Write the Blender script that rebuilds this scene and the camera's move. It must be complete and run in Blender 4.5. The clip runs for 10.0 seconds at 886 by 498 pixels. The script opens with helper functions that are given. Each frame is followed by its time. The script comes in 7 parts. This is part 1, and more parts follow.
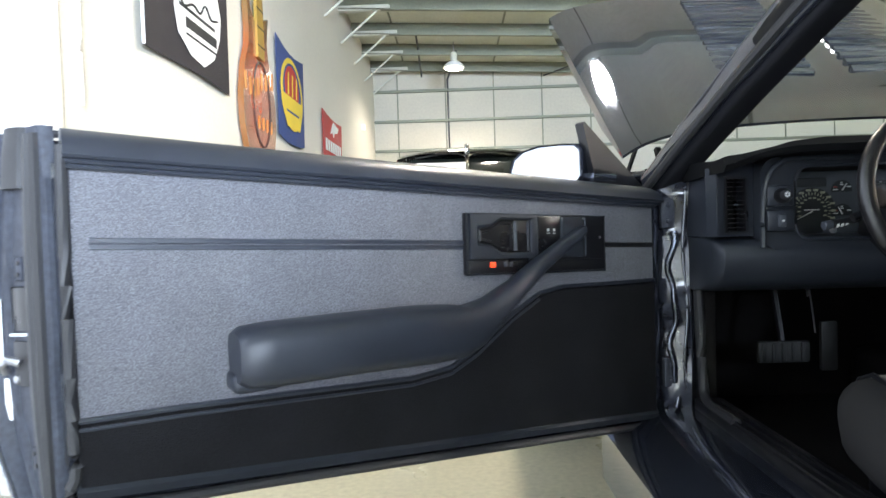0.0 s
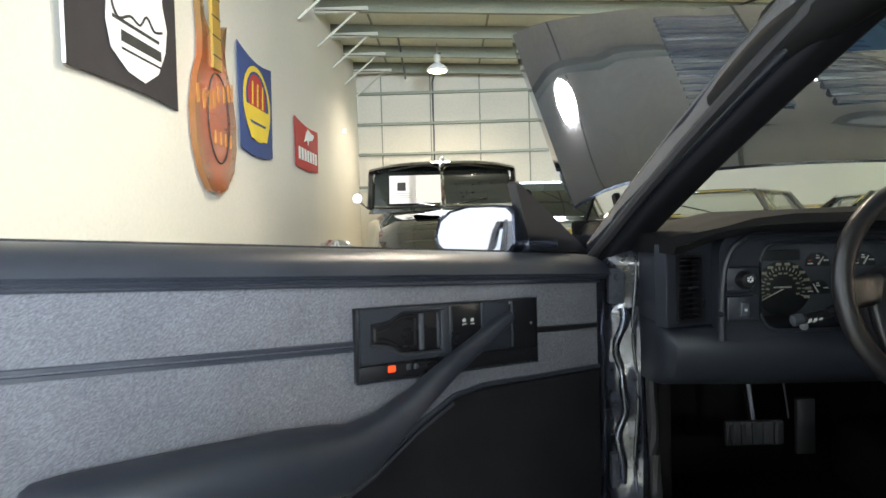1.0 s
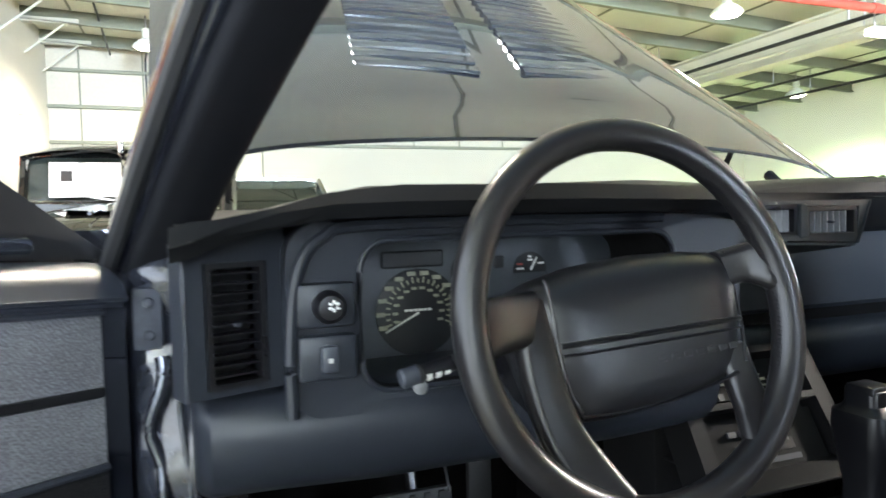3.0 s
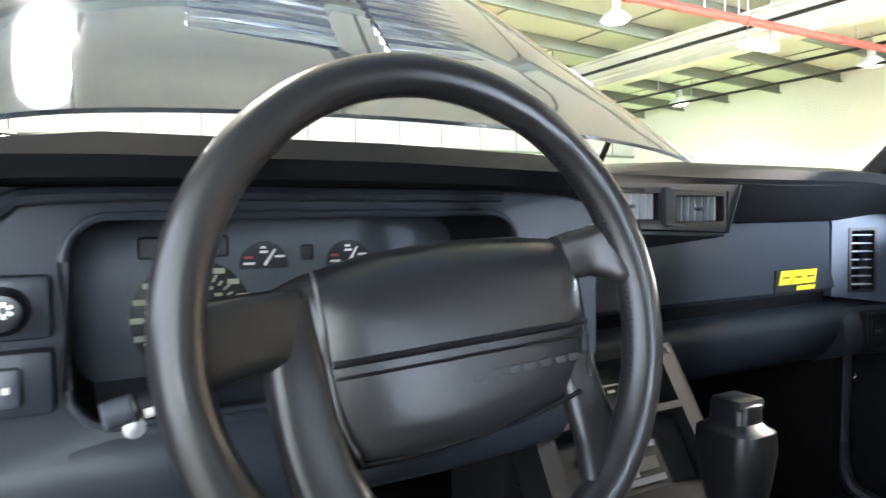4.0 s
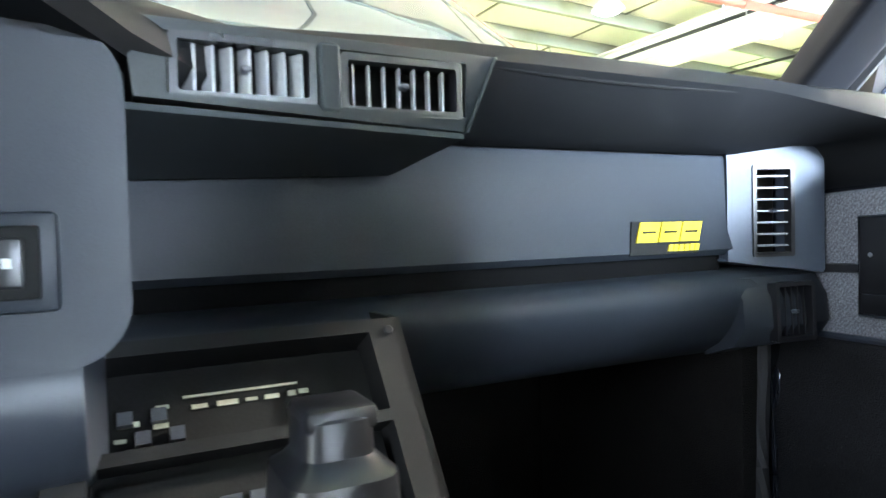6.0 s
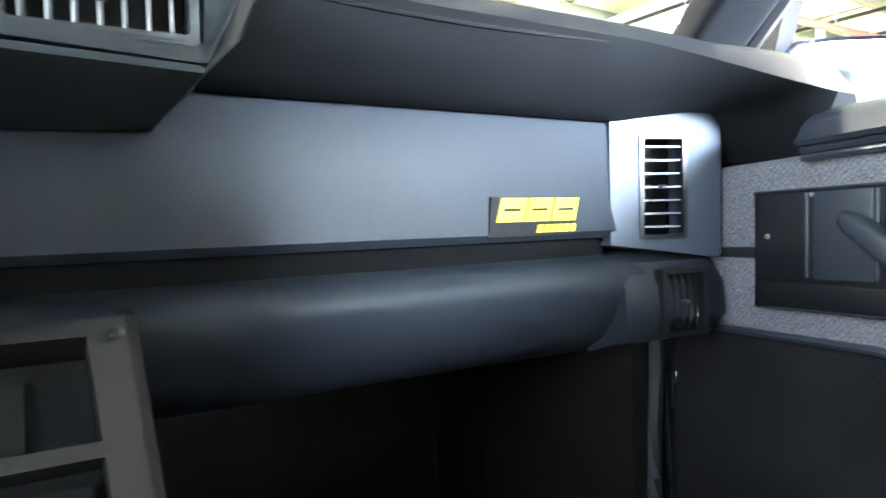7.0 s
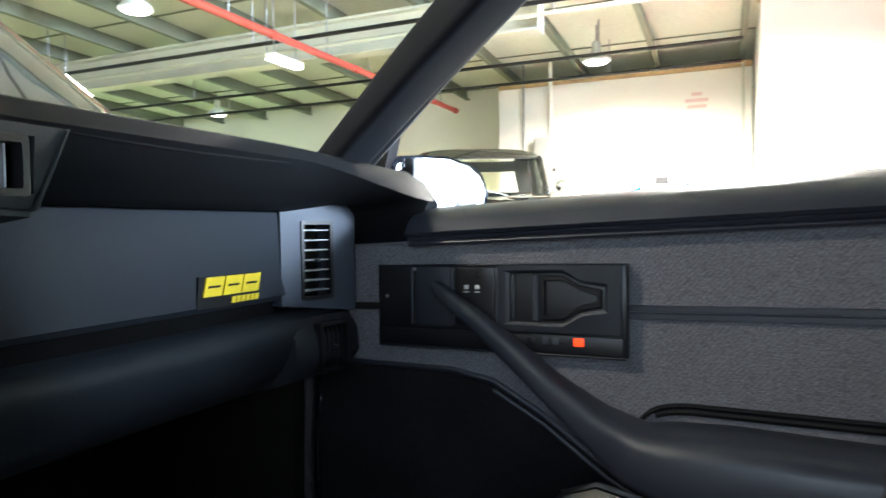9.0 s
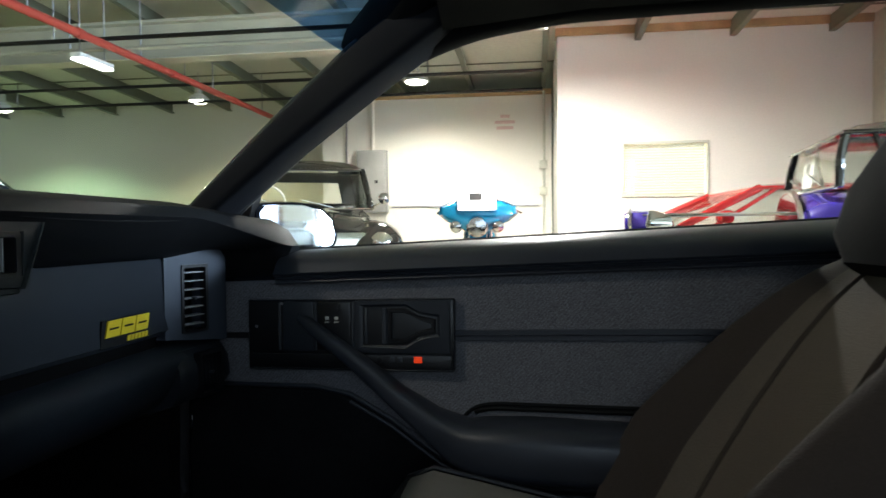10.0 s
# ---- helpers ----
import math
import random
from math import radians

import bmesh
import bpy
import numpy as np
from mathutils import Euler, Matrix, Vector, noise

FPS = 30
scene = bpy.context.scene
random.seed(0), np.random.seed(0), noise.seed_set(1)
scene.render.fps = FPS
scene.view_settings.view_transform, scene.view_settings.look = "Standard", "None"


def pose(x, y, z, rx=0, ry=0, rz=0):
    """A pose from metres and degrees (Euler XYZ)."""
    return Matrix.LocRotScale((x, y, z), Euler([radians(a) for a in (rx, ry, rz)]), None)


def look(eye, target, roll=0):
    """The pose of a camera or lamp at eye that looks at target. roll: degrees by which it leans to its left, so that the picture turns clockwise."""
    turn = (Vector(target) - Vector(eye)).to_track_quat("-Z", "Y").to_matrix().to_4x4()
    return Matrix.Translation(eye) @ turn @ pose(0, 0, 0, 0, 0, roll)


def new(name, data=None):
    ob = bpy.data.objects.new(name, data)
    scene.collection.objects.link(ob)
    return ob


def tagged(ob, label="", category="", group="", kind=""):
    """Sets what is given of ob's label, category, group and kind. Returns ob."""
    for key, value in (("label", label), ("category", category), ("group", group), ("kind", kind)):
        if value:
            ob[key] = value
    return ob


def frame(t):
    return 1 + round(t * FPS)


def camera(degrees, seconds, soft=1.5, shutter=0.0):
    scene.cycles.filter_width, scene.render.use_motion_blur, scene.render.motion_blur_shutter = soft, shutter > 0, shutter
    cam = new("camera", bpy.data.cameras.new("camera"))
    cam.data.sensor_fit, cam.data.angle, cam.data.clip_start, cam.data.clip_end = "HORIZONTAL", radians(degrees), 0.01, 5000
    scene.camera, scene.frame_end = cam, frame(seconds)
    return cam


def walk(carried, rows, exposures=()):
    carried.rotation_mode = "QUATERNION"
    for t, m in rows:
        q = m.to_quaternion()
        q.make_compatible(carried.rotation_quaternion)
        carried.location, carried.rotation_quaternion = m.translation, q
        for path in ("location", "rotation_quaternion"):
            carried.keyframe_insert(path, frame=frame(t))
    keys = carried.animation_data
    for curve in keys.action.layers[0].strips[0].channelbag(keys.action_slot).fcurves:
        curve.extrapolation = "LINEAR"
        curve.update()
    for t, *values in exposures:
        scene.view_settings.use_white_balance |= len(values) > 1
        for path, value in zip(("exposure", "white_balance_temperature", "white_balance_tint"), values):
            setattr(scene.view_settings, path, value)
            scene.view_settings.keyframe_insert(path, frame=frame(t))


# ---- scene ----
cam = camera(68.1, 10.0, shutter=0.35)
PATH = [
    (0, (0.019, 0.024, 0.783), (-0.018, 2.022, 0.72), -1.8),
    (0.5, (0.108, 0.122, 0.839), (0.081, 2.121, 0.771), -1.7),
    (1, (0.182, 0.248, 0.932), (0.161, 2.246, 0.855), -1.6),
    (1.5, (0.253, 0.401, 0.959), (0.333, 2.398, 0.875), -1.8),
    (2, (0.365, 0.555, 0.939), (0.733, 2.519, 0.85), -1.7),
    (2.5, (0.452, 0.658, 0.922), (1.039, 2.568, 0.831), -1.6),
    (3, (0.556, 0.735, 0.902), (1.254, 2.607, 0.812), -1.5),
    (3.2, (0.591, 0.765, 0.877), (1.338, 2.618, 0.79), -1.4),
    (4.5, (0.798, 0.871, 0.881), (1.839, 2.576, 0.782), -1.1),
    (5, (0.92, 0.897, 0.862), (1.97, 2.597, 0.772), -1.5),
    (6.3, (1.196, 0.974, 0.781), (2.081, 2.767, 0.72), -1.5),
    (6.5, (1.227, 0.992, 0.785), (2.154, 2.761, 0.689), -1.4),
    (7, (1.3, 0.996, 0.773), (2.331, 2.707, 0.681), -1.5),
    (7.5, (1.31, 0.989, 0.779), (2.625, 2.494, 0.696), -1.9),
    (8, (1.248, 0.996, 0.798), (2.805, 2.248, 0.698), -1.0),
    (8.5, (1.178, 0.985, 0.824), (2.874, 2.042, 0.736), -0.8),
    (9, (1.087, 0.94, 0.843), (2.92, 1.736, 0.777), -0.7),
    (9.5, (0.977, 0.931, 0.875), (2.913, 1.427, 0.816), -0.8),
    (10, (0.871, 0.926, 0.903), (2.852, 1.198, 0.848), -0.5),
]
EXPOSURE = [(0.0, 0.1, 6650, 17), (0.5, 0.06, 6900, 18), (1.0, -0.07, 7100, 15), (2.5, 0.62, 6800, 15), (4.5, 1.7, 6750, 18), (5.2, 1.7, 6800, 17), (6.5, 2.88, 6600, 10), (7.0, 2.95, 6700, 13), (7.5, 2.36, 6750, 13), (8.0, 1.7, 6700, 13), (8.5, 1.28, 6550, 13), (9.0, 0.58, 6500, 12), (9.5, -0.3, 6400, 10), (10.0, -1.05, 6350, 9)]
walk(cam, [(t, look(eye, target, roll)) for t, eye, target, roll in PATH], EXPOSURE)

# ---- light ----
WEST, NORTH, EAST, SOUTH = -1.21, 10.6, 10.5, -8.0   # inner faces of the hall
CEIL = 3.42                                           # at the west wall; the roof falls to the east
FALL = .042


def roof_z(x):
    return CEIL - FALL * (x - WEST)


world = bpy.data.worlds.new("world")
scene.world = world
world.use_nodes = True
wn = world.node_tree.nodes
sky = wn.new("ShaderNodeTexSky")
sky.sky_type = "NISHITA"
sky.sun_disc = False
sky.sun_elevation, sky.sun_rotation = radians(40), radians(160)
wn["Background"].inputs[1].default_value = 0.12
world.node_tree.links.new(sky.outputs[0], wn["Background"].inputs[0])


def area_lamp(name, place, aim, size, size_y, watts, colour):
    data = bpy.data.lights.new(name, "AREA")
    data.shape, data.size, data.size_y, data.energy, data.color = "RECTANGLE", size, size_y, watts, colour
    ob = new(name, data)
    ob.matrix_world = look(place, aim)
    return ob


# daylight through a vehicle door opening, added out of view behind the car
area_lamp("door_daylight", (3.45, SOUTH - 0.05, 1.95), (3.45, 0, 1.95), 2.1, 2.5, 3200, (0.64, 0.815, 1.0))
area_lamp("door_daylight", (0.4, SOUTH - 0.05, 1.65), (0.4, 0, 1.65), 2.6, 3.1, 640, (0.66, 0.825, 1.0))
# and through the west wall's roller door beside the coupe's rear, added unseen to light the driver's side
area_lamp("door_daylight", (WEST - 0.08, 0.2, 1.35), (0, 0.2, 1.35), 3.5, 2.5, 78, (0.74, 0.88, 1.0))

# ---- materials ----
MATS = {}


def mat(name, colour, rough=0.6, metal=0.0, vary=0.15, scale=8.0, fine=180.0, bump=0.15, depth=0.002, coat=0.0, rough_vary=0.1, spec=0.5, second=None, mix=0.0):
    """A surface with broad and fine variation of colour, gloss and relief."""
    if name in MATS:
        return MATS[name]
    m = bpy.data.materials.new(name)
    m.use_nodes = True
    nt = m.node_tree
    n, l = nt.nodes, nt.links
    p = n["Principled BSDF"]
    co = n.new("ShaderNodeTexCoord")
    a, b = n.new("ShaderNodeTexNoise"), n.new("ShaderNodeTexNoise")
    a.inputs["Scale"].default_value, a.inputs["Detail"].default_value = scale, 5
    b.inputs["Scale"].default_value, b.inputs["Detail"].default_value = fine, 3
    l.new(co.outputs["Object"], a.inputs["Vector"])
    l.new(co.outputs["Object"], b.inputs["Vector"])
    add = n.new("ShaderNodeMath")
    add.operation = "ADD"
    l.new(a.outputs[0], add.inputs[0])
    l.new(b.outputs[0], add.inputs[1])
    ramp = n.new("ShaderNodeMapRange")
    ramp.inputs[1].default_value, ramp.inputs[2].default_value = 0.7, 1.3
    ramp.inputs[3].default_value, ramp.inputs[4].default_value = 1 - vary, 1 + vary
    l.new(add.outputs[0], ramp.inputs[0])
    mul = n.new("ShaderNodeVectorMath")
    mul.operation = "SCALE"
    if second:
        mx = n.new("ShaderNodeMix")
        mx.data_type = "RGBA"
        mx.inputs[6].default_value, mx.inputs[7].default_value = (*colour, 1), (*second, 1)
        r2 = n.new("ShaderNodeMapRange")
        r2.inputs[1].default_value, r2.inputs[2].default_value = 0.5 - mix, 0.5 + mix
        l.new(b.outputs[0], r2.inputs[0])
        l.new(r2.outputs[0], mx.inputs[0])
        l.new(mx.outputs[2], mul.inputs[0])
    else:
        mul.inputs[0].default_value = colour
    l.new(ramp.outputs[0], mul.inputs["Scale"])
    l.new(mul.outputs[0], p.inputs["Base Color"])
    rr = n.new("ShaderNodeMapRange")
    rr.inputs[1].default_value, rr.inputs[2].default_value = 0.3, 0.7
    rr.inputs[3].default_value, rr.inputs[4].default_value = max(0.02, rough - rough_vary), min(1, rough + rough_vary)
    l.new(a.outputs[0], rr.inputs[0])
    l.new(rr.outputs[0], p.inputs["Roughness"])
    p.inputs["Metallic"].default_value = metal
    p.inputs["Specular IOR Level"].default_value = spec
    p.inputs["Coat Weight"].default_value = coat
    p.inputs["Coat Roughness"].default_value = 0.02
    if bump:
        bp = n.new("ShaderNodeBump")
        bp.inputs["Strength"].default_value, bp.inputs["Distance"].default_value = bump, depth
        l.new(b.outputs[0], bp.inputs["Height"])
        l.new(bp.outputs[0], p.inputs["Normal"])
    MATS[name] = m
    return m


def glow(name, colour, strength):
    m = bpy.data.materials.new(name)
    m.use_nodes = True
    p = m.node_tree.nodes["Principled BSDF"]
    p.inputs["Base Color"].default_value = (*colour, 1)
    p.inputs["Emission Color"].default_value = (*colour, 1)
    p.inputs["Emission Strength"].default_value = strength
    return m


def glass(name, tint, gloss=0.7):
    """A thin pane: mostly clear, with mirror gloss by Fresnel."""
    m = bpy.data.materials.new(name)
    m.use_nodes = True
    n, l = m.node_tree.nodes, m.node_tree.links
    n.remove(n["Principled BSDF"])
    t, g, mx, f = n.new("ShaderNodeBsdfTransparent"), n.new("ShaderNodeBsdfGlossy"), n.new("ShaderNodeMixShader"), n.new("ShaderNodeLayerWeight")
    pw, ad = n.new("ShaderNodeMath"), n.new("ShaderNodeMath")
    pw.operation, pw.inputs[1].default_value = "POWER", 5.0
    ad.operation, ad.inputs[1].default_value, ad.inputs[2].default_value = "MULTIPLY_ADD", 0.85, 0.045
    t.inputs[0].default_value = (*tint, 1)
    g.inputs["Roughness"].default_value = 0.02
    g.inputs["Color"].default_value = (gloss, gloss, gloss, 1)
    l.new(f.outputs["Facing"], pw.inputs[0])
    l.new(pw.outputs[0], ad.inputs[0])
    l.new(ad.outputs[0], mx.inputs[0])
    l.new(t.outputs[0], mx.inputs[1])
    l.new(g.outputs[0], mx.inputs[2])
    l.new(mx.outputs[0], n["Material Output"].inputs[0])
    return m


CLOTH = mat("tweed_cloth", (0.084, 0.0835, 0.092), 0.95, 0, 0.14, 11, 520, 0.7, 0.002, second=(0.160, 0.162, 0.182), mix=0.15, spec=0.2)
cn, cl = CLOTH.node_tree.nodes, CLOTH.node_tree.links
twill = cn.new("ShaderNodeTexWave")
twill.wave_type, twill.bands_direction = "BANDS", "DIAGONAL"
twill.inputs["Scale"].default_value, twill.inputs["Distortion"].default_value, twill.inputs["Detail"].default_value = 95, 2.5, 2
tl = cn.new("ShaderNodeMapRange")
tl.inputs[3].default_value, tl.inputs[4].default_value = .88, 1.12
tm2 = cn.new("ShaderNodeVectorMath")
tm2.operation = "SCALE"
old = cn["Principled BSDF"].inputs["Base Color"].links[0].from_socket
cl.new([k for k in cn if k.type == "TEX_COORD"][0].outputs["Object"], twill.inputs["Vector"])
cl.new(twill.outputs["Fac"], tl.inputs[0])
cl.new(tl.outputs[0], tm2.inputs["Scale"])
cl.new(old, tm2.inputs[0])
cl.new(tm2.outputs[0], cn["Principled BSDF"].inputs["Base Color"])
CARPET = mat("dark_carpet", (0.0110, 0.0108, 0.0122), 0.97, 0, 0.45, 12, 500, 0.9, 0.004, spec=0.15)
VINYL = mat("dark_vinyl", (0.0075, 0.0078, 0.0086), 0.60, 0, 0.2, 6, 900, 0.15, 0.0005, rough_vary=0.06, spec=0.09)
DOORV = mat("slate_door_vinyl", (0.0210, 0.0245, 0.0340), 0.42, 0, 0.16, 9, 900, 0.15, 0.0005, rough_vary=0.08, spec=0.45)
PLASTIC = mat("charcoal_plastic", (0.0165, 0.0195, 0.0250), 0.45, 0, 0.16, 5, 800, 0.2, 0.0006, rough_vary=0.03, spec=0.15)
GREYPLASTIC = mat("grey_plastic", (0.038, 0.043, 0.054), 0.45, 0, 0.12, 5, 800, 0.2, 0.0006, rough_vary=0.06)
VENTH = mat("vent_housing_plastic", (0.030, 0.035, 0.038), 0.55, 0, 0.12, 5, 800, 0.2, 0.0006, rough_vary=0.06, spec=0.12)
CONSOLE = mat("console_plastic", (0.0110, 0.0108, 0.0110), 0.55, 0, 0.12, 5, 800, 0.2, 0.0006, rough_vary=0.06, spec=0.14)
BLACKP = mat("black_plastic", (0.007, 0.007, 0.0085), 0.36, 0, 0.15, 10, 500, 0.1, 0.0005)
LEATHER = mat("black_leather", (0.0125, 0.0122, 0.0135), 0.36, 0, 0.14, 14, 1300, 0.15, 0.0004, rough_vary=0.08, spec=0.4)
PEDALR = mat("pedal_rubber", (0.017, 0.017, 0.017), 0.55, 0, 0.3, 12, 300, 0.3, 0.001, spec=0.4)
RUBBER = mat("black_rubber", (0.018, 0.018, 0.020), 0.6, 0, 0.2, 12, 300, 0.2, 0.001)
PAINT = mat("black_car_paint", (0.019, 0.020, 0.023), 0.05, 0.0, 0.2, 2, 60, 0.0, coat=1.0, rough_vary=0.02, spec=0.9)
for channel in ("Specular Tint", "Coat Tint"):
    PAINT.node_tree.nodes["Principled BSDF"].inputs[channel].default_value = (0.82, 0.87, 1.0, 1)   # colours the reflections colder than the hall's warm light
CHROME = mat("chrome", (0.75, 0.75, 0.76), 0.1, 1.0, 0.05, 10, 100, 0.0, rough_vary=0.05)
MIRROR = mat("mirror_glass", (0.42, 0.425, 0.45), 0.03, 1.0, 0.01, 3, 20, 0.0, rough_vary=0.01)
BOXGREY = mat("grey_enamel", (0.27, 0.27, 0.26), 0.45, 0, 0.1, 6, 80, 0.05)
ENDP = mat("dusty_jamb_paint", (0.036, 0.040, 0.052), 0.55, 0, 0.35, 14, 120, 0.1, 0.001, rough_vary=0.1, spec=0.2)
# copy of the body's black; the pillar's shade and bluish reflections tinted in
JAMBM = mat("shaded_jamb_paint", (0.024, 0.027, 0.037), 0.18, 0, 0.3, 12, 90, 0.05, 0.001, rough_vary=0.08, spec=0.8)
SLATG = mat("silver_grey_slat", (0.30, 0.31, 0.32), 0.35, 0, 0.1, 8, 300, 0.05)
CUSHION = mat("pale_seat_cloth", (0.165, 0.158, 0.146), 0.95, 0, 0.12, 10, 500, 0.5, 0.002, spec=0.15)
BLUEP = mat("blue_black_plastic", (0.0190, 0.0222, 0.0290), 0.40, 0, 0.12, 5, 800, 0.2, 0.0006, rough_vary=0.03, spec=0.36)
DARKCARPET = mat("black_carpet", (0.0095, 0.0086, 0.0084), 0.98, 0, 0.4, 12, 500, 0.9, 0.004, spec=0.1)
GREYPRINT = mat("grey_print", (0.5, 0.5, 0.48), 0.6, 0, 0.1, 20, 300, 0.0)
FADED = mat("faded_red_print", (0.66, 0.47, 0.44), 0.7, 0, 0.1, 20, 300, 0.0)
MATTE = mat("matt_black_plastic", (0.007, 0.007, 0.007), 0.8, 0, 0.2, 10, 400, 0.2, 0.0006, spec=0.2)
# lighter copy of the dash plastic: daylight on the pod is in its colour
PODP = mat("lit_blue_grey_plastic", (0.045, 0.055, 0.075), 0.48, 0, 0.1, 5, 800, 0.15, 0.0006, spec=0.32)
BEAMP = mat("cream_painted_steel", (0.56, 0.55, 0.46), 0.5, 0, 0.15, 3, 60, 0.05)
SEATG = mat("mid_grey_seat_cloth", (0.022, 0.021, 0.021), 0.95, 0, 0.12, 10, 500, 0.5, 0.002, spec=0.15)
WHEELL = mat("worn_black_leather", (0.0140, 0.0132, 0.0138), 0.31, 0, 0.08, 30, 900, 0.16, 0.0004, rough_vary=0.025, spec=0.5)
# near-black that paints the shade in the gap under the dash panel
COREM = mat("gap_shade_black", (0.0045, 0.0044, 0.0046), 0.95, 0, 0.2, 12, 300, 0.2, 0.001, spec=0.05)
HUBL = mat("shiny_black_leather", (0.0160, 0.0160, 0.0178), 0.34, 0, 0.08, 30, 900, 0.16, 0.0004, rough_vary=0.02, spec=0.62)
PILLARM = mat("matt_pillar_trim", (0.0095, 0.0100, 0.0125), 0.7, 0, 0.12, 8, 700, 0.2, 0.0006, spec=0.15)
DIALBLUE = mat("blue_grey_dial_plate", (0.060, 0.070, 0.082), 0.5, 0, 0.1, 8, 300, 0.05)
DIALD = mat("dark_dial_window", (0.013, 0.015, 0.018), 0.45, 0, 0.1, 8, 300, 0.05)
REDMARK = mat("red_print", (0.40, 0.06, 0.05), 0.6, 0, 0.1, 20, 300, 0.0)
PRINT = mat("pale_yellow_print", (0.36, 0.36, 0.27), 0.6, 0, 0.15, 20, 300, 0.0)
METAL = mat("dull_steel", (0.35, 0.35, 0.37), 0.4, 0.9, 0.2, 12, 120, 0.1)
SEATC = mat("brown_grey_seat_cloth", (0.036, 0.029, 0.026), 0.95, 0, 0.12, 10, 500, 0.5, 0.002, spec=0.15)
SEATL = mat("light_seat_cloth", (0.090, 0.076, 0.063), 0.95, 0, 0.1, 10, 500, 0.5, 0.002, spec=0.15)
HEADC = mat("black_headrest_cloth", (0.010, 0.010, 0.011), 0.95, 0, 0.2, 10, 400, 0.3, 0.001, spec=0.1)
YELLOW = mat("yellow_enamel", (0.62, 0.46, 0.02), 0.4, 0, 0.06, 20, 200, 0.0)
WHITE = mat("white_paint", (0.8, 0.8, 0.78), 0.5, 0, 0.05, 20, 200, 0.0)
ORANGE = glow("red_switch_lens", (1.0, 0.06, 0.01), 0.9)
WALLW = mat("white_wall_paint", (0.76, 0.73, 0.665), 0.75, 0, 0.05, 0.8, 60, 0.12, 0.003)
WALLO = mat("off_white_wall_paint", (0.655, 0.625, 0.545), 0.75, 0, 0.06, 0.8, 60, 0.12, 0.003)
WALLG = mat("cream_wall_lining", (0.47, 0.445, 0.365), 0.8, 0, 0.08, 1.2, 30, 0.2, 0.004)
CEILM = mat("roof_lining", (0.60, 0.61, 0.53), 0.85, 0, 0.10, 1.0, 30, 0.2, 0.004)
PURLIN = mat("galvanised_purlin", (0.17, 0.18, 0.13), 0.5, 0.2, 0.15, 3, 60, 0.05)
STEELP = mat("painted_steel", (0.50, 0.50, 0.42), 0.5, 0, 0.1, 3, 60, 0.05)
FLOORM = mat("sealed_concrete", (0.46, 0.43, 0.31), 0.32, 0, 0.16, 1.3, 50, 0.08, 0.002, rough_vary=0.14)
REDPIPE = mat("red_pipe_paint", (0.40, 0.055, 0.04), 0.45, 0, 0.12, 4, 80, 0.05)
WOOD = mat("raw_timber", (0.45, 0.30, 0.15), 0.7, 0, 0.25, 6, 90, 0.2)
PAPER = mat("white_paper", (0.8, 0.8, 0.8), 0.8, 0, 0.03, 10, 100, 0.0)
INK = mat("dark_ink", (0.03, 0.03, 0.03), 0.8, 0, 0.1, 10, 100, 0.0)
CLEAR = glass("clear_glass", (0.93, 0.95, 0.93))
TINT = glass("blue_tint_glass", (0.13, 0.27, 0.52))
# hatch glass out of view, darkened to hold back the rear door lamp
SMOKE = glass("light_blocking_rear_glass", (0.03, 0.03, 0.03))
LAMPG = glow("lamp_glow", (1.0, 0.97, 0.80), 26)
TUBEG = glow("tube_glow", (1.0, 1.0, 0.94), 12)

# ---- mesh helpers ----


def link(name, bm, material, parent=None, label="", smooth=True, m=None):
    """One mesh object from a bmesh; m: where its local axes lie."""
    if m is not None:
        bmesh.ops.transform(bm, matrix=m, verts=bm.verts)
        if m.determinant() < 0:
            bmesh.ops.reverse_faces(bm, faces=bm.faces)
    me = bpy.data.meshes.new(name)
    bm.to_mesh(me)
    bm.free()
    me.materials.append(material)
    if smooth:
        me.shade_smooth()
        me.set_sharp_from_angle(angle=radians(38))
    ob = new(name, me)
    if parent is not None:
        ob.parent = parent
        ob.matrix_parent_inverse = Matrix.Translation(-parent.location) if parent.type == "EMPTY" else Matrix.Identity(4)
    if label:
        ob["label"] = label
    return ob


part = link


def base(name, place, label, category, group="", kind=""):
    e = new(name)
    e.location = place
    e.empty_display_size = 0.1
    return tagged(e, label, category, group, kind)


def box(bm, lo, hi, bevel=0.0, seg=2, m=None):
    r = bmesh.ops.create_cube(bm, size=1)
    vs = r["verts"]
    c = [(a + b) / 2 for a, b in zip(lo, hi)]
    s = [abs(b - a) for a, b in zip(lo, hi)]
    for v in vs:
        v.co = Vector((c[0] + v.co.x * s[0], c[1] + v.co.y * s[1], c[2] + v.co.z * s[2]))
        if m is not None:
            v.co = m @ v.co
    if bevel:
        es = list({e for v in vs for e in v.link_edges})
        bmesh.ops.bevel(bm, geom=es, offset=bevel, segments=seg, affect="EDGES", profile=0.5)
    return bm


def boxm(lo, hi, bevel=0.0, seg=2, m=None):
    return box(bmesh.new(), lo, hi, bevel, seg, m)


def loft(bm, rings, close=True, caps=True):
    """Skin through rings of equally many points."""
    vs = [[bm.verts.new(p) for p in r] for r in rings]
    k = len(vs[0])
    for a, b in zip(vs, vs[1:]):
        for i in range(k if close else k - 1):
            bm.faces.new((a[i], a[(i + 1) % k], b[(i + 1) % k], b[i]))
    if caps and close:
        bm.faces.new(vs[0][::-1])
        bm.faces.new(vs[-1])
    bmesh.ops.recalc_face_normals(bm, faces=bm.faces)
    return bm


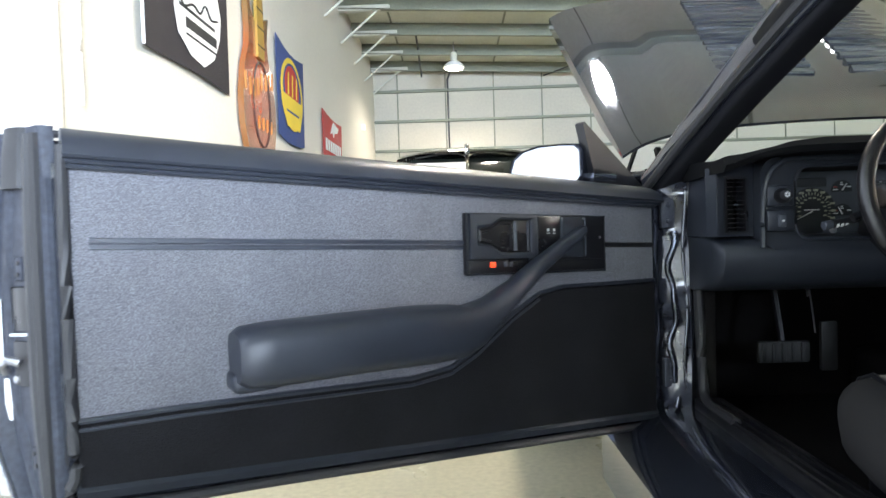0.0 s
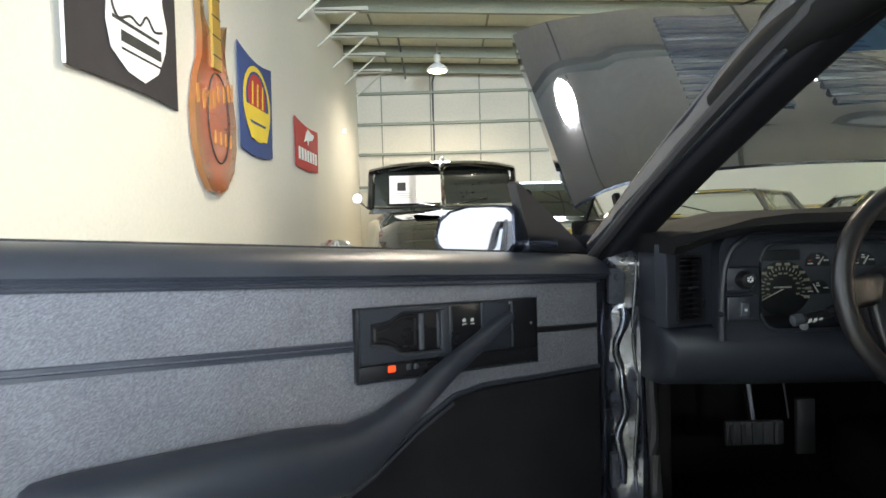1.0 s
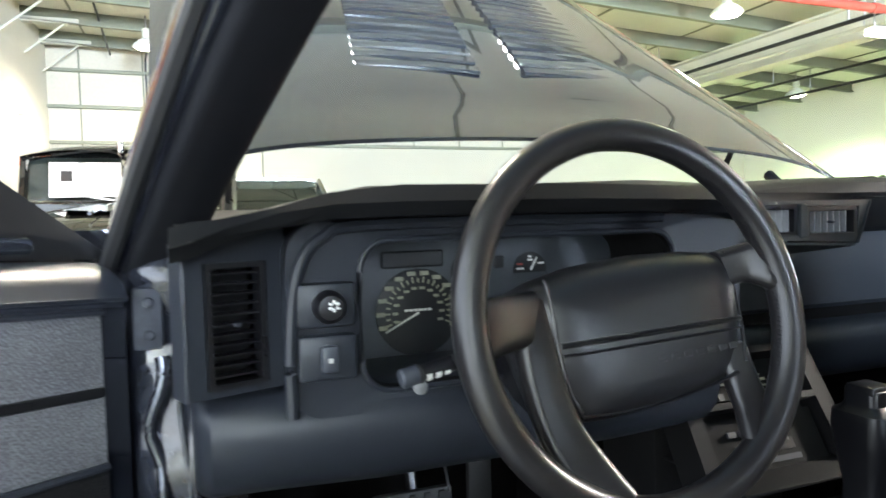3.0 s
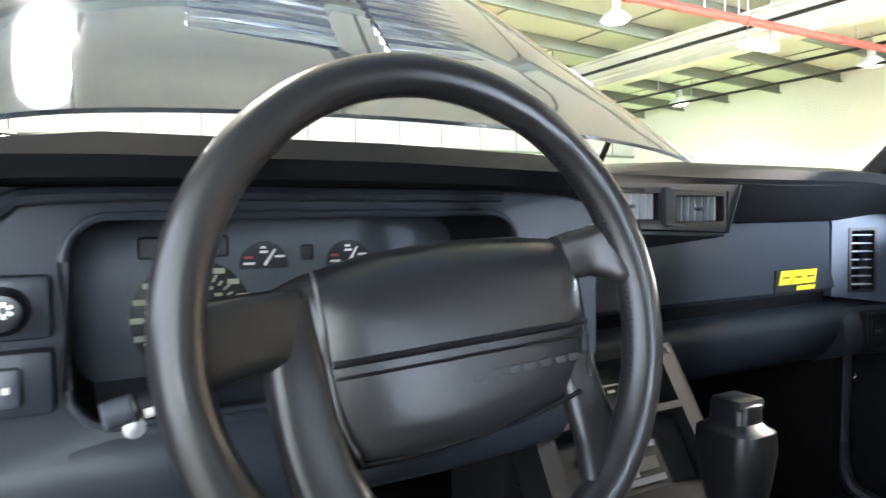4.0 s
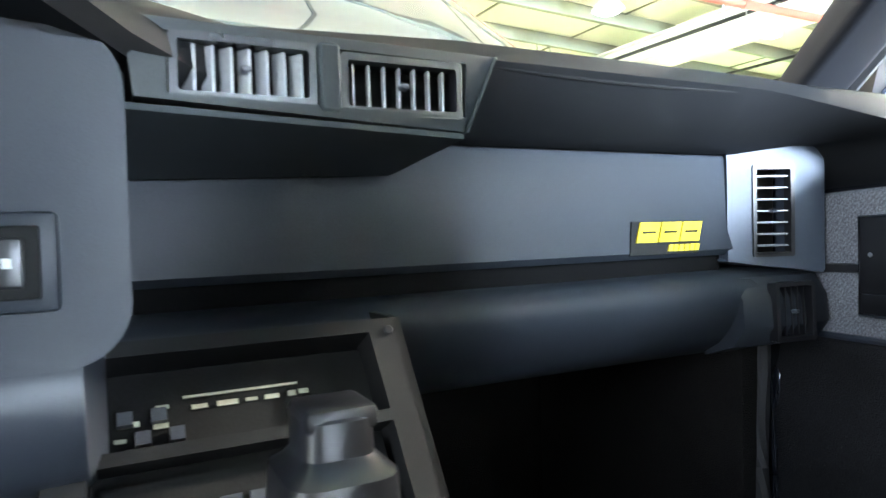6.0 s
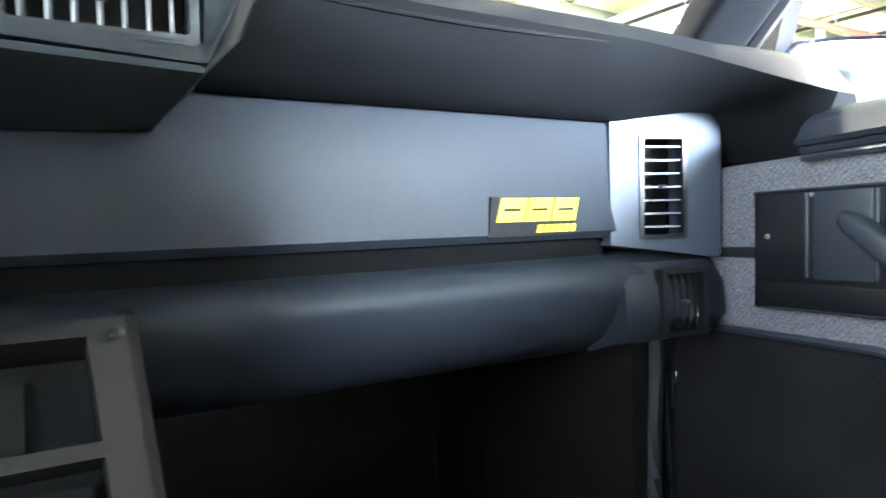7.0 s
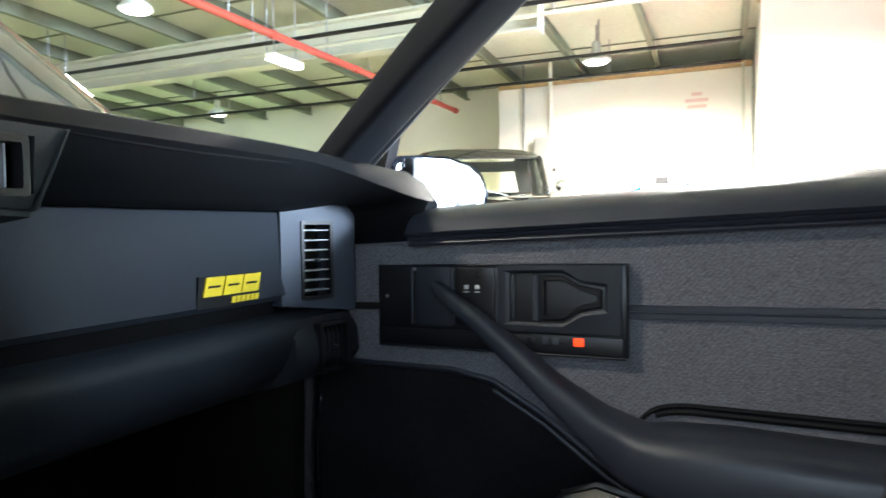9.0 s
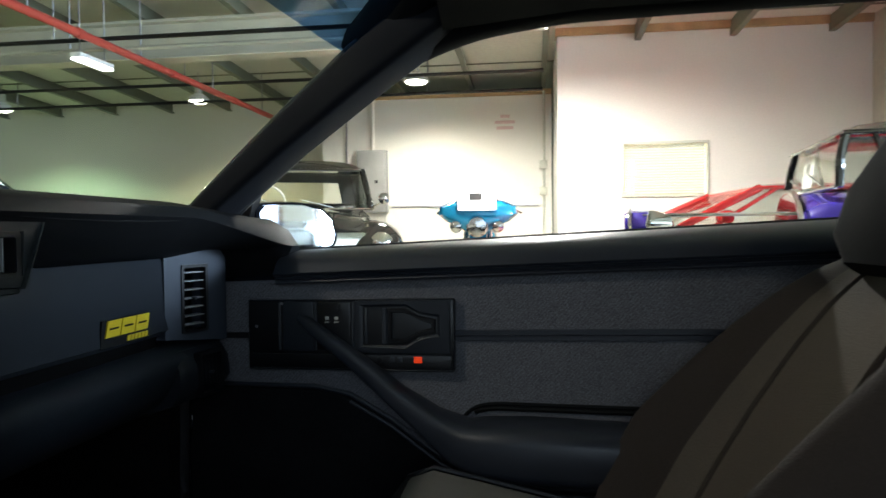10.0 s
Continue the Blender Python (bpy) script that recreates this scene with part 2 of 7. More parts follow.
def prism(bm, pts, d):
    """A slab from a flat outline pts, pushed by the vector d."""
    d = Vector(d)
    return loft(bm, [[Vector(p) for p in pts], [Vector(p) + d for p in pts]])


def tube(bm, pts, radius, sides=10, flat=1.0, up=(0, 0, 1), closed=False):
    """A round (or flattened) bar along pts; radius may be a list."""
    pts = [Vector(p) for p in pts]
    rs = radius if isinstance(radius, (list, tuple)) else [radius] * len(pts)
    rings = []
    for i, p in enumerate(pts):
        if closed:
            t = pts[(i + 1) % len(pts)] - pts[i - 1]
        else:
            t = pts[min(i + 1, len(pts) - 1)] - pts[max(i - 1, 0)]
        t.normalize()
        a = t.cross(Vector(up))
        if a.length < 1e-4:
            a = t.cross(Vector((1, 0, 0)))
        a.normalize()
        b = t.cross(a)
        rings.append([p + rs[i] * (a * math.cos(q) + b * math.sin(q) * flat) for q in (2 * math.pi * k / sides for k in range(sides))])
    if closed:
        rings.append(rings[0])
        return loft(bm, rings, caps=False)
    return loft(bm, rings)


def curve_pts(ctrl, n=24):
    """A smooth line through control points (Catmull-Rom)."""
    c = [Vector(p) for p in ctrl]
    c = [2 * c[0] - c[1]] + c + [2 * c[-1] - c[-2]]
    out = []
    segs = len(c) - 3
    for s in range(segs):
        p0, p1, p2, p3 = c[s:s + 4]
        k = max(2, n // segs)
        for i in range(k + (s == segs - 1)):
            t = i / k
            out.append(0.5 * ((2 * p1) + (p2 - p0) * t + (2 * p0 - 5 * p1 + 4 * p2 - p3) * t * t + (3 * p1 - p0 - 3 * p2 + p3) * t ** 3))
    return out


def lathe(bm, profile, m=None, sides=24):
    """Turn (radius, height) pairs about z."""
    rings = []
    for r, h in profile:
        ring = [Vector((r * math.cos(q), r * math.sin(q), h)) for q in (2 * math.pi * k / sides for k in range(sides))]
        rings.append([m @ v for v in ring] if m is not None else ring)
    return loft(bm, rings)


def rounded(w, h, r, n=5):
    """Outline of a rounded rectangle, centred, as (a, b) pairs."""
    out = []
    for cx, cy, q0 in ((w / 2 - r, h / 2 - r, 0), (-w / 2 + r, h / 2 - r, 90), (-w / 2 + r, -h / 2 + r, 180), (w / 2 - r, -h / 2 + r, 270)):
        for k in range(n + 1):
            q = radians(q0 + 90 * k / n)
            out.append((cx + r * math.cos(q), cy + r * math.sin(q)))
    return out


def ring_frame(bm, outer, inner, d):
    """A frame between two outlines of equally many points, of depth d."""
    d = Vector(d)
    loft(bm, [[Vector(p) for p in outer], [Vector(p) for p in inner], [Vector(p) + d for p in inner], [Vector(p) + d for p in outer], [Vector(p) for p in outer]], caps=False)
    return bm


# ---- the hall ----
floor = tagged(link("floor", boxm((WEST - .2, SOUTH - 6, -.1), (EAST + 6, NORTH + .2, 0)), FLOORM, smooth=False), "pale sealed concrete floor", "floor", kind="structure")
bm = boxm((WEST - .2, 2.0, 0), (WEST, NORTH, CEIL + .1))
box(bm, (WEST - .2, SOUTH, 0), (WEST, -1.6, CEIL + .1))
box(bm, (WEST - .2, -1.6, 2.65), (WEST, 2.0, CEIL + .1))
tagged(link("wall_west", bm, WALLO, smooth=False), "white painted plaster wall with banners", "wall", kind="structure")
north = tagged(link("wall_north", boxm((WEST - .2, NORTH, 0), (EAST + 6, NORTH + .2, CEIL + .1)), WALLG, smooth=False), "cream lined steel-framed end wall", "wall", kind="structure")
tagged(link("wall_east", boxm((EAST, 3.75, 0), (EAST + .2, NORTH, CEIL + .1)), WALLW, smooth=False), "pale painted side wall", "wall", kind="structure")
tagged(link("wall_far_east", boxm((EAST + 5.8, SOUTH, 0), (EAST + 6, NORTH, CEIL + .1)), WALLG, smooth=False), "cream far side wall", "wall", kind="structure")
bm = bmesh.new()
box(bm, (WEST - .2, SOUTH - .2, 0), (-1.0, SOUTH, CEIL + .1))
box(bm, (4.6, SOUTH - .2, 0), (EAST + 6, SOUTH, CEIL + .1))
box(bm, (1.8, SOUTH - .2, 0), (2.3, SOUTH, CEIL + .1))
box(bm, (-1.0, SOUTH - .2, 3.25), (4.6, SOUTH, CEIL + .1))
tagged(link("wall_south", bm, WALLW, smooth=False), "white unseen wall round an added vehicle door", "wall", kind="structure")

jamb = tagged(link("door_jamb", boxm((WEST - .03, 1.985, 0), (WEST + .018, 2.07, 2.70), .006), WALLW), "white painted jamb of the roller door", "door frame", kind="structure")
link("guide_rail", boxm((WEST - .02, 1.93, 0), (WEST + .004, 1.983, 2.66), .004, 1), WALLW, jamb)
tagged(link("pull_cord", tube(bmesh.new(), curve_pts([(WEST + .03, 2.16, 2.66), (WEST + .028, 2.165, 2.0), (WEST + .03, 2.155, 1.45), (WEST + .028, 2.16, 1.22)], 18), .006, 6), WALLW), "white pull cord beside the roller door", "cord")
# girts and lining seams of the end wall
for z, x1 in ((1.53, 2.0), (2.043, EAST), (2.51, EAST), (2.986, EAST)):
    link("girt", boxm((WEST, NORTH - .055, z - .022), (x1, NORTH + .01, z + .022), .006, 1), PURLIN, north)
for k in range(15):
    x = -.83 + .77 * k
    link("seam", boxm((x - .010, NORTH - .012, 1.54 if x < 2 else 2.05), (x + .010, NORTH + .004, 3.26), .003, 1), PURLIN, north)
link("rail", boxm((WEST, NORTH - .02, 1.47), (2.0, NORTH + .01, 1.53), .004, 1), STEELP, north)

# ceiling with its purlins in one mesh
bm = bmesh.new()
box(bm, (WEST - .2, SOUTH - .2, CEIL), (EAST + 6, NORTH + .2, CEIL + .1))
for k in range(19):
    y = NORTH - .30 - .95 * k
    box(bm, (WEST, y - .012, CEIL - .15), (EAST + 5.8, y + .012, CEIL + .02))
    box(bm, (WEST, y - .05, CEIL - .155), (EAST + 5.8, y + .012, CEIL - .14))
for k in range(10):
    x = -.7 + 1.4 * k
    box(bm, (x - .012, SOUTH, CEIL - .012), (x + .012, NORTH, CEIL + .01))
for v in bm.verts:
    v.co.z -= FALL * (v.co.x - WEST)
for f in list(bm.faces)[6:]:
    f.material_index = 1
roof_sheeting = link("ceiling", bm, CEILM, smooth=False)
roof_sheeting.data.materials.append(PURLIN)
tagged(roof_sheeting, "cream roof lining over steel purlins", "ceiling", kind="structure")
x = 6.8
bm = bmesh.new()
box(bm, (x - .10, 2.45, 2.56), (x + .10, NORTH, 2.58), .003, 1)
box(bm, (x - .012, 2.45, 2.58), (x + .012, NORTH, roof_z(x) - .15), .002, 1)
box(bm, (x - .10, 2.45, roof_z(x) - .18), (x + .10, NORTH, roof_z(x) - .155), .003, 1)
box(bm, (x - .09, 2.45, 2.58), (x + .09, 2.47, roof_z(x) - .15), .003, 1)
tagged(link("roof_beam", bm, BEAMP), "cream painted steel roof beam", "beam", kind="structure")
# flange braces along the west wall
for k in range(6):
    y = NORTH - .30 - .95 * k
    bm = tube(bmesh.new(), [(WEST + .02, y, CEIL - .52), (WEST + .46, y, CEIL - .15)], .012, 6)
    box(bm, (WEST, y - .05, CEIL - .175), (WEST + .58, y + .05, CEIL - .12), .004, 1)
    tagged(link("flange_brace", bm, STEELP), "pale steel brace under the purlin", "brace", "braces along the west wall", "structure")
tagged(link("conduit", tube(bmesh.new(), [(-.02, NORTH - .03, 1.2), (-.02, NORTH - .03, 3.15), (.12, 9.3, roof_z(.1) - .1)], .014, 6), BLACKP), "thin black cable conduit", "conduit", kind="structure")
tagged(link("conduit", tube(bmesh.new(), [(-.42, 8.9, roof_z(-.4)), (-.42, 10.3, 3.15)], .014, 6), BLACKP), "thin black cable conduit", "conduit", kind="structure")
tagged(link("rod_brace", tube(bmesh.new(), [(1.5, NORTH - .1, 3.15), (3.4, 7.0, roof_z(3.4) - .1)], .012, 6), BLACKP), "dark diagonal bracing rod", "brace", kind="structure")

# red sprinkler main with hangers, thin dark branch pipes across it
sp = tagged(link("sprinkler_pipe", tube(bmesh.new(), [(1.74, 4.45, 2.48), (9.6, 4.45, 2.48)], .034, 12), REDPIPE), "red painted sprinkler main pipe", "pipe")
for k in range(6):
    x = 2.4 + 1.35 * k
    link("hanger", tube(bmesh.new(), [(x, 4.45, 2.48), (x, 4.45, roof_z(x) + .02)], .008, 6), METAL, sp)
    link("coupling", tube(bmesh.new(), [(x + .5, 4.45, 2.48), (x + .56, 4.45, 2.48)], .041, 12), REDPIPE, sp)
for x, z, mt, lb in ((6.05, 2.56, BLACKP, "thin dark ceiling pipe"), (6.25, 2.53, STEELP, "thin pale ceiling pipe"), (8.2, 2.66, BLACKP, "thin dark ceiling pipe"), (8.9, 2.60, BLACKP, "thin dark ceiling pipe")):
    bp = tagged(link("branch_pipe", tube(bmesh.new(), [(x, .8, z), (x, NORTH, z)], .020, 8), mt), lb, "pipe", "ceiling pipes")
    for y in (2.2, 5.0, 7.8):
        link("hanger", tube(bmesh.new(), [(x, y, z), (x, y, roof_z(x) + .02)], .007, 6), METAL, bp)


# high-bay lamps
def high_bay(x, y, z, lit, tone=(1.0, .955, .81), cone=165):
    b = base("high_bay_lamp", (x, y, z), "white high-bay lamp hung from the roof", "lamp", "high-bay lamps")
    m = Matrix.Translation((x, y, z))
    link("reflector", lathe(bmesh.new(), [(.150, 0), (.155, .004), (.14, .03), (.09, .075), (.05, .10), (.04, .10), (.085, .07), (.135, .025), (.148, .002)], m, 24), WHITE, b, "white enamel reflector")
    link("bulb", lathe(bmesh.new(), [(.001, -.035), (.05, -.032), (.105, -.018), (.138, .012), (.08, .06), (.001, .06)], m, 20), LAMPG, b, "glowing lamp face")
    link("ballast", lathe(bmesh.new(), [(.001, .10), (.045, .10), (.048, .12), (.048, .20), (.03, .22), (.001, .22)], m, 14), STEELP, b, "grey ballast housing")
    link("stem", tube(bmesh.new(), [(x, y, z + .2), (x, y, roof_z(x) + .02)], .008, 6), METAL, b)
    if lit:
        d = bpy.data.lights.new("bay_light", "SPOT")
        d.energy, d.color, d.spot_size, d.spot_blend, d.shadow_soft_size = lit, tone, radians(cone), .6, .14
        o = new("bay_light", d)
        o.matrix_world = look((x, y, z - .06), (x, y, 0))


# the third is added to brighten the partition
for x, y, z, w in ((.08, 9.2, 3.0, 230), (.55, 3.20, 3.0, 260), (8.35, 2.25, 2.62, 500)):
    high_bay(x, y, z, w)
high_bay(5.4, 5.75, 2.80, 640, (.88, 1.0, .74))
# strong lamp added out of view to brighten the east side
high_bay(6.1, .95, 2.93, 2500, (.97, .97, .90), 168)
high_bay(9.03, 8.15, 2.62, 560, (.62, 1.0, .60), 148)
high_bay(8.96, 5.24, 2.62, 520, (.98, .97, .55), 148)


def tube_light(x, y, z):
    b = base("strip_light", (x, y, z), "white fluorescent strip light under the roof", "lamp", "strip lights")
    for dx in (-.16, .16):
        link("stem", tube(bmesh.new(), [(x + dx, y, z + .04), (x + dx, y, roof_z(x + dx) + .02)], .006, 6), METAL, b)
    link("tray", boxm((x - .22, y - .05, z), (x + .22, y + .05, z + .04), .006), WHITE, b)
    link("diffuser", boxm((x - .21, y - .05, z - .02), (x + .21, y + .05, z), .006), TUBEG, b)


tube_light(6.05, 4.64, 2.36)
tube_light(5.2, 8.9, 2.90)

# office box and partition on the east side
part_w = tagged(link("wall_partition", boxm((9.5, .68, 0), (9.62, 3.75, 2.66), .004, 1), WALLW, smooth=False), "white plasterboard partition wall", "wall", kind="structure")
link("top_plate", boxm((9.48, .68, 2.66), (9.64, 3.75, 2.73), .004, 1), WOOD, part_w, "raw timber top plate")
wy0, wy1, wz0, wz1 = -.87, -.02, 1.26, 1.80
bm = bmesh.new()
ring_frame(bm, [Vector((8.0, y, z)) for y, z in ((-2.45, 0), (.66, 0), (.66, 3.0), (-2.45, 3.0))], [Vector((8.0, y, z)) for y, z in ((wy0, wz0), (wy1, wz0), (wy1, wz1), (wy0, wz1))], (.12, 0, 0))
office = tagged(link("wall_office", bm, WALLW, smooth=False), "white office wall with a small window", "wall", kind="structure")
tagged(link("wall_office_side", boxm((8.12, .56, 0), (9.5, .66, 2.98)), WALLW, smooth=False), "white side wall of the office", "wall", kind="structure")
link("top_plate", boxm((7.965, -2.45, 2.955), (8.14, .68, 3.045), .004, 1), WOOD, office, "raw timber top plate")
tagged(link("wall_return", boxm((5.6, -2.6, 0), (8.12, -2.45, roof_z(8.12)), 0), WALLG, smooth=False), "cream return wall", "wall", kind="structure")
win = base("window_1", (8.0, -.45, wz0), "small office window with closed white blinds", "window", kind="structure")
bm = bmesh.new()
ring_frame(bm, [Vector((7.985, y, z)) for y, z in ((wy0 - .02, wz0 - .02), (wy1 + .02, wz0 - .02), (wy1 + .02, wz1 + .02), (wy0 - .02, wz1 + .02))], [Vector((7.985, y, z)) for y, z in ((wy0 + .004, wz0 + .004), (wy1 - .004, wz0 + .004), (wy1 - .004, wz1 - .004), (wy0 + .004, wz1 - .004))], (.05, 0, 0))
link("window_frame", bm, STEELP, win, "thin pale metal frame")
link("pane", boxm((8.03, wy0, wz0), (8.034, wy1, wz1)), CLEAR, win).visible_shadow = False
for k in range(18):
    z = wz0 + .03 + (wz1 - wz0 - .05) * k / 17
    link("slat", boxm((-.012, wy0 + .02, -.001), (.012, wy1 - .02, .001), 0, 1, Matrix.Translation((8.06, 0, z)) @ Matrix.Rotation(radians(55), 4, "Y")), PAPER, win)
area_lamp("office_light", (8.9, -.9, 2.3), (8.1, -.5, 1.5), 1.0, 1.0, 240, (1.0, .93, .66))
tagged(link("office_back", boxm((9.5, -2.45, 0), (9.6, .66, 2.98)), WALLG, smooth=False), "plain office back wall", "wall", kind="structure")

# panel box, pipes and notice on the partition
pb = base("fuse_box", (9.45, 3.05, 1.15), "grey steel electrical panel box on the wall", "panel box")
link("case", boxm((9.36, 2.84, 1.16), (9.5, 3.24, 1.98), .006), BOXGREY, pb)
link("cover", boxm((9.352, 2.86, 1.18), (9.362, 3.22, 1.96), .004), BOXGREY, pb)
link("latch", boxm((9.34, 2.95, 1.54), (9.354, 2.99, 1.58), .003), BLACKP, pb)
tagged(link("riser_pipe", tube(bmesh.new(), [(9.46, 3.04, 1.98), (9.46, 3.04, roof_z(9.46) - .01)], .025, 8), WALLW), "pale conduit above the panel box", "pipe")
tagged(link("thin_riser", tube(bmesh.new(), [(9.46, 3.40, 1.6), (9.46, 3.40, roof_z(9.46) - .01)], .012, 6), METAL), "thin grey conduit on the wall", "pipe")
tagged(link("door_track", tube(bmesh.new(), [(9.47, .78, .5), (9.47, .78, 2.7)], .016, 6), STEELP), "slim vertical steel track", "track")
for z in (1.36, 1.70):
    tagged(link("junction_box", boxm((9.42, .74, z), (9.49, .84, z + .10), .006), STEELP), "small grey junction box", "junction box", "junction boxes")
tagged(link("wall_rail", boxm((9.48, .85, 1.22), (9.5, 2.8, 1.235), .002, 1), METAL), "thin dark rail along the wall", "rail")
nt = base("notice", (9.49, 1.28, 2.3), "white notice with three faded red bars", "sign")
for k, w in enumerate((.12, .26, .22)):
    link("bar", boxm((9.488, 1.28 - w / 2, 2.37 - .075 * k), (9.494, 1.28 + w / 2, 2.41 - .075 * k), .001, 1), FADED, nt)

# ---- banners on the west wall ----
BLK = mat("black_banner", (0.026, 0.022, 0.024), 0.8, 0, 0.2, 3, 300, 0.3)
BLUE = mat("blue_banner", (0.035, 0.065, 0.20), 0.8, 0, 0.15, 3, 300, 0.3)
RED = mat("red_banner", (0.45, 0.03, 0.025), 0.75, 0, 0.15, 3, 300, 0.3)
YEL = mat("yellow_print", (0.75, 0.55, 0.05), 0.75, 0, 0.12, 6, 300, 0.1)
ORG = mat("sunburst_lacquer", (0.42, 0.075, 0.018), 0.22, 0, 0.35, 3, 60, 0.02, coat=.6, second=(0.30, 0.05, 0.012), mix=.2)
on, ol = ORG.node_tree.nodes, ORG.node_tree.links
burst = on.new("ShaderNodeVectorMath")
burst.operation = "MULTIPLY_ADD"
burst.inputs[1].default_value, burst.inputs[2].default_value = (0, 2.5, 1.55), (0, -10.26, -2.50)   # about the body's middle
dist = on.new("ShaderNodeVectorMath")
dist.operation = "LENGTH"
rim = on.new("ShaderNodeMapRange")
rim.interpolation_type = "SMOOTHSTEP"
rim.inputs[1].default_value, rim.inputs[2].default_value = .45, 1.0
tone = on.new("ShaderNodeMix")
tone.data_type = "RGBA"
tone.inputs[7].default_value = (0.20, 0.105, 0.032, 1)
ol.new([k for k in on if k.type == "TEX_COORD"][0].outputs["Object"], burst.inputs[0])
ol.new(burst.outputs[0], dist.inputs[0])
ol.new(dist.outputs["Value"], rim.inputs[0])
ol.new(rim.outputs[0], tone.inputs[0])
ol.new(on["Principled BSDF"].inputs["Base Color"].links[0].from_socket, tone.inputs[6])
ol.new(tone.outputs[2], on["Principled BSDF"].inputs["Base Color"])
X0 = WEST + .012
WM = Matrix(((1, 0, 0, 0), (0, .878, 0, .030), (0, 0, .878, .114), (0, 0, 0, 1)))   # size of the wall hangings


def cloth_sheet(corners, sag=.03, n=10):
    """A hung sheet between four (y, z) corners: upper near, upper far, lower far, lower near."""
    a, b, c, d = [Vector((0, *p)) for p in corners]
    bm = bmesh.new()
    top = []
    for i in range(n + 1):
        row = []
        for j in range(n + 1):
            s, t = i / n, j / n
            p = a.lerp(b, s).lerp(d.lerp(c, s), t)
            p.x = X0 + .004 * math.sin(s * 9 + t * 2) * t + .012
            p.z -= sag * math.sin(math.pi * s) * (1 - t * .3)
            row.append(p)
        top.append(row)
    loft(bm, [[Vector(p) for p in r] + [Vector(p) - Vector((.004, 0, 0)) for p in r[::-1]] for r in top])
    return bm


def flat(name, pts, material, parent, lift=.0170, d=.0012):
    """A printed shape on a banner from (y, z) points."""
    return link(name, prism(bmesh.new(), [(X0 + lift, y, z) for y, z in pts], (d, 0, 0)), material, parent, m=WM)


def oval(cy, cz, ry, rz, n=28):
    return [(cy + ry * math.cos(2 * math.pi * k / n), cz + rz * math.sin(2 * math.pi * k / n)) for k in range(n)]


# ---- the coupe that the camera enters ----
CX = 1.22                                             # its centre line; its nose points along y
car = base("sports_coupe", (CX, 0.9, 0), "black two-door sports coupe with open driver door and raised hood", "car")


def mx(x):
    return 2 * CX - x


# underbody, sills, firewall and jambs
def floor_pan():
    bm = bmesh.new()
    box(bm, (0.50, -0.6, 0.22), (1.94, 1.95, 0.27), 0.01)
    box(bm, (1.12, -0.4, 0.26), (1.32, 1.9, 0.42), 0.04, 3)
    box(bm, (0.50, 1.93, 0.25), (1.94, 1.97, 0.93), 0.01)
    return part("floor_pan", bm, DARKCARPET, car, "black carpeted floor and firewall")


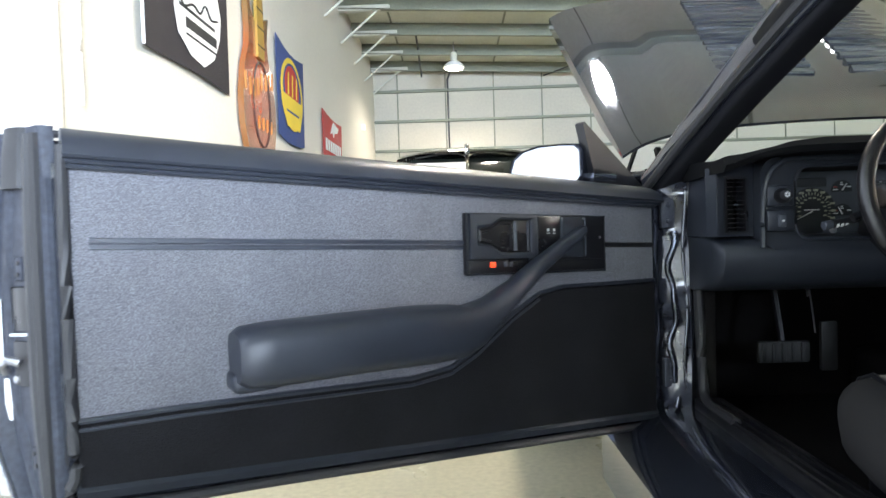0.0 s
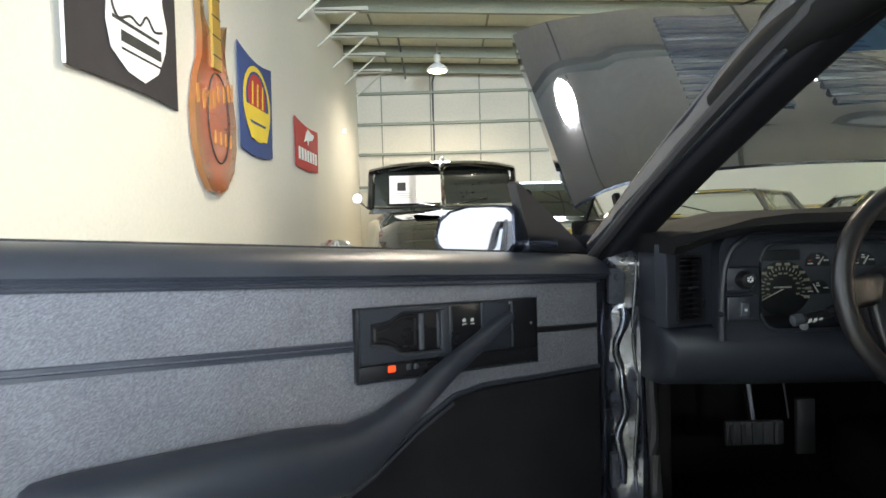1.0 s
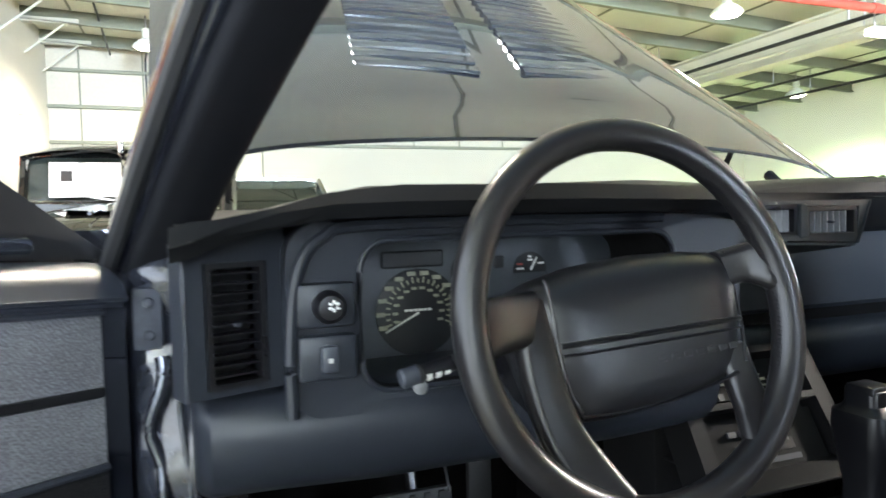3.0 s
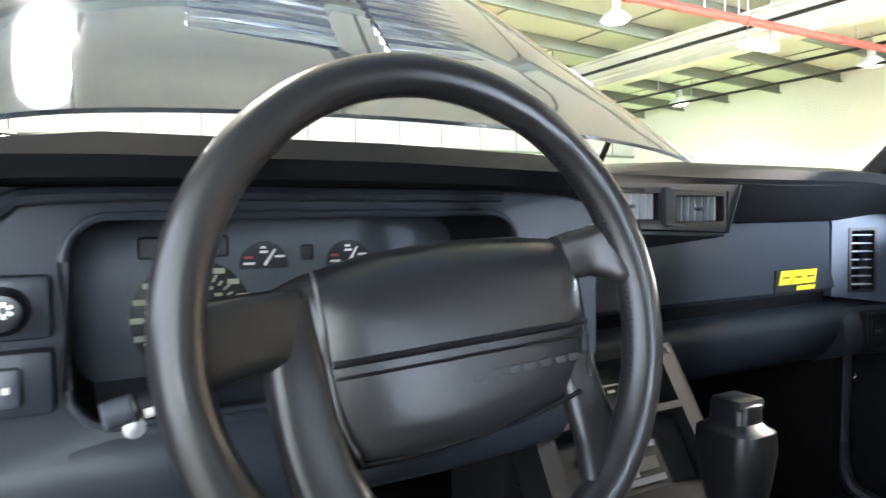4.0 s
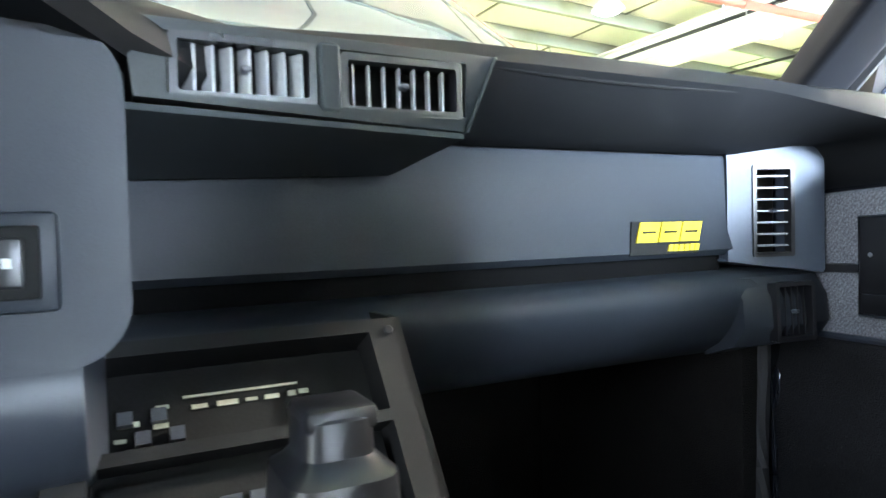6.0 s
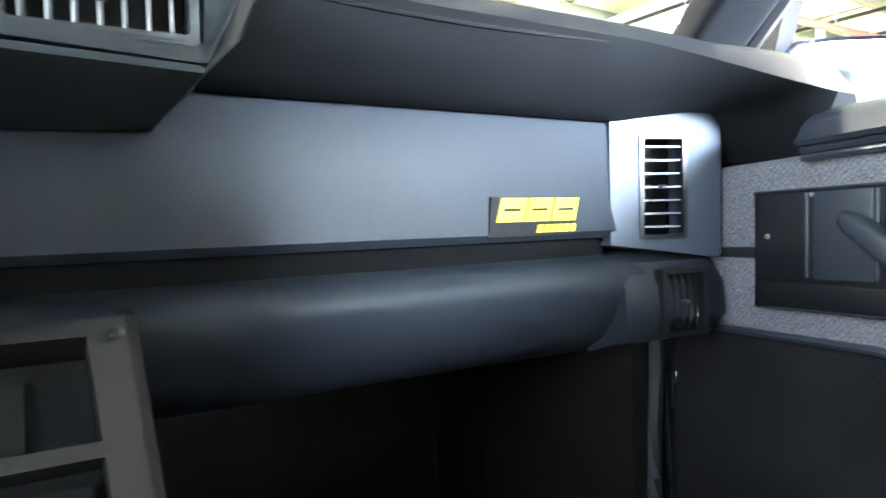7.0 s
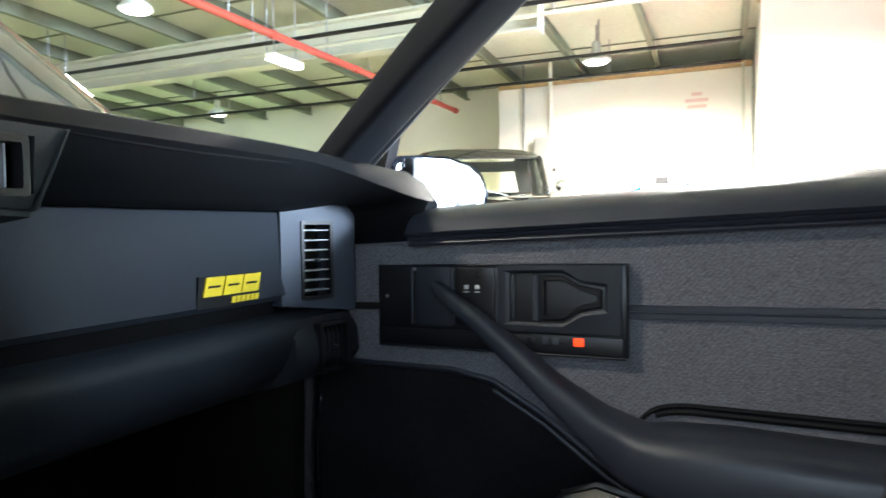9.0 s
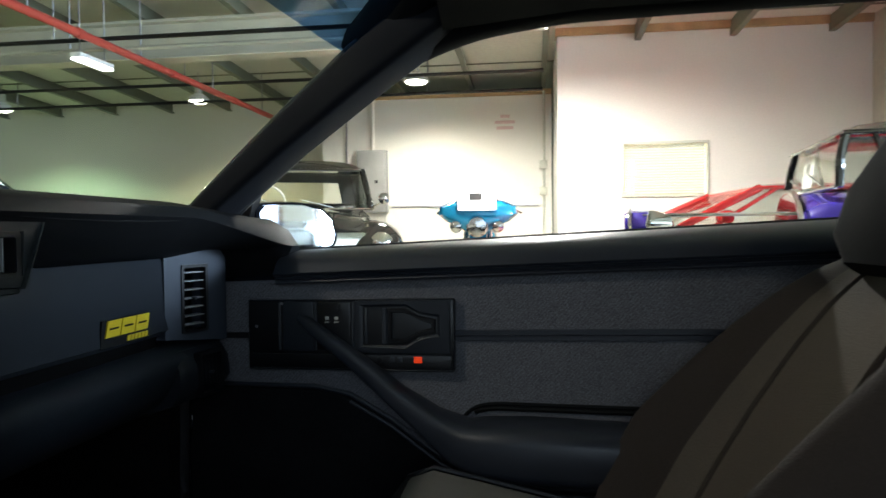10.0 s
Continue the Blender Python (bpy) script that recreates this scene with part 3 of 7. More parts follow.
floor_pan()
for side in (0, 1):
    f = (lambda x: x) if side == 0 else mx
    bm = bmesh.new()
    xs = [f(x) for x in (0.36, 0.36, 0.40, 0.56, 0.60, 0.60)]
    zs = [0.17, 0.29, 0.335, 0.365, 0.35, 0.20]
    loft(bm, [[Vector((x, y, z)) for x, z in zip(xs, zs)] for y in (-0.35, 0.4, 1.0, 1.45, 1.60)])
    part("rocker_sill", bm, PAINT, car, "scuffed black painted door sill")
    bm = bmesh.new()
    box(bm, (min(f(.545), f(.61)), -0.3, 0.355), (max(f(.545), f(.61)), 1.50, 0.385), 0.008)
    plate = part("sill_plate", bm, BLACKP, car, "ribbed black sill plate")
    for k in range(3):
        part("rib", boxm((min(f(.553 + .018 * k), f(.559 + .018 * k)), -0.25, 0.384), (max(f(.553 + .018 * k), f(.559 + .018 * k)), 1.45, 0.389), 0.001, 1), BLACKP, plate)
    # hinge pillar with its pressed hollows
    bm = bmesh.new()
    sec = [(0.47, 1.58), (0.476, 1.548), (0.492, 1.526), (0.512, 1.520), (0.530, 1.516), (0.545, 1.506), (0.558, 1.516), (0.57, 1.60)]
    rings = []
    for k in range(97):
        z = .33 + .57 * k / 96
        dip = .010 * math.sin(z * 27) + .004 * math.sin(z * 57 + 1)
        edge = .005 * math.sin(z * 24 + 2)
        rings.append([Vector((f(x + edge * (0, .3, 1, 1, 1, .4, 0, 0)[i] - .006 * max(0, k - 87) / 9), y + dip * (0, 0, .5, 1, .8, .3, 0, 0)[i] + .02 * max(0, k - 87) / 9, z)) for i, (x, y) in enumerate(sec)])
    loft(bm, rings)
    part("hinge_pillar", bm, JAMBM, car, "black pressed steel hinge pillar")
    ridge = [(f(.508 + .007 * math.sin(z * 34 + .6) + .003 * math.sin(z * 71)), 1.513 + .003 * math.sin(z * 50), z) for z in [.36 + .40 * k / 60 for k in range(61)]]
    part("pressed_ridge", tube(bmesh.new(), ridge, .008, 10), PAINT, car, "glossy wavy ridge pressed into the pillar")
    part("pressed_ridge", tube(bmesh.new(), [(f(.534 + .004 * math.sin(z * 24)), 1.507, z) for z in [.40 + .46 * k / 50 for k in range(51)]], .0035, 8), PAINT, car, "glossy ridge beside the door seal")
    for z in (0.44, 0.802):
        bm = boxm((min(f(.486), f(.516)), 1.512, z - .034), (max(f(.486), f(.516)), 1.532, z + .034), 0.003)
        lathe(bm, [(.001, 0), (.006, 0), (.005, .004), (.001, .005)], Matrix.Translation((f(.502), 1.512, z + .018)) @ Matrix.Rotation(radians(90), 4, "X"), 10)
        lathe(bm, [(.001, 0), (.006, 0), (.005, .004), (.001, .005)], Matrix.Translation((f(.502), 1.512, z - .018)) @ Matrix.Rotation(radians(90), 4, "X"), 10)
        part("door_hinge", bm, ENDP, car, "black painted steel door hinge")
    bm = tube(bmesh.new(), curve_pts([(f(.556), 1.30, .385), (f(.560), 1.45, .385), (f(.567), 1.498, .43), (f(.562), 1.502, .6), (f(.556), 1.50, .8), (f(.55), 1.503, .885)], 30), 0.011, 8)
    part("door_seal", bm, RUBBER, car, "soft black rubber door seal")
    bm = boxm((min(f(.562), f(.60)), 1.50, .27), (max(f(.562), f(.60)), 1.95, .88), 0.006)
    part("kick_panel", bm, DARKCARPET, car)
    # windscreen pillar: painted outside, trimmed inside
    B, T = Vector((0.488, 1.565, 0.872)), Vector((0.672, 1.04, 1.222))
    ax = (T - B).normalized()
    sidev = Vector((0.93, 0.36, 0)).normalized()
    upv = ax.cross(sidev).normalized()
    for nm, mt, w, d, o, lb in (("windscreen_pillar", PAINT, .052, .040, (-.004, 0), "painted black windscreen pillar"), ("pillar_trim", PILLARM, .060, .034, (.016, -.018), "charcoal plastic pillar trim")):
        rings = []
        for t in (0, .25, .5, .75, 1):
            c = B.lerp(T, t) + sidev * o[0] + upv * o[1] + Vector((0, 0, .012 * math.sin(math.pi * t)))
            rings.append([Vector((f((c + sidev * a + upv * b).x), (c + sidev * a + upv * b).y, (c + sidev * a + upv * b).z)) for a, b in rounded(w * (1.15 - .02 * t), d * (1 + t), .012, 3)])
        part(nm, loft(bmesh.new(), rings), mt, car, lb)
    bm = tube(bmesh.new(), [(f((B.lerp(T, t) - sidev * .034 - upv * .018).x), (B.lerp(T, t) - sidev * .034 - upv * .018).y, (B.lerp(T, t) - sidev * .034 - upv * .018).z + .012 * math.sin(math.pi * t)) for t in (0, .25, .5, .75, 1)], .010, 8)
    part("pillar_seal", bm, RUBBER, car, "black rubber pillar seal")

# roof, headlining and rear shell
def roof_sheet(dz, inset):
    rings = []
    for y, z, w in ((1.04, 1.252, .55), (0.85, 1.268, .545), (0.4, 1.27, .53), (0.0, 1.255, .51), (-0.35, 1.19, .50)):
        rings.append([Vector((CX + s * (w - inset), y, z + dz - .045 * s ** 4 - .01 * s * s)) for s in [k / 6 - 1 for k in range(13)]])
    return rings


bm = bmesh.new()
top, bot = roof_sheet(0.0, 0), roof_sheet(-0.02, .0)
loft(bm, [a + b[::-1] for a, b in zip(top, bot)])
part("roof", bm, PAINT, car, "glossy black roof panel")
bm = bmesh.new()
top, bot = roof_sheet(-0.022, .02), roof_sheet(-0.034, .05)
loft(bm, [a + b[::-1] for a, b in zip(top, bot)])
part("headlining", bm, MATTE, car, "dark fabric headlining")
def arch(y, q0, q1):
    return [(y + .37 * math.cos(radians(q0 + (q1 - q0) * k / 12)), .325 + .37 * math.sin(radians(q0 + (q1 - q0) * k / 12))) for k in range(13)]


def slab(f, outline, c, x1=.40, x2=.56):
    """A body side with rolled outer edges round an outline in y and z."""
    rows = [(.288, .90), (.292, .94), (.305, .975), (.335, .995), (x1, 1), (x2, 1)]
    return loft(bmesh.new(), [[Vector((f(x), c[0] + (y - c[0]) * (1 - (1 - s) * .5), c[1] + (z - c[1]) * s)) for y, z in outline] for x, s in rows])


for f in (lambda x: x, mx):
    bm = tube(bmesh.new(), curve_pts([(f(.600), 1.235, 1.098), (f(.630), 1.135, 1.158), (f(.665), 1.03, 1.190), (f(.683), .93, 1.203), (f(.69), .81, 1.209), (f(.70), .4, 1.212), (f(.72), 0.0, 1.19), (f(.73), -.3, 1.10)], 42), .034, 12)
    part("roof_rail", bm, MATTE, car, "black padded roof rail")
    rings = []
    for k in range(9):
        t = k / 8
        c = Vector((f(.625), 1.150, 1.178)).lerp(Vector((f(.80), 1.052, 1.238)), t) + Vector((0, -.035 * math.sin(math.pi * t * .5), .012 * math.sin(math.pi * t)))
        r = .042 - .016 * t
        rings.append([c + Vector((0, r * math.cos(q) * 1.3, r * math.sin(q))) for q in (2 * math.pi * i / 12 for i in range(12))])
    part("header_corner", loft(bmesh.new(), rings), MATTE, car, "black trimmed windscreen corner")
    bm = bmesh.new()
    loft(bm, [[Vector((f(x), y, z)) for y, z in ((-.02, .90), (-.30, .93), (-.62, 1.0), (-.42, 1.18), (-.12, 1.21))] for x in (.56, .62)])
    part("rear_pillar", bm, VINYL, car, "dark vinyl rear quarter trim")
    bm = slab(f, [(.30, .28), (.30, .86), (.05, .90), (-.2, .95), (-1.0, .945), (-1.6, .92), (-1.84, .86), (-1.92, .74), (-1.93, .55), (-1.88, .38), (-1.5, .30), (-1.33, .30)] + arch(-.95, 180, 0) + [(-.57, .28)], (-.8, .65))
    part("quarter_panel", bm, PAINT, car, "black rear quarter panel")
    bm = slab(f, [(1.66, .25), (1.66, .90), (1.9, .89), (2.2, .865), (2.6, .82), (3.0, .76), (3.18, .70), (3.26, .60), (3.25, .38), (3.0, .28)] + arch(2.62, 0, 180) + [(2.24, .25)], (2.4, .58), .42, .50)
    part("front_wing", bm, PAINT, car, "black front wing")
    for y in (2.62, -.95):
        w = part("wheel", lathe(bmesh.new(), [(.001, -.10), (.30, -.10), (.325, -.07), (.325, .07), (.30, .10), (.001, .10)], Matrix.Translation((f(.42), y, .325)) @ Matrix.Rotation(radians(90), 4, "Y"), 32), RUBBER, car, "black road wheel")
        part("rim", lathe(bmesh.new(), [(.001, -.105), (.20, -.105), (.21, -.09), (.21, .09), (.20, .105), (.001, .105)], Matrix.Translation((f(.42), y, .325)) @ Matrix.Rotation(radians(90), 4, "Y"), 24), METAL, w, "grey alloy rim")
bm = bmesh.new()
box(bm, (.50, -1.95, .86), (1.94, -1.55, .92), .02)
box(bm, (.42, -2.0, .30), (2.02, -1.88, .88), .03)
part("tail_panel", bm, PAINT, car, "black tail panel")
bm = bmesh.new()
loft(bm, [[Vector((CX + s * w, y, z - .03 * s * s)) for s in (-1, -.5, 0, .5, 1)] for y, z, w in ((-.36, 1.19, .50), (-.9, 1.06, .55), (-1.56, .91, .58))], close=False)
part("rear_hatch_glass", bm, SMOKE, car, "large unseen rear hatch glass, darkened to block light")
bm = boxm((.50, -1.9, .55), (1.94, -.5, .60), .01)
part("load_floor", bm, CARPET, car, "dark carpeted load floor")
bm = boxm((.42, 3.15, .30), (2.02, 3.36, .62), .06, 3)
part("front_bumper", bm, PAINT, car, "black front bumper")
bm = bmesh.new()
box(bm, (.80, 2.05, .45), (1.64, 2.85, .72), .05)
box(bm, (.56, 2.9, .35), (1.88, 3.0, .75), .02)
part("engine", bm, METAL, car, "grey engine block in the open bay")
bm = boxm((.52, 1.78, .84), (1.92, 1.96, .925), .02)
part("cowl", bm, BLACKP, car, "black cowl grille below the windscreen")

# windscreen with its tinted top band
def screen_pt(s, t):
    """s across (-1 to 1), t up (0 to 1)."""
    b = Vector((CX + s * .735, 1.80 - .22 * s * s, .925 - .04 * s * s))
    a = Vector((CX + s * .535, 1.075 - .03 * s * s, 1.232 - .018 * s * s))
    return b.lerp(a, t) + Vector((0, .02, .03)) * math.sin(math.pi * t)


for nm, mt, t0, t1, lb in (("windscreen", CLEAR, 0, .76, "clear laminated windscreen"), ("sunshade_band", TINT, .762, 1, "blue tinted windscreen band")):
    bm = bmesh.new()
    loft(bm, [[screen_pt(s, t0 + (t1 - t0) * k / 8) for s in [i / 10 - 1 for i in range(21)]] for k in range(9)], close=False)
    ob = part(nm, bm, mt, car, lb)
    ob.visible_shadow = False
bm = tube(bmesh.new(), [screen_pt(k / 10 - 1, 1.0) + Vector((0, -.02, 0)) for k in range(21)], .022, 8)
part("header_rail", bm, BLACKP, car, "black windscreen header")

# hood, hinged at the cowl and raised
def hood_pt(s, r, dz=0.0):
    w = .735 + .03 * r
    y0, y1 = 1.95 - .115 * s * s, 2.93 - .03 * s * s
    y = y0 + (y1 - y0) * r
    z = 1.055 + .675 * (y - 1.95) - .020 * s ** 2 - .05 * s ** 8 + .058 * s * s * (1 - r) ** 2 + .05 * r + .06 * r * (1 - r)
    if r < .12:
        z += .012 * (1 - r / .12) * (1 - s * s)
    a = abs(s)
    z += .012 * max(0, 1 - ((a - .30) / .34) ** 2) * min(1, max(0, (r - .14) / .08))
    return Vector((CX + s * w, y, z + dz))


bm = bmesh.new()
S = [k / 20 - 1 for k in range(41)]
loft(bm, [[hood_pt(s, k / 24) for s in S] + [hood_pt(s, k / 24, -.008 - min(1, k / 5) * (.014 + .02 * (abs(s) > .9))) for s in reversed(S)] for k in range(25)])
hood = part("hood", bm, PAINT, car, "raised glossy black hood with two louvred panels")
HN = Vector((0, -.56, .83)).normalized()
for x00, x01, x10, x11 in ((.90, 1.205, .995, 1.30), (1.325, 1.61, 1.41, 1.68)):
    n = 15
    for k in range(n):
        t = k / n
        y = 2.20 + .64 * t
        a, b = x00 + (x10 - x00) * t, x01 + (x11 - x01) * t
        r = (y - 1.95) / .98
        zs = lambda x: hood_pt((x - CX) / .75, r).z + .005
        bm = bmesh.new()
        q = [(-.017, -.002), (-.012, .005), (.006, .0095), (.013, .003), (.011, -.006)]
        ring = lambda x: [Vector((x, y + u * .83 - v * .56, zs(x) + u * .56 + v * .83)) for u, v in q]
        loft(bm, [ring(a), ring(a + .01), ring(a * .67 + b * .33), ring(a * .33 + b * .67), ring(b - .01), ring(b)])
        part("louvre", bm, PAINT, hood)
for f in (lambda x: x, mx):
    bm = tube(bmesh.new(), [(f(.60), 1.80, .88), (f(.605), 1.86, .93), (f(.61), 1.93, .99)], .012, 6)
    part("hood_hinge", bm, BLACKP, car, "black hood hinge arm")
for f in (lambda x: x, mx):
    bm = tube(bmesh.new(), [(f(.56), 2.25, .82), (f(.60), 2.05, 1.06)], .008, 6)
    part("gas_strut", bm, BLACKP, car, "black hood strut")

# ---- dashboard ----
STATIONS = [(.534, 1.272, .880, 0), (.548, 1.268, .884, 0), (.572, 1.265, .896, 0), (.614, 1.262, .909, 0), (.66, 1.260, .912, 0), (.72, 1.255, .912, 0), (.90, 1.252, .912, 0), (1.06, 1.262, .909, 0), (1.12, 1.285, .905, 0), (1.16, 1.345, .895, .3), (1.22, 1.375, .872, .8),
            (1.40, 1.392, .866, 1), (1.60, 1.398, .866, 1), (1.74, 1.398, .866, 1), (1.76, 1.398, .866, 1), (1.78, 1.398, .866, 1), (1.80, 1.398, .866, 1), (1.82, 1.398, .866, 1), (1.835, 1.398, .866, 1), (1.85, 1.398, .866, 1), (1.865, 1.398, .866, 1), (1.88, 1.398, .866, 1), (1.895, 1.398, .866, 1), (1.91, 1.398, .866, 1), (1.925, 1.398, .866, 1), (1.955, 1.398, .866, 1)]
rings = []
for x, yf, zl, k in STATIONS:
    zt = zl + .018 + .042 * k
    zb = .936
    if x < 1:   # the driver's end falls away to the pillar
        q = min(1, max(0, (x - .545) / .20))
        zb = .896 + .036 * q * q * (3 - 2 * q)
        zt = min(zt, zb + .006)
        zl -= .006 * max(0, 1 - abs(x - .60) / .08)
    if k == 1:
        main = ((1.52, .868), (1.472, .866), (1.450, .876), (1.420, .900), (1.403, .925), (1.412, .940), (1.45, .949), (1.56, .950), (1.80, .925), (1.80, .86))
        tip = ((1.50, .822), (1.36, .820), (1.332, .826), (1.320, .850), (1.325, .880), (1.343, .906), (1.375, .926), (1.50, .940), (1.80, .925), (1.80, .86))
        q = min(1, max(0, (x - 1.745) / .185))
        q = q * q * (3 - 2 * q)
        h = min(1, max(0, (x - 1.897) / .045))
        h = h * h * (3 - 2 * h)
        blend = [h, h, h, .5 * (h + q), q, q, q, q, q, q]
        rings.append([Vector((x, p[0] + (r[0] - p[0]) * k, p[1] + (r[1] - p[1]) * k)) for p, r, k in zip(main, tip, blend)])
        continue
    rings.append([Vector((x, y, z)) for y, z in ((yf + .07, zl - .006), (yf + .012, zl - .006), (yf, zl + .006), (yf + .004, zt - .012), (yf + .02, zt + .003), (yf + .06, zb), (yf + .14, zb + .008), (1.62, zb + .010), (1.80, .925), (1.80, .86))])
part("pad_seam", tube(bmesh.new(), [(1.395 + .345 * k / 20, 1.4075, .9215 - .004 * math.sin(math.pi * k / 20)) for k in range(21)], .0016, 6), MATTE, car, "stitched crease along the pad")
dash = part("dash_pad", loft(bmesh.new(), rings), VINYL, car, "dark grained vinyl dashboard top pad")
bm = bmesh.new()
loft(bm, [[Vector((x, y, z)) for y, z in ((1.485, .875), (1.478, .86), (1.476, .80), (1.472, .757), (1.480, .750), (1.56, .748), (1.56, .88))] for x in (1.10, 1.3, 1.5, 1.795)])
part("dash_panel", bm, PLASTIC, car, "smooth charcoal passenger dashboard panel")
bm = bmesh.new()
loft(bm, [[Vector((x, y + dy, z)) for y, z in ((1.56, .732 - q), (1.486, .730 - q), (1.470, .7265 - q), (1.459, .721 - q), (1.453, .712 - q * .9), (1.453, .700 - q * .8), (1.458, .684 - q * .6), (1.468, .665 - q * .4), (1.483, .648), (1.508, .632), (1.58, .62))] for x, dy, q in ((1.10, .006, -.001), (1.36, .002, -.001), (1.6, 0, -.001), (1.76, -.003, -.002), (1.905, -.010, -.001))])
part("lower_dash_panel", bm, PLASTIC, car, "rounded charcoal lower dashboard panel")
# filler behind the gap, coloured as the shadow of the overhanging panel
bm = boxm((1.10, 1.489, .66), (1.79, 1.60, .76), .002)
box(bm, (1.10, 1.52, .70), (1.92, 1.60, .88), .004)
part("dash_core", bm, COREM, car)


def air_vent(name, c, right, up, w, h, slats, vertical, label, vane=0, slat_mat=None):
    """A louvred outlet: rim, dark well, thin slats and a thumb tab. c: centre of its face."""
    c, r, u = Vector(c), Vector(right).normalized(), Vector(up).normalized()
    n = r.cross(u)                                     # out of the face
    to = lambda a, b, d=0.0: c + r * a + u * b + n * d
    bm = bmesh.new()
    ring_frame(bm, [to(a, b, .002) for a, b in rounded(w, h, .003, 2)], [to(a, b, .002) for a, b in rounded(w - .010, h - .010, .002, 2)], n * -.012)
    v = part(name, bm, BLACKP, car, label)
    bm = prism(bmesh.new(), [to(a, b, -.034) for a, b in rounded(w - .004, h - .004, .003, 2)], n * -.004)
    part("well", bm, MATTE, v)
    for k in range(slats):
        t = (k + .5) / slats - .5
        if vertical:
            pts = [to(t * (w - .012) - .0008 + vane * .004, -h / 2 + .006, -.004), to(t * (w - .012) + .0008 + vane * .004, -h / 2 + .006, -.004), to(t * (w - .012) + .0008 - vane * .002, -h / 2 + .006, -.013), to(t * (w - .012) - .0008 - vane * .002, -h / 2 + .006, -.013)]
            part("slat", prism(bmesh.new(), pts, u * (h - .012)), slat_mat or SLATG, v)
        else:
            pts = [to(-w / 2 + .006, t * (h - .012) - .0008, -.002), to(-w / 2 + .006, t * (h - .012) + .0008, -.002), to(-w / 2 + .006, t * (h - .012) + .0012, -.016), to(-w / 2 + .006, t * (h - .012) - .0004, -.016)]
            part("slat", prism(bmesh.new(), pts, r * (w - .012)), slat_mat or GREYPLASTIC, v)
    bm = boxm((-.003, -.002, -.004), (.003, .002, .004), .001, 1, Matrix((r.to_4d(), u.to_4d(), n.to_4d(), (0, 0, 0, 1))).transposed())
    bmesh.ops.translate(bm, vec=to(0, .0, .0), verts=bm.verts)
    part("thumb_tab", bm, GREYPLASTIC, v)
    return v


# passenger end pod and its outlets
bm = bmesh.new()
PODL, PODR = Vector((1.786, 1.474, 0)), Vector((1.908, 1.438, 0))
pr = (PODR - PODL).normalized()
pn = pr.cross(Vector((0, 0, 1)))
at = lambda t, z, d=0.0: PODL.lerp(PODR, t) + Vector((0, 0, z)) + pn * d
outer = [at(0, .745), at(1, .728), at(1, .878), at(0, .872)]
t0, t1, z0, z1 = .26, .680, .748, .852
inner = [at(t0, z0), at(t1, z0), at(t1, z1), at(t0, z1)]
ring_frame(bm, outer, inner, -pn * .03)
prism(bm, [at(1, .728), at(1, .878), at(1, .878) + Vector((.004, .08, 0)), at(1, .728) + Vector((.004, .08, 0))], (.003, 0, 0))
loft(bm, [[at(0, .745), at(1, .728), at(1, .728) + Vector((0, .06, 0)), at(0, .745) + Vector((0, .05, 0))], [at(0, .742), at(1, .725), at(1, .725) + Vector((0, .06, 0)), at(0, .742) + Vector((0, .05, 0))]])
# paler than the driver's pod, for the light that falls here
part("end_pod", bm, PODP, car, "blue-grey plastic pod at the dashboard's end, paled as if lit")
air_vent("side_vent", at(.470, .80, .0), pr, (0, 0, 1), .055, .108, 7, False, "black louvred side air vent", 0, SLATG)
bm = loft(bmesh.new(), [[Vector((x, y, z)) for y, z in ((1.50, .726), (1.462 - k * .012, .724), (1.447 - k * .012, .70), (1.444 - k * .012, .668), (1.460 - k * .012, .645), (1.50, .63))] for x, k in ((1.776, 0), (1.784, .5), (1.898, 1.2), (1.908, 1.0))])
part("vent_housing", bm, PLASTIC, car, "charcoal housing of the lower air vent")
air_vent("demister_vent", (1.842, 1.4295, .684), (1, -.14, 0), (0, .04, 1), .058, .068, 5, True, "small black lower air vent", 0, BLACKP)

# centre outlets in their housing
bm = bmesh.new()
CVY = 1.352
ring_frame(bm, [Vector((x, CVY + .008 * (x > 1.35), z)) for x, z in ((1.160, .868), (1.376, .858), (1.404, .914), (1.155, .914))], [Vector((x, CVY + .004, z)) for x, z in ((1.178, .872), (1.3745, .868), (1.3765, .906), (1.178, .908))], (0, .10, 0))
box(bm, (1.268, CVY, .866), (1.282, CVY + .05, .910), .002, 1)
loft(bm, [[Vector(p) for p in ((1.150, 1.36, .866), (1.376, 1.36, .857), (1.366, 1.47, .842), (1.150, 1.47, .836))], [Vector(p) for p in ((1.150, 1.36, .862), (1.375, 1.36, .853), (1.362, 1.47, .836), (1.150, 1.47, .830))]])
loft(bm, [[Vector(p) for p in ((1.376, CVY + .002, .857), (1.404, CVY + .006, .914), (1.44, 1.47, .914), (1.366, 1.47, .842))], [Vector(p) for p in ((1.374, CVY + .002, .857), (1.402, CVY + .006, .914), (1.438, 1.47, .914), (1.364, 1.47, .842))]])
part("centre_vent_housing", bm, VENTH, car, "grey housing of the centre air vents")
air_vent("centre_vent", (1.223, CVY + .006, .889), (1, 0, 0), (0, 0, 1), .088, .040, 7, True, "black centre air vent with upright slats", .85)
air_vent("centre_vent", (1.328, CVY + .006, .886), (1, 0, 0), (0, 0, 1), .090, .040, 7, True, "black centre air vent with upright slats", -.3)

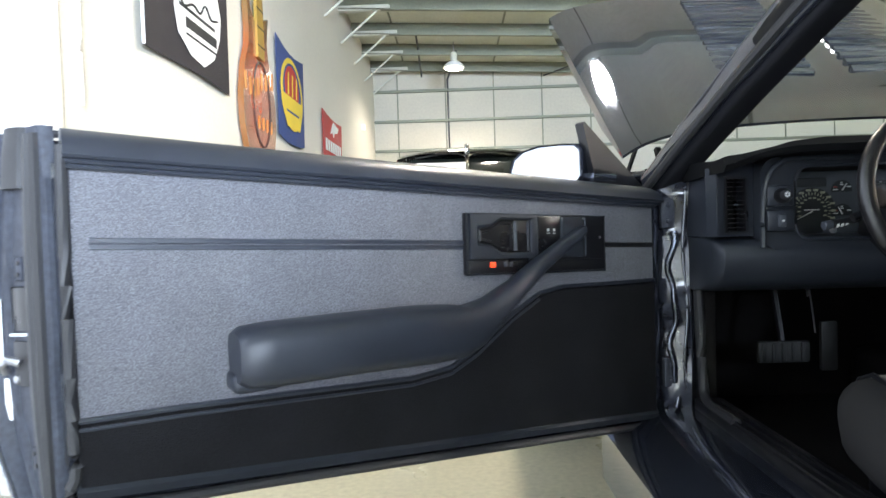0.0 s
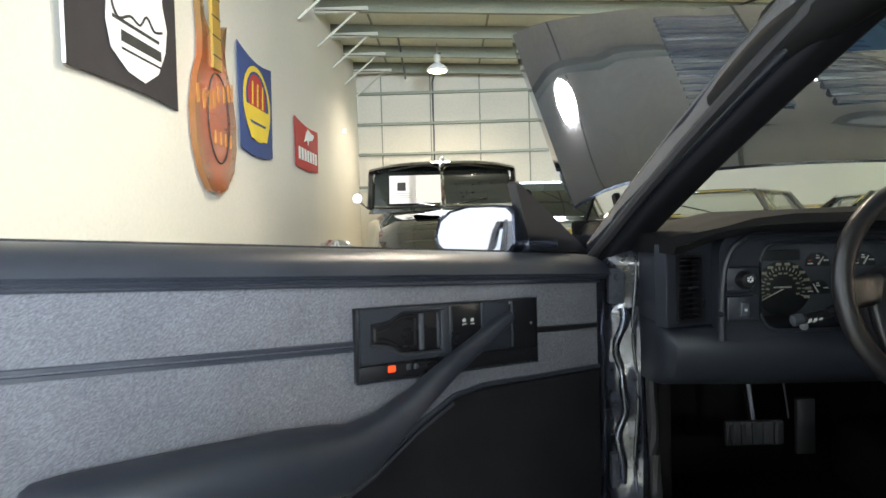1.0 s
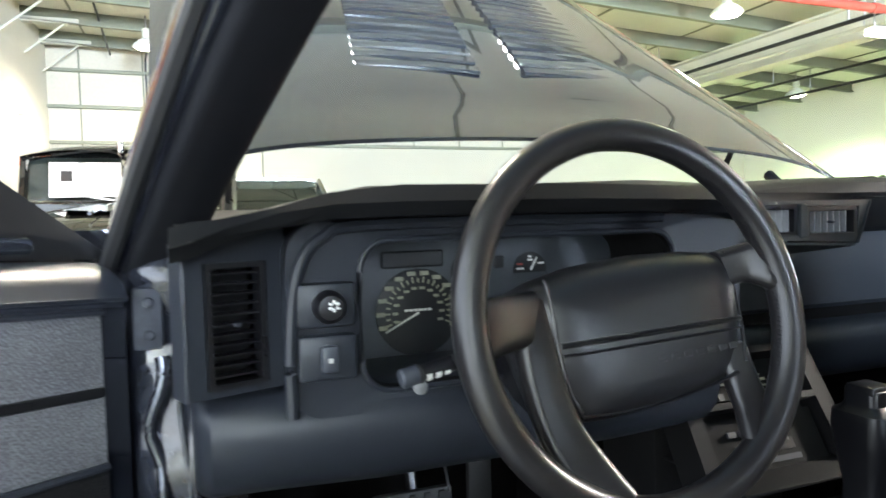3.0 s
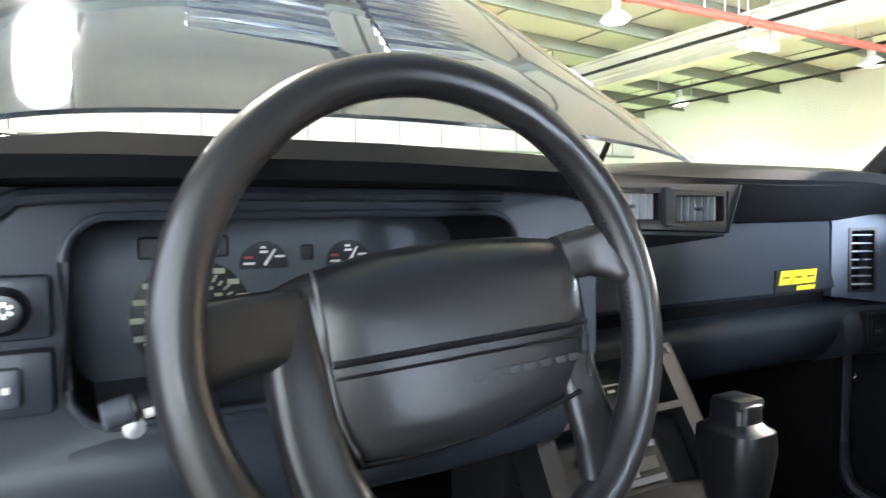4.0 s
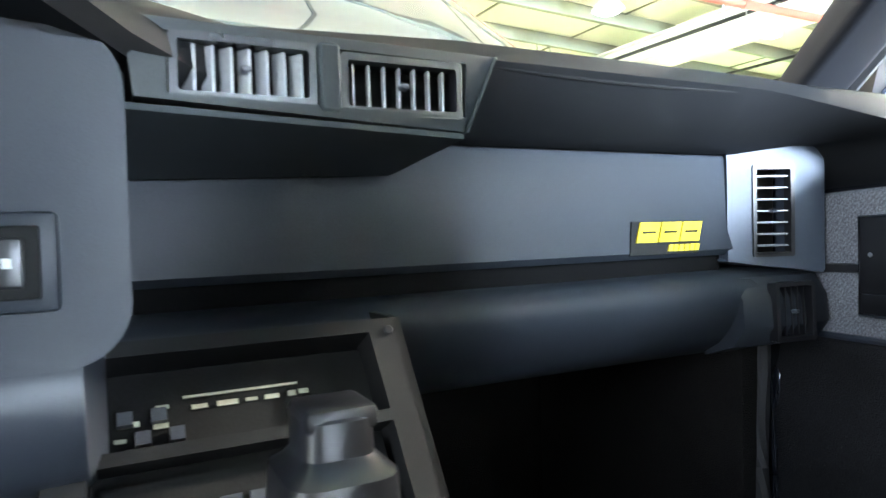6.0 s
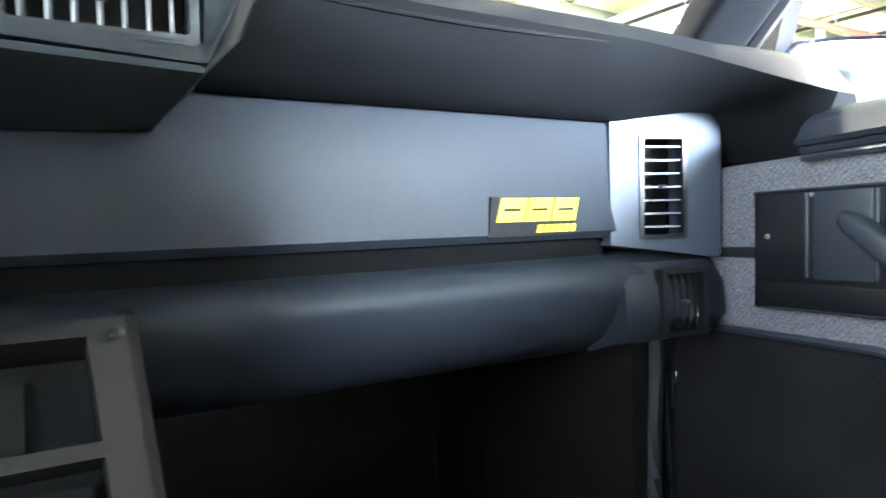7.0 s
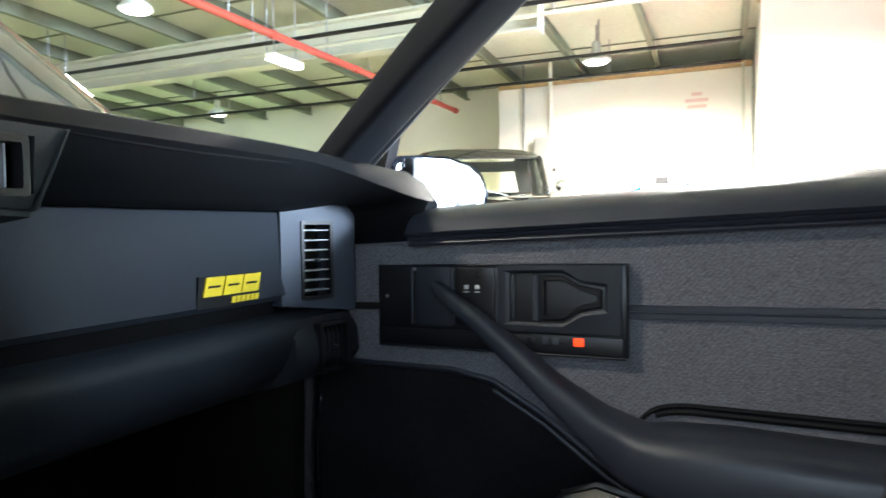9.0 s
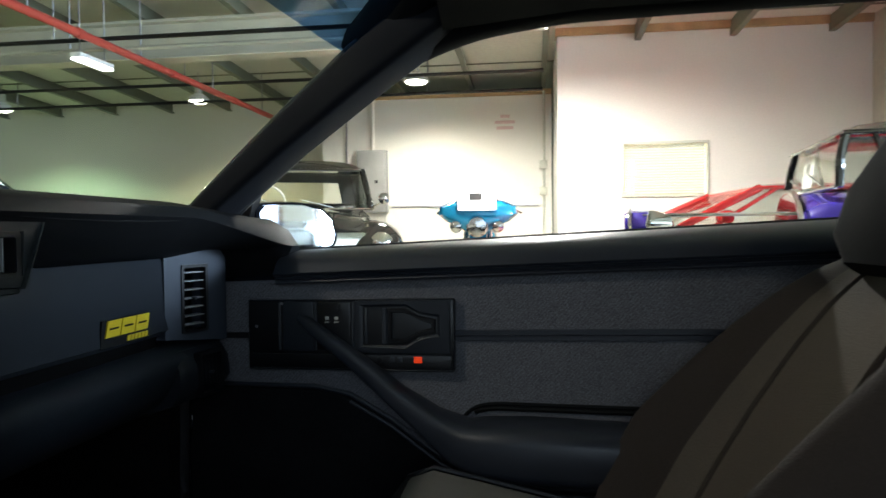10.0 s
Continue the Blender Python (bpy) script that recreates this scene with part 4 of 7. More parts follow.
# maker's badge on the passenger side, drawn as plain shapes
bm = prism(bmesh.new(), [(1.634, 1.474, .755), (1.734, 1.474, .755), (1.738, 1.474, .791), (1.638, 1.474, .791)], (0, -.0025, 0))
badge = part("badge", bm, MATTE, car, "black dashboard badge with yellow blocks")
BY = 1.4715
for i in range(3):
    x = 1.642 + .0315 * i
    lean = lambda u, z: (x + u + .006 * (z - .7685) / .0215, BY, z)
    part("yellow_block", prism(bmesh.new(), [lean(0, .7685), lean(.0290, .7685), lean(.0290, .7900), lean(0, .7900)], (0, -.002, 0)), YELLOW, badge)
    part("dark_slit", prism(bmesh.new(), [lean(.005, .7780), lean(.024, .7780), lean(.024, .7806), lean(.005, .7806)], (0, -.0024, 0)), MATTE, badge)
for i in range(6):
    x = 1.688 + .0080 * i
    part("yellow_bar", prism(bmesh.new(), [(x, BY, .7580), (x + .0062, BY, .7580), (x + .0080, BY, .7652), (x + .0018, BY, .7652)], (0, -.0014, 0)), YELLOW, badge)

# driver's instrument housing
bm = bmesh.new()
FY = 1.338
outer = [Vector((.8915 + a, FY, .8115 + b)) for a, b in rounded(.527, .183, .034, 8)]
inner = [Vector((.8795 + a, FY + .006, .8115 + b)) for a, b in rounded(.365, .145, .030, 8)]
ring_frame(bm, outer, inner, (0, .010, 0))
ring_frame(bm, [p + Vector((0, .010, 0)) for p in outer], [p + Vector(((p.x - .88) * .06, .012, (p.z - .80) * .08)) for p in inner], (0, .045, 0))
part("cluster_surround", bm, BLUEP, car, "blue-grey plastic instrument surround")
part("surround_lip", tube(bmesh.new(), [(p.x, FY + .002, p.z) for p in inner], .0032, 8, closed=True), BLUEP, car, "rounded instrument bezel edge")
bm = bmesh.new()
ring_frame(bm, [Vector((p.x, FY + .009, p.z)) for p in inner], [Vector((.88 + (p.x - .88) * .985, FY + .009, .80 + (p.z - .80) * .965)) for p in inner], (0, .120, 0))
part("cluster_tunnel", bm, MATTE, car, "black tunnel round the instruments")
part("surround_ridge", tube(bmesh.new(), curve_pts([(1.04, FY - .003, .899), (.72, FY - .003, .899), (.662, FY - .004, .888), (.638, FY - .004, .855), (.630, FY - .004, .79), (.630, FY - .004, .725)], 40), .006, 8), BLUEP, car, "rounded outer bezel ridge")
IY = 1.460                                             # the plate lies deep in its tunnel
face = part("instrument_face", boxm((.690, IY, .730), (1.085, IY + .015, .888), .003), DIALBLUE, car, "blue-grey instrument face with white scales")


def dial(cx, cz, r, n, a0, a1, needle):
    """A large round scale: dark disc, ticks inside, number bars outside, needle."""
    bm = lathe(bmesh.new(), [(.001, 0), (r, 0), (r, .002), (r - .002, .003), (.001, .002)], Matrix.Translation((cx, IY + .0005, cz)) @ Matrix.Rotation(radians(90), 4, "X"), 40)
    part("dial", bm, DIALD, face)
    bm = bmesh.new()
    for k in range(n):
        a = radians(a0 + (a1 - a0) * k / (n - 1))
        big = k % 2 == 0
        box(bm, (-r * .18, -.0004, -r * .020), (-r * (.04 if big else .08), .0004, r * .020), 0, 1, Matrix.Translation((cx, IY - .0035, cz)) @ Matrix.Rotation(-a, 4, "Y") @ Matrix.Translation((r * .86, 0, 0)))
        if big:
            for q, w, h in ((.90, .10, .048), (.56, .065, .030)):
                box(bm, (-r * w, -.0004, -r * h), (r * w, .0004, r * h), 0, 1, Matrix.Translation((cx + r * q * math.cos(a), IY - .0035, cz + r * q * math.sin(a))))
    tagged(part("scale", bm, PRINT, face), kind="stuff")
    q = radians(needle)
    part("needle", tube(bmesh.new(), [(cx, IY - .005, cz), (cx + r * .90 * math.cos(q), IY - .005, cz + r * .90 * math.sin(q))], [.0013, .0008], 6), WHITE, face)


def small_dial(cx, cz, r, needle):
    """A half-round gauge window with three bars and a broad needle."""
    arc = [(cx + r * math.cos(radians(a)), cz + r * math.sin(radians(a))) for a in range(-8, 189, 14)]
    g = part("dial", prism(bmesh.new(), [(x, IY - .0002, z) for x, z in arc], (0, -.0022, 0)), DIALD, face)
    for a, q, w, mt in ((152, .72, .17, REDMARK), (172, .62, .22, WHITE), (92, .74, .10, WHITE), (90, .55, .16, WHITE), (28, .74, .20, WHITE)):
        x, z = cx + r * q * math.cos(radians(a)), cz + r * q * math.sin(radians(a))
        part("marking", boxm((x - r * w, IY - .0036, z - r * .05), (x + r * w, IY - .0022, z + r * .05), 0), mt, g)
    q = radians(needle)
    part("needle", tube(bmesh.new(), [(cx, IY - .004, cz), (cx + r * .8 * math.cos(q), IY - .004, cz + r * .8 * math.sin(q))], [.0016, .0010], 6), WHITE, g)


dial(.793, .795, .051, 23, 200, -20, 207)
dial(1.003, .793, .045, 17, 200, -20, 203)
for x, z, q in ((.857, .838, 55), (.940, .837, 60), (.857, .787, 120), (.940, .787, 50)):
    small_dial(x, z, .0225, q)
part("warning_lamp", boxm((.892, IY - .002, .841), (.905, IY + .001, .856), .0015, 1), DIALD, face)
for k in range(6):
    part("odometer_mark", boxm((.776 + .0056 * k, IY - .004, .7965), (.7805 + .0056 * k, IY - .0026, .7990), 0), WHITE, face)
part("indicator_strip", boxm((.750, IY - .002, .847), (.826, IY + .001, .867), .002, 1), DIALD, face)
# switch plates beside the instruments
for z0, z1 in ((.806, .847), (.757, .799)):
    part("switch_plate", boxm((.636, 1.328, z0), (.690, 1.344, z1), .004), BLUEP, car)
kn = part("light_knob", lathe(bmesh.new(), [(.001, 0), (.015, 0), (.015, .012), (.011, .020), (.001, .021)], Matrix.Translation((.664, 1.330, .826)) @ Matrix.Rotation(radians(90), 4, "X"), 20), BLACKP, car, "round black light knob")
bm = bmesh.new()
for k in range(6):
    box(bm, (-.0011, -.0006, .0022), (.0011, .0006, .0052), 0, 1, Matrix.Translation((.666, 1.3085, .828)) @ Matrix.Rotation(radians(60 * k), 4, "Y"))
part("marking", bm, WHITE, kn)
rk = part("rocker_switch", boxm((.656, 1.322, .765), (.672, 1.332, .790), .003), GREYPLASTIC, car, "small grey rocker switch")
part("marking", boxm((.662, 1.320, .775), (.666, 1.3225, .779), 0), GREYPRINT, rk)

sw = part("switch_plate", boxm((1.078, 1.330, .752), (1.122, 1.341, .803), .003), PLASTIC, car, "charcoal release switch plate")
part("switch_well", boxm((1.086, 1.3275, .759), (1.114, 1.3315, .796), .001, 1), MATTE, sw)
part("rocker", boxm((1.093, 1.3245, .765), (1.107, 1.3285, .790), .002), BLACKP, sw)
part("marking", boxm((1.098, 1.3238, .775), (1.102, 1.3248, .780), 0), GREYPRINT, sw)

# left end of the dashboard with its outlet
bm = bmesh.new()
LP, RP = Vector((.540, 1.338, 0)), Vector((.632, 1.372, 0))
lr = (RP - LP).normalized()
ln = lr.cross(Vector((0, 0, 1)))
al = lambda t, z, d=0.0: LP.lerp(RP, t) + Vector((0, 0, z)) + ln * d
ring_frame(bm, [al(0, .748), al(1, .748), al(1, .905), al(0, .886)], [al(.20, .755), al(.80, .755), al(.80, .868), al(.20, .868)], -ln * .03)
prism(bm, [al(0, .748), al(0, .886), al(0, .886) + Vector((.004, .20, 0)), al(0, .748) + Vector((.004, .20, 0))], (.003, 0, 0))
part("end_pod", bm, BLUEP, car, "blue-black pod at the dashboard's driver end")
air_vent("side_vent", al(.5, .8115), lr, (0, 0, 1), .056, .114, 11, False, "black louvred side air vent", 0, BLACKP)
bm = bmesh.new()
loft(bm, [[Vector((x, y + dy, z)) for y, z in ((1.50, .746), (1.392, .7455), (1.374, .743), (1.359, .7365), (1.349, .726), (1.344, .711), (1.344, .694), (1.350, .674), (1.365, .654), (1.390, .640), (1.42, .632), (1.50, .628))] for x, dy in ((.544, .035), (.549, .016), (.560, .004), (.62, 0), (.72, -.012), (1.0, -.012), (1.13, 0), (1.14, .03))])
part("knee_panel", bm, BLUEP, car, "rounded blue-black knee panel")

# steering column and wheel
bm = lathe(bmesh.new(), [(.001, 0), (.045, 0), (.052, .03), (.060, .17), (.001, .17)], look((.90, 1.215, .80), (.90, 1.45, .705)) @ Matrix.Rotation(math.pi, 4, "X"), 20)
part("steering_column", bm, BLACKP, car, "black steering column shroud")
bm = tube(bmesh.new(), curve_pts([(.86, 1.27, .79), (.80, 1.262, .792), (.762, 1.262, .778)], 10), [.006] * 8 + [.008] * 3, 8)
stalk = part("stalk", bm, BLACKP, car, "black indicator stalk")
# its thick end turned to the driver, with pale switch markings
TA, TB = Vector((.715, 1.275, .7645)), Vector((.780, 1.280, .776))
tm = Matrix.Translation(TA) @ (TB - TA).to_track_quat("Z", "Y").to_matrix().to_4x4()
part("grip", lathe(bmesh.new(), [(.0005, .016), (.0092, .016), (.0095, .018), (.0074, .020), (.0074, .060), (.006, .072), (.0005, .072)], tm, 20), BLACKP, stalk, "black stalk grip")
part("end_cap", lathe(bmesh.new(), [(.0005, 0), (.0072, 0), (.0088, .0015), (.0088, .0155), (.0005, .0156)], tm, 20), GREYPLASTIC, stalk, "grey round stalk end")
for k in range(5):
    q = radians(200 + 9 * k)
    part("marking", boxm((-.0006, -.002, 0), (.0006, .002, .005), 0, 1, tm @ Matrix.Rotation(q, 4, "Z") @ Matrix.Translation((.0079, 0, .022 + .009 * (k % 3)))), WHITE, stalk)
part("wiper_ring", lathe(bmesh.new(), [(.0005, 0), (.006, 0), (.0065, .004), (.0005, .005)], Matrix.Translation((.732, 1.275, .756)) @ Matrix.Rotation(radians(80), 4, "X"), 14), METAL, stalk)
WN = Vector((0, -.978, .208)).normalized()
WC = Vector((.909, 1.197, .8163))
WR, WU = Vector((1, 0, 0)), WN.cross(Vector((1, 0, 0))).normalized()
if WU.z < 0:
    WU = -WU
roll = radians(5)
WR, WU = WR * math.cos(roll) + WU * math.sin(roll), WU * math.cos(roll) - WR * math.sin(roll)
wp = lambda a, b, d=0.0: WC + WR * a + WU * b + WN * d
bm = tube(bmesh.new(), [wp(.1605 * math.cos(q), .1605 * math.sin(q)) for q in (2 * math.pi * k / 72 for k in range(72))], .0145, 14, 1.0, WN, closed=True)
wheel = part("steering_wheel", bm, WHEELL, car, "worn black leather-wrapped four-spoke steering wheel")
bm = bmesh.new()
for k in range(64):
    q = radians(-28 + 100 * k / 63)
    c = wp(.1475 * math.cos(q), .1475 * math.sin(q), .005)
    d = wp(.1465 * math.cos(q + .012), .1465 * math.sin(q + .012), .001)
    tube(bm, [c, d], .0009, 4)
part("stitching", bm, BLACKP, wheel)


def pad_ring(scale, d):
    """Outline of the hub pad, shrunk about its middle, at height d over the rim's plane."""
    o = [(-.104, .028), (-.098, .038), (-.075, .046), (-.03, .054), (.03, .056), (.09, .052), (.126, .046), (.139, .036), (.141, .015), (.136, -.02), (.126, -.052), (.116, -.068), (.098, -.078), (.04, -.086), (-.03, -.086), (-.072, -.082), (-.088, -.070), (-.098, -.03), (-.104, .0)]
    return [wp(.018 + (a - .018) * scale, -.015 + (b + .015) * scale, d) for a, b in o]


levels = [(.97, -.080), (1.0, -.066), (1.0, -.055), (.988, -.044), (.960, -.0345), (.920, -.0270), (.87, -.0212), (.79, -.0160), (.70, -.0122), (.55, -.0095), (.2, -.0082)]
part("hub_pad", loft(bmesh.new(), [pad_ring(s, d) for s, d in levels]), HUBL, wheel, "shiny padded black airbag hub")


def on_pad(a, b):
    """Height of the pad's face over the rim's plane."""
    k = max(abs((a - .018) / .121), abs((b + .015) / .071))
    return float(np.interp(k, [.2, .55, .70, .79, .87, .92, .960, .988, 1.0], [-.0082, -.0095, -.0122, -.0160, -.0212, -.0270, -.0345, -.044, -.055]))


for o, r in ((0, .0026), (-.0085, .0013)):
    line = [(a, -.017 + o - .004 * (a - .02) / .1) for a in [-.075 + .198 * k / 18 for k in range(19)]]
    part("seam", tube(bmesh.new(), [wp(a, b, on_pad(a, b) - .0002) for a, b in line], r, 6), BLACKP, wheel)
for line, mt in ((((-.078, .044), (-.077, .01), (-.078, -.018), (-.076, -.05), (-.068, -.074)), WHEELL), (((-.068, -.074), (-.02, -.079), (.05, -.077), (.10, -.068)), BLACKP), (((.118, .044), (.128, .02), (.122, -.03), (.112, -.06)), WHEELL)):
    pts = curve_pts([(a, b, 0) for a, b in line], 30)
    part("seam", tube(bmesh.new(), [wp(v.x, v.y, on_pad(v.x, v.y) + .0004) for v in pts], .0016, 6), mt, wheel)
for k in range(7):
    part("embossed_bar", boxm((-.0045, -.0028, -.0006), (.0045, .0028, .0005), .0004, 1, Matrix.Translation(wp(.018 + .0135 * k, -.040 - .0005 * k, on_pad(.018 + .0135 * k, -.040) - .0002)) @ Matrix((WR, WU, WN)).transposed().to_4x4()), HUBL, wheel)
# four limbs from the hub to the rim: (a, b, height, width)
for limb in (((-.163, .010, -.001, .050), (-.140, .013, -.008, .046), (-.115, .014, -.018, .046), (-.092, .012, -.026, .050)),
             ((-.098, .030, -.026, .030), (-.100, -.010, -.022, .036), (-.099, -.050, -.020, .038), (-.092, -.090, -.016, .040), (-.078, -.130, -.006, .046), (-.070, -.150, -.001, .050)),
             ((.166, .022, .0, .052), (.152, .028, -.006, .044), (.138, .030, -.018, .036), (.120, .028, -.028, .036)),
             ((.112, -.045, -.028, .034), (.112, -.080, -.022, .034), (.110, -.105, -.013, .038), (.104, -.132, -.002, .046))):
    ctrl = curve_pts([(a * .965, b * .965, d) for a, b, d, w in limb], 18)
    rings = []
    for k, p in enumerate(ctrl):
        u = k / (len(ctrl) - 1) * (len(limb) - 1)
        w = float(np.interp(u, range(len(limb)), [q[3] for q in limb]))
        t = ctrl[min(k + 1, len(ctrl) - 1)] - ctrl[max(k - 1, 0)]
        l = math.hypot(t.x, t.y)
        rings.append([wp(p.x - t.y / l * a, p.y + t.x / l * a, p.z + b) for a, b in rounded(w, .020, .0092, 4)])
    part("spoke", loft(bmesh.new(), rings), WHEELL, wheel)
# centre console, radio and gear lever
bm = bmesh.new()
CT, CB = Vector((0, 1.412, .722)), Vector((0, 1.330, .575))
cd = (CB - CT).normalized()
cn = Vector((0, cd.z, -cd.y))
cn = cn if cn.y < 0 else -cn
cp = lambda x, t, d=0.0: Vector((x, 0, 0)) + CT.lerp(CB, t) + cn * d
ring_frame(bm, [cp(1.105, 0), cp(1.105, 1), cp(1.350, 1), cp(1.342, 0)], [cp(1.128, .06), cp(1.128, 1), cp(1.326, 1), cp(1.316, .06)], -cn * .05)
box(bm, (1.11, 1.44, .45), (1.335, 1.56, .71), .004)
prism(bm, [cp(1.342, 0), cp(1.350, 1), Vector((1.350, 1.56, .50)), Vector((1.342, 1.56, .72))], (-.006, 0, 0))
box(bm, (1.125, 1.30, .575), (1.33, 1.44, .58), .002)
part("console_surround", bm, CONSOLE, car, "grey centre console surround")
part("screw", lathe(bmesh.new(), [(.0005, 0), (.004, 0), (.003, .0012), (.0005, .0014)], Matrix.Translation(cp(1.331, .06, .001)) @ cn.to_track_quat("Z", "Y").to_matrix().to_4x4(), 10), BLACKP, car)
bm = prism(bmesh.new(), [cp(1.13, .08, -.030), cp(1.318, .08, -.030), cp(1.325, .98, -.030), cp(1.13, .98, -.030)], -cn * .02)
part("console_recess", bm, MATTE, car)
part("console_shelf", prism(bmesh.new(), [cp(1.128, .41, 0), cp(1.322, .41, 0), cp(1.322, .46, 0), cp(1.128, .46, 0)], -cn * .035), CONSOLE, car)
hv = part("heater_panel", prism(bmesh.new(), [cp(1.135, .15, -.022), cp(1.285, .15, -.022), cp(1.285, .38, -.022), cp(1.135, .38, -.022)], -cn * .01), MATTE, car, "black heater panel with pale markings")
for x, w, t0, t1 in ((1.190, .010, .245, .262), (1.206, .014, .243, .264), (1.225, .008, .246, .260), (1.238, .010, .244, .262), (1.254, .006, .240, .262), (1.262, .007, .238, .258), (1.168, .008, .23, .245), (1.166, .009, .30, .32), (1.146, .012, .28, .30), (1.143, .007, .34, .355)):
    part("marking", prism(bmesh.new(), [cp(x, t0, -.0215), cp(x + w, t0, -.0215), cp(x + w, t1, -.0215), cp(x, t1, -.0215)], cn * .001), PRINT, hv)
part("marking", prism(bmesh.new(), [cp(1.185, .205, -.0215), cp(1.262, .205, -.0215), cp(1.262, .215, -.0215), cp(1.185, .215, -.0215)], cn * .001), PRINT, hv)
part("marking", prism(bmesh.new(), [cp(1.255, .29, -.0215), cp(1.270, .29, -.0215), cp(1.270, .305, -.0215), cp(1.255, .305, -.0215)], cn * .001), PRINT, hv)
for x, t in ((1.145, .25), (1.165, .25), (1.155, .33), (1.175, .33)):
    part("lever", prism(bmesh.new(), [cp(x, t, -.021), cp(x + .009, t, -.021), cp(x + .009, t + .05, -.021), cp(x, t + .05, -.021)], cn * .008), GREYPLASTIC, hv)
rd = part("radio", prism(bmesh.new(), [cp(1.135, .52, -.014), cp(1.315, .52, -.014), cp(1.315, .92, -.014), cp(1.135, .92, -.014)], -cn * .02), MATTE, car, "black car radio with a row of buttons")
for k in range(6):
    part("button", prism(bmesh.new(), [cp(1.165 + .018 * k, .62, -.013), cp(1.178 + .018 * k, .62, -.013), cp(1.178 + .018 * k, .66, -.013), cp(1.165 + .018 * k, .66, -.013)], cn * .003), GREYPLASTIC, rd)
part("display", prism(bmesh.new(), [cp(1.17, .72, -.013), cp(1.265, .72, -.013), cp(1.265, .80, -.013), cp(1.17, .80, -.013)], cn * .001), BLACKP, rd)
part("tape_slot", prism(bmesh.new(), [cp(1.17, .84, -.013), cp(1.27, .84, -.013), cp(1.27, .88, -.013), cp(1.17, .88, -.013)], cn * .001), GREYPLASTIC, rd)
part("tunnel_console", boxm((1.125, .30, .25), (1.33, 1.34, .545), .03, 3), PLASTIC, car, "charcoal tunnel console")
bm = loft(bmesh.new(), [[Vector((1.232 + a * s, 1.236 + b * s, z)) for a, b in rounded(.046, .055, .012, 3)] for z, s in ((.53, .9), (.60, .75), (.635, 1.0), (.665, 1.15), (.682, 1.1), (.686, .85), (.690, .72), (.706, .70), (.709, .6))])
lever = part("gear_lever", bm, BLACKP, car, "black leather gear lever knob")
part("release_button", boxm((1.216, 1.218, .700), (1.250, 1.252, .712), .004), BLACKP, lever)
# pedals and a hanging wire under the dashboard
bm = boxm((.80, 1.735, .405), (.935, 1.75, .462), .006, 2, None)
pedal = part("brake_pedal", bm, PEDALR, car, "worn black rubber brake pedal")
for k in range(5):
    part("rib", boxm((.81 + .025 * k, 1.731, .41), (.82 + .025 * k, 1.737, .457), .001, 1), PEDALR, pedal)
part("pedal_arm", tube(bmesh.new(), [(.87, 1.75, .44), (.87, 1.80, .60), (.87, 1.78, .70)], .009, 6), BLACKP, car)
part("accelerator", boxm((.965, 1.74, .38), (1.01, 1.755, .51), .006), PEDALR, car, "black accelerator pedal")
part("wire", tube(bmesh.new(), curve_pts([(.80, 1.50, .63), (.83, 1.55, .60), (.85, 1.58, .61), (.88, 1.62, .54), (.89, 1.63, .50)], 16), .002, 5), METAL, car, "thin loose wire")

# ---- doors ----
ztop = lambda u: .866 + .064 * u
zlow = lambda u: .820 + .057 * u
zbot = lambda u: .350 + .080 * u


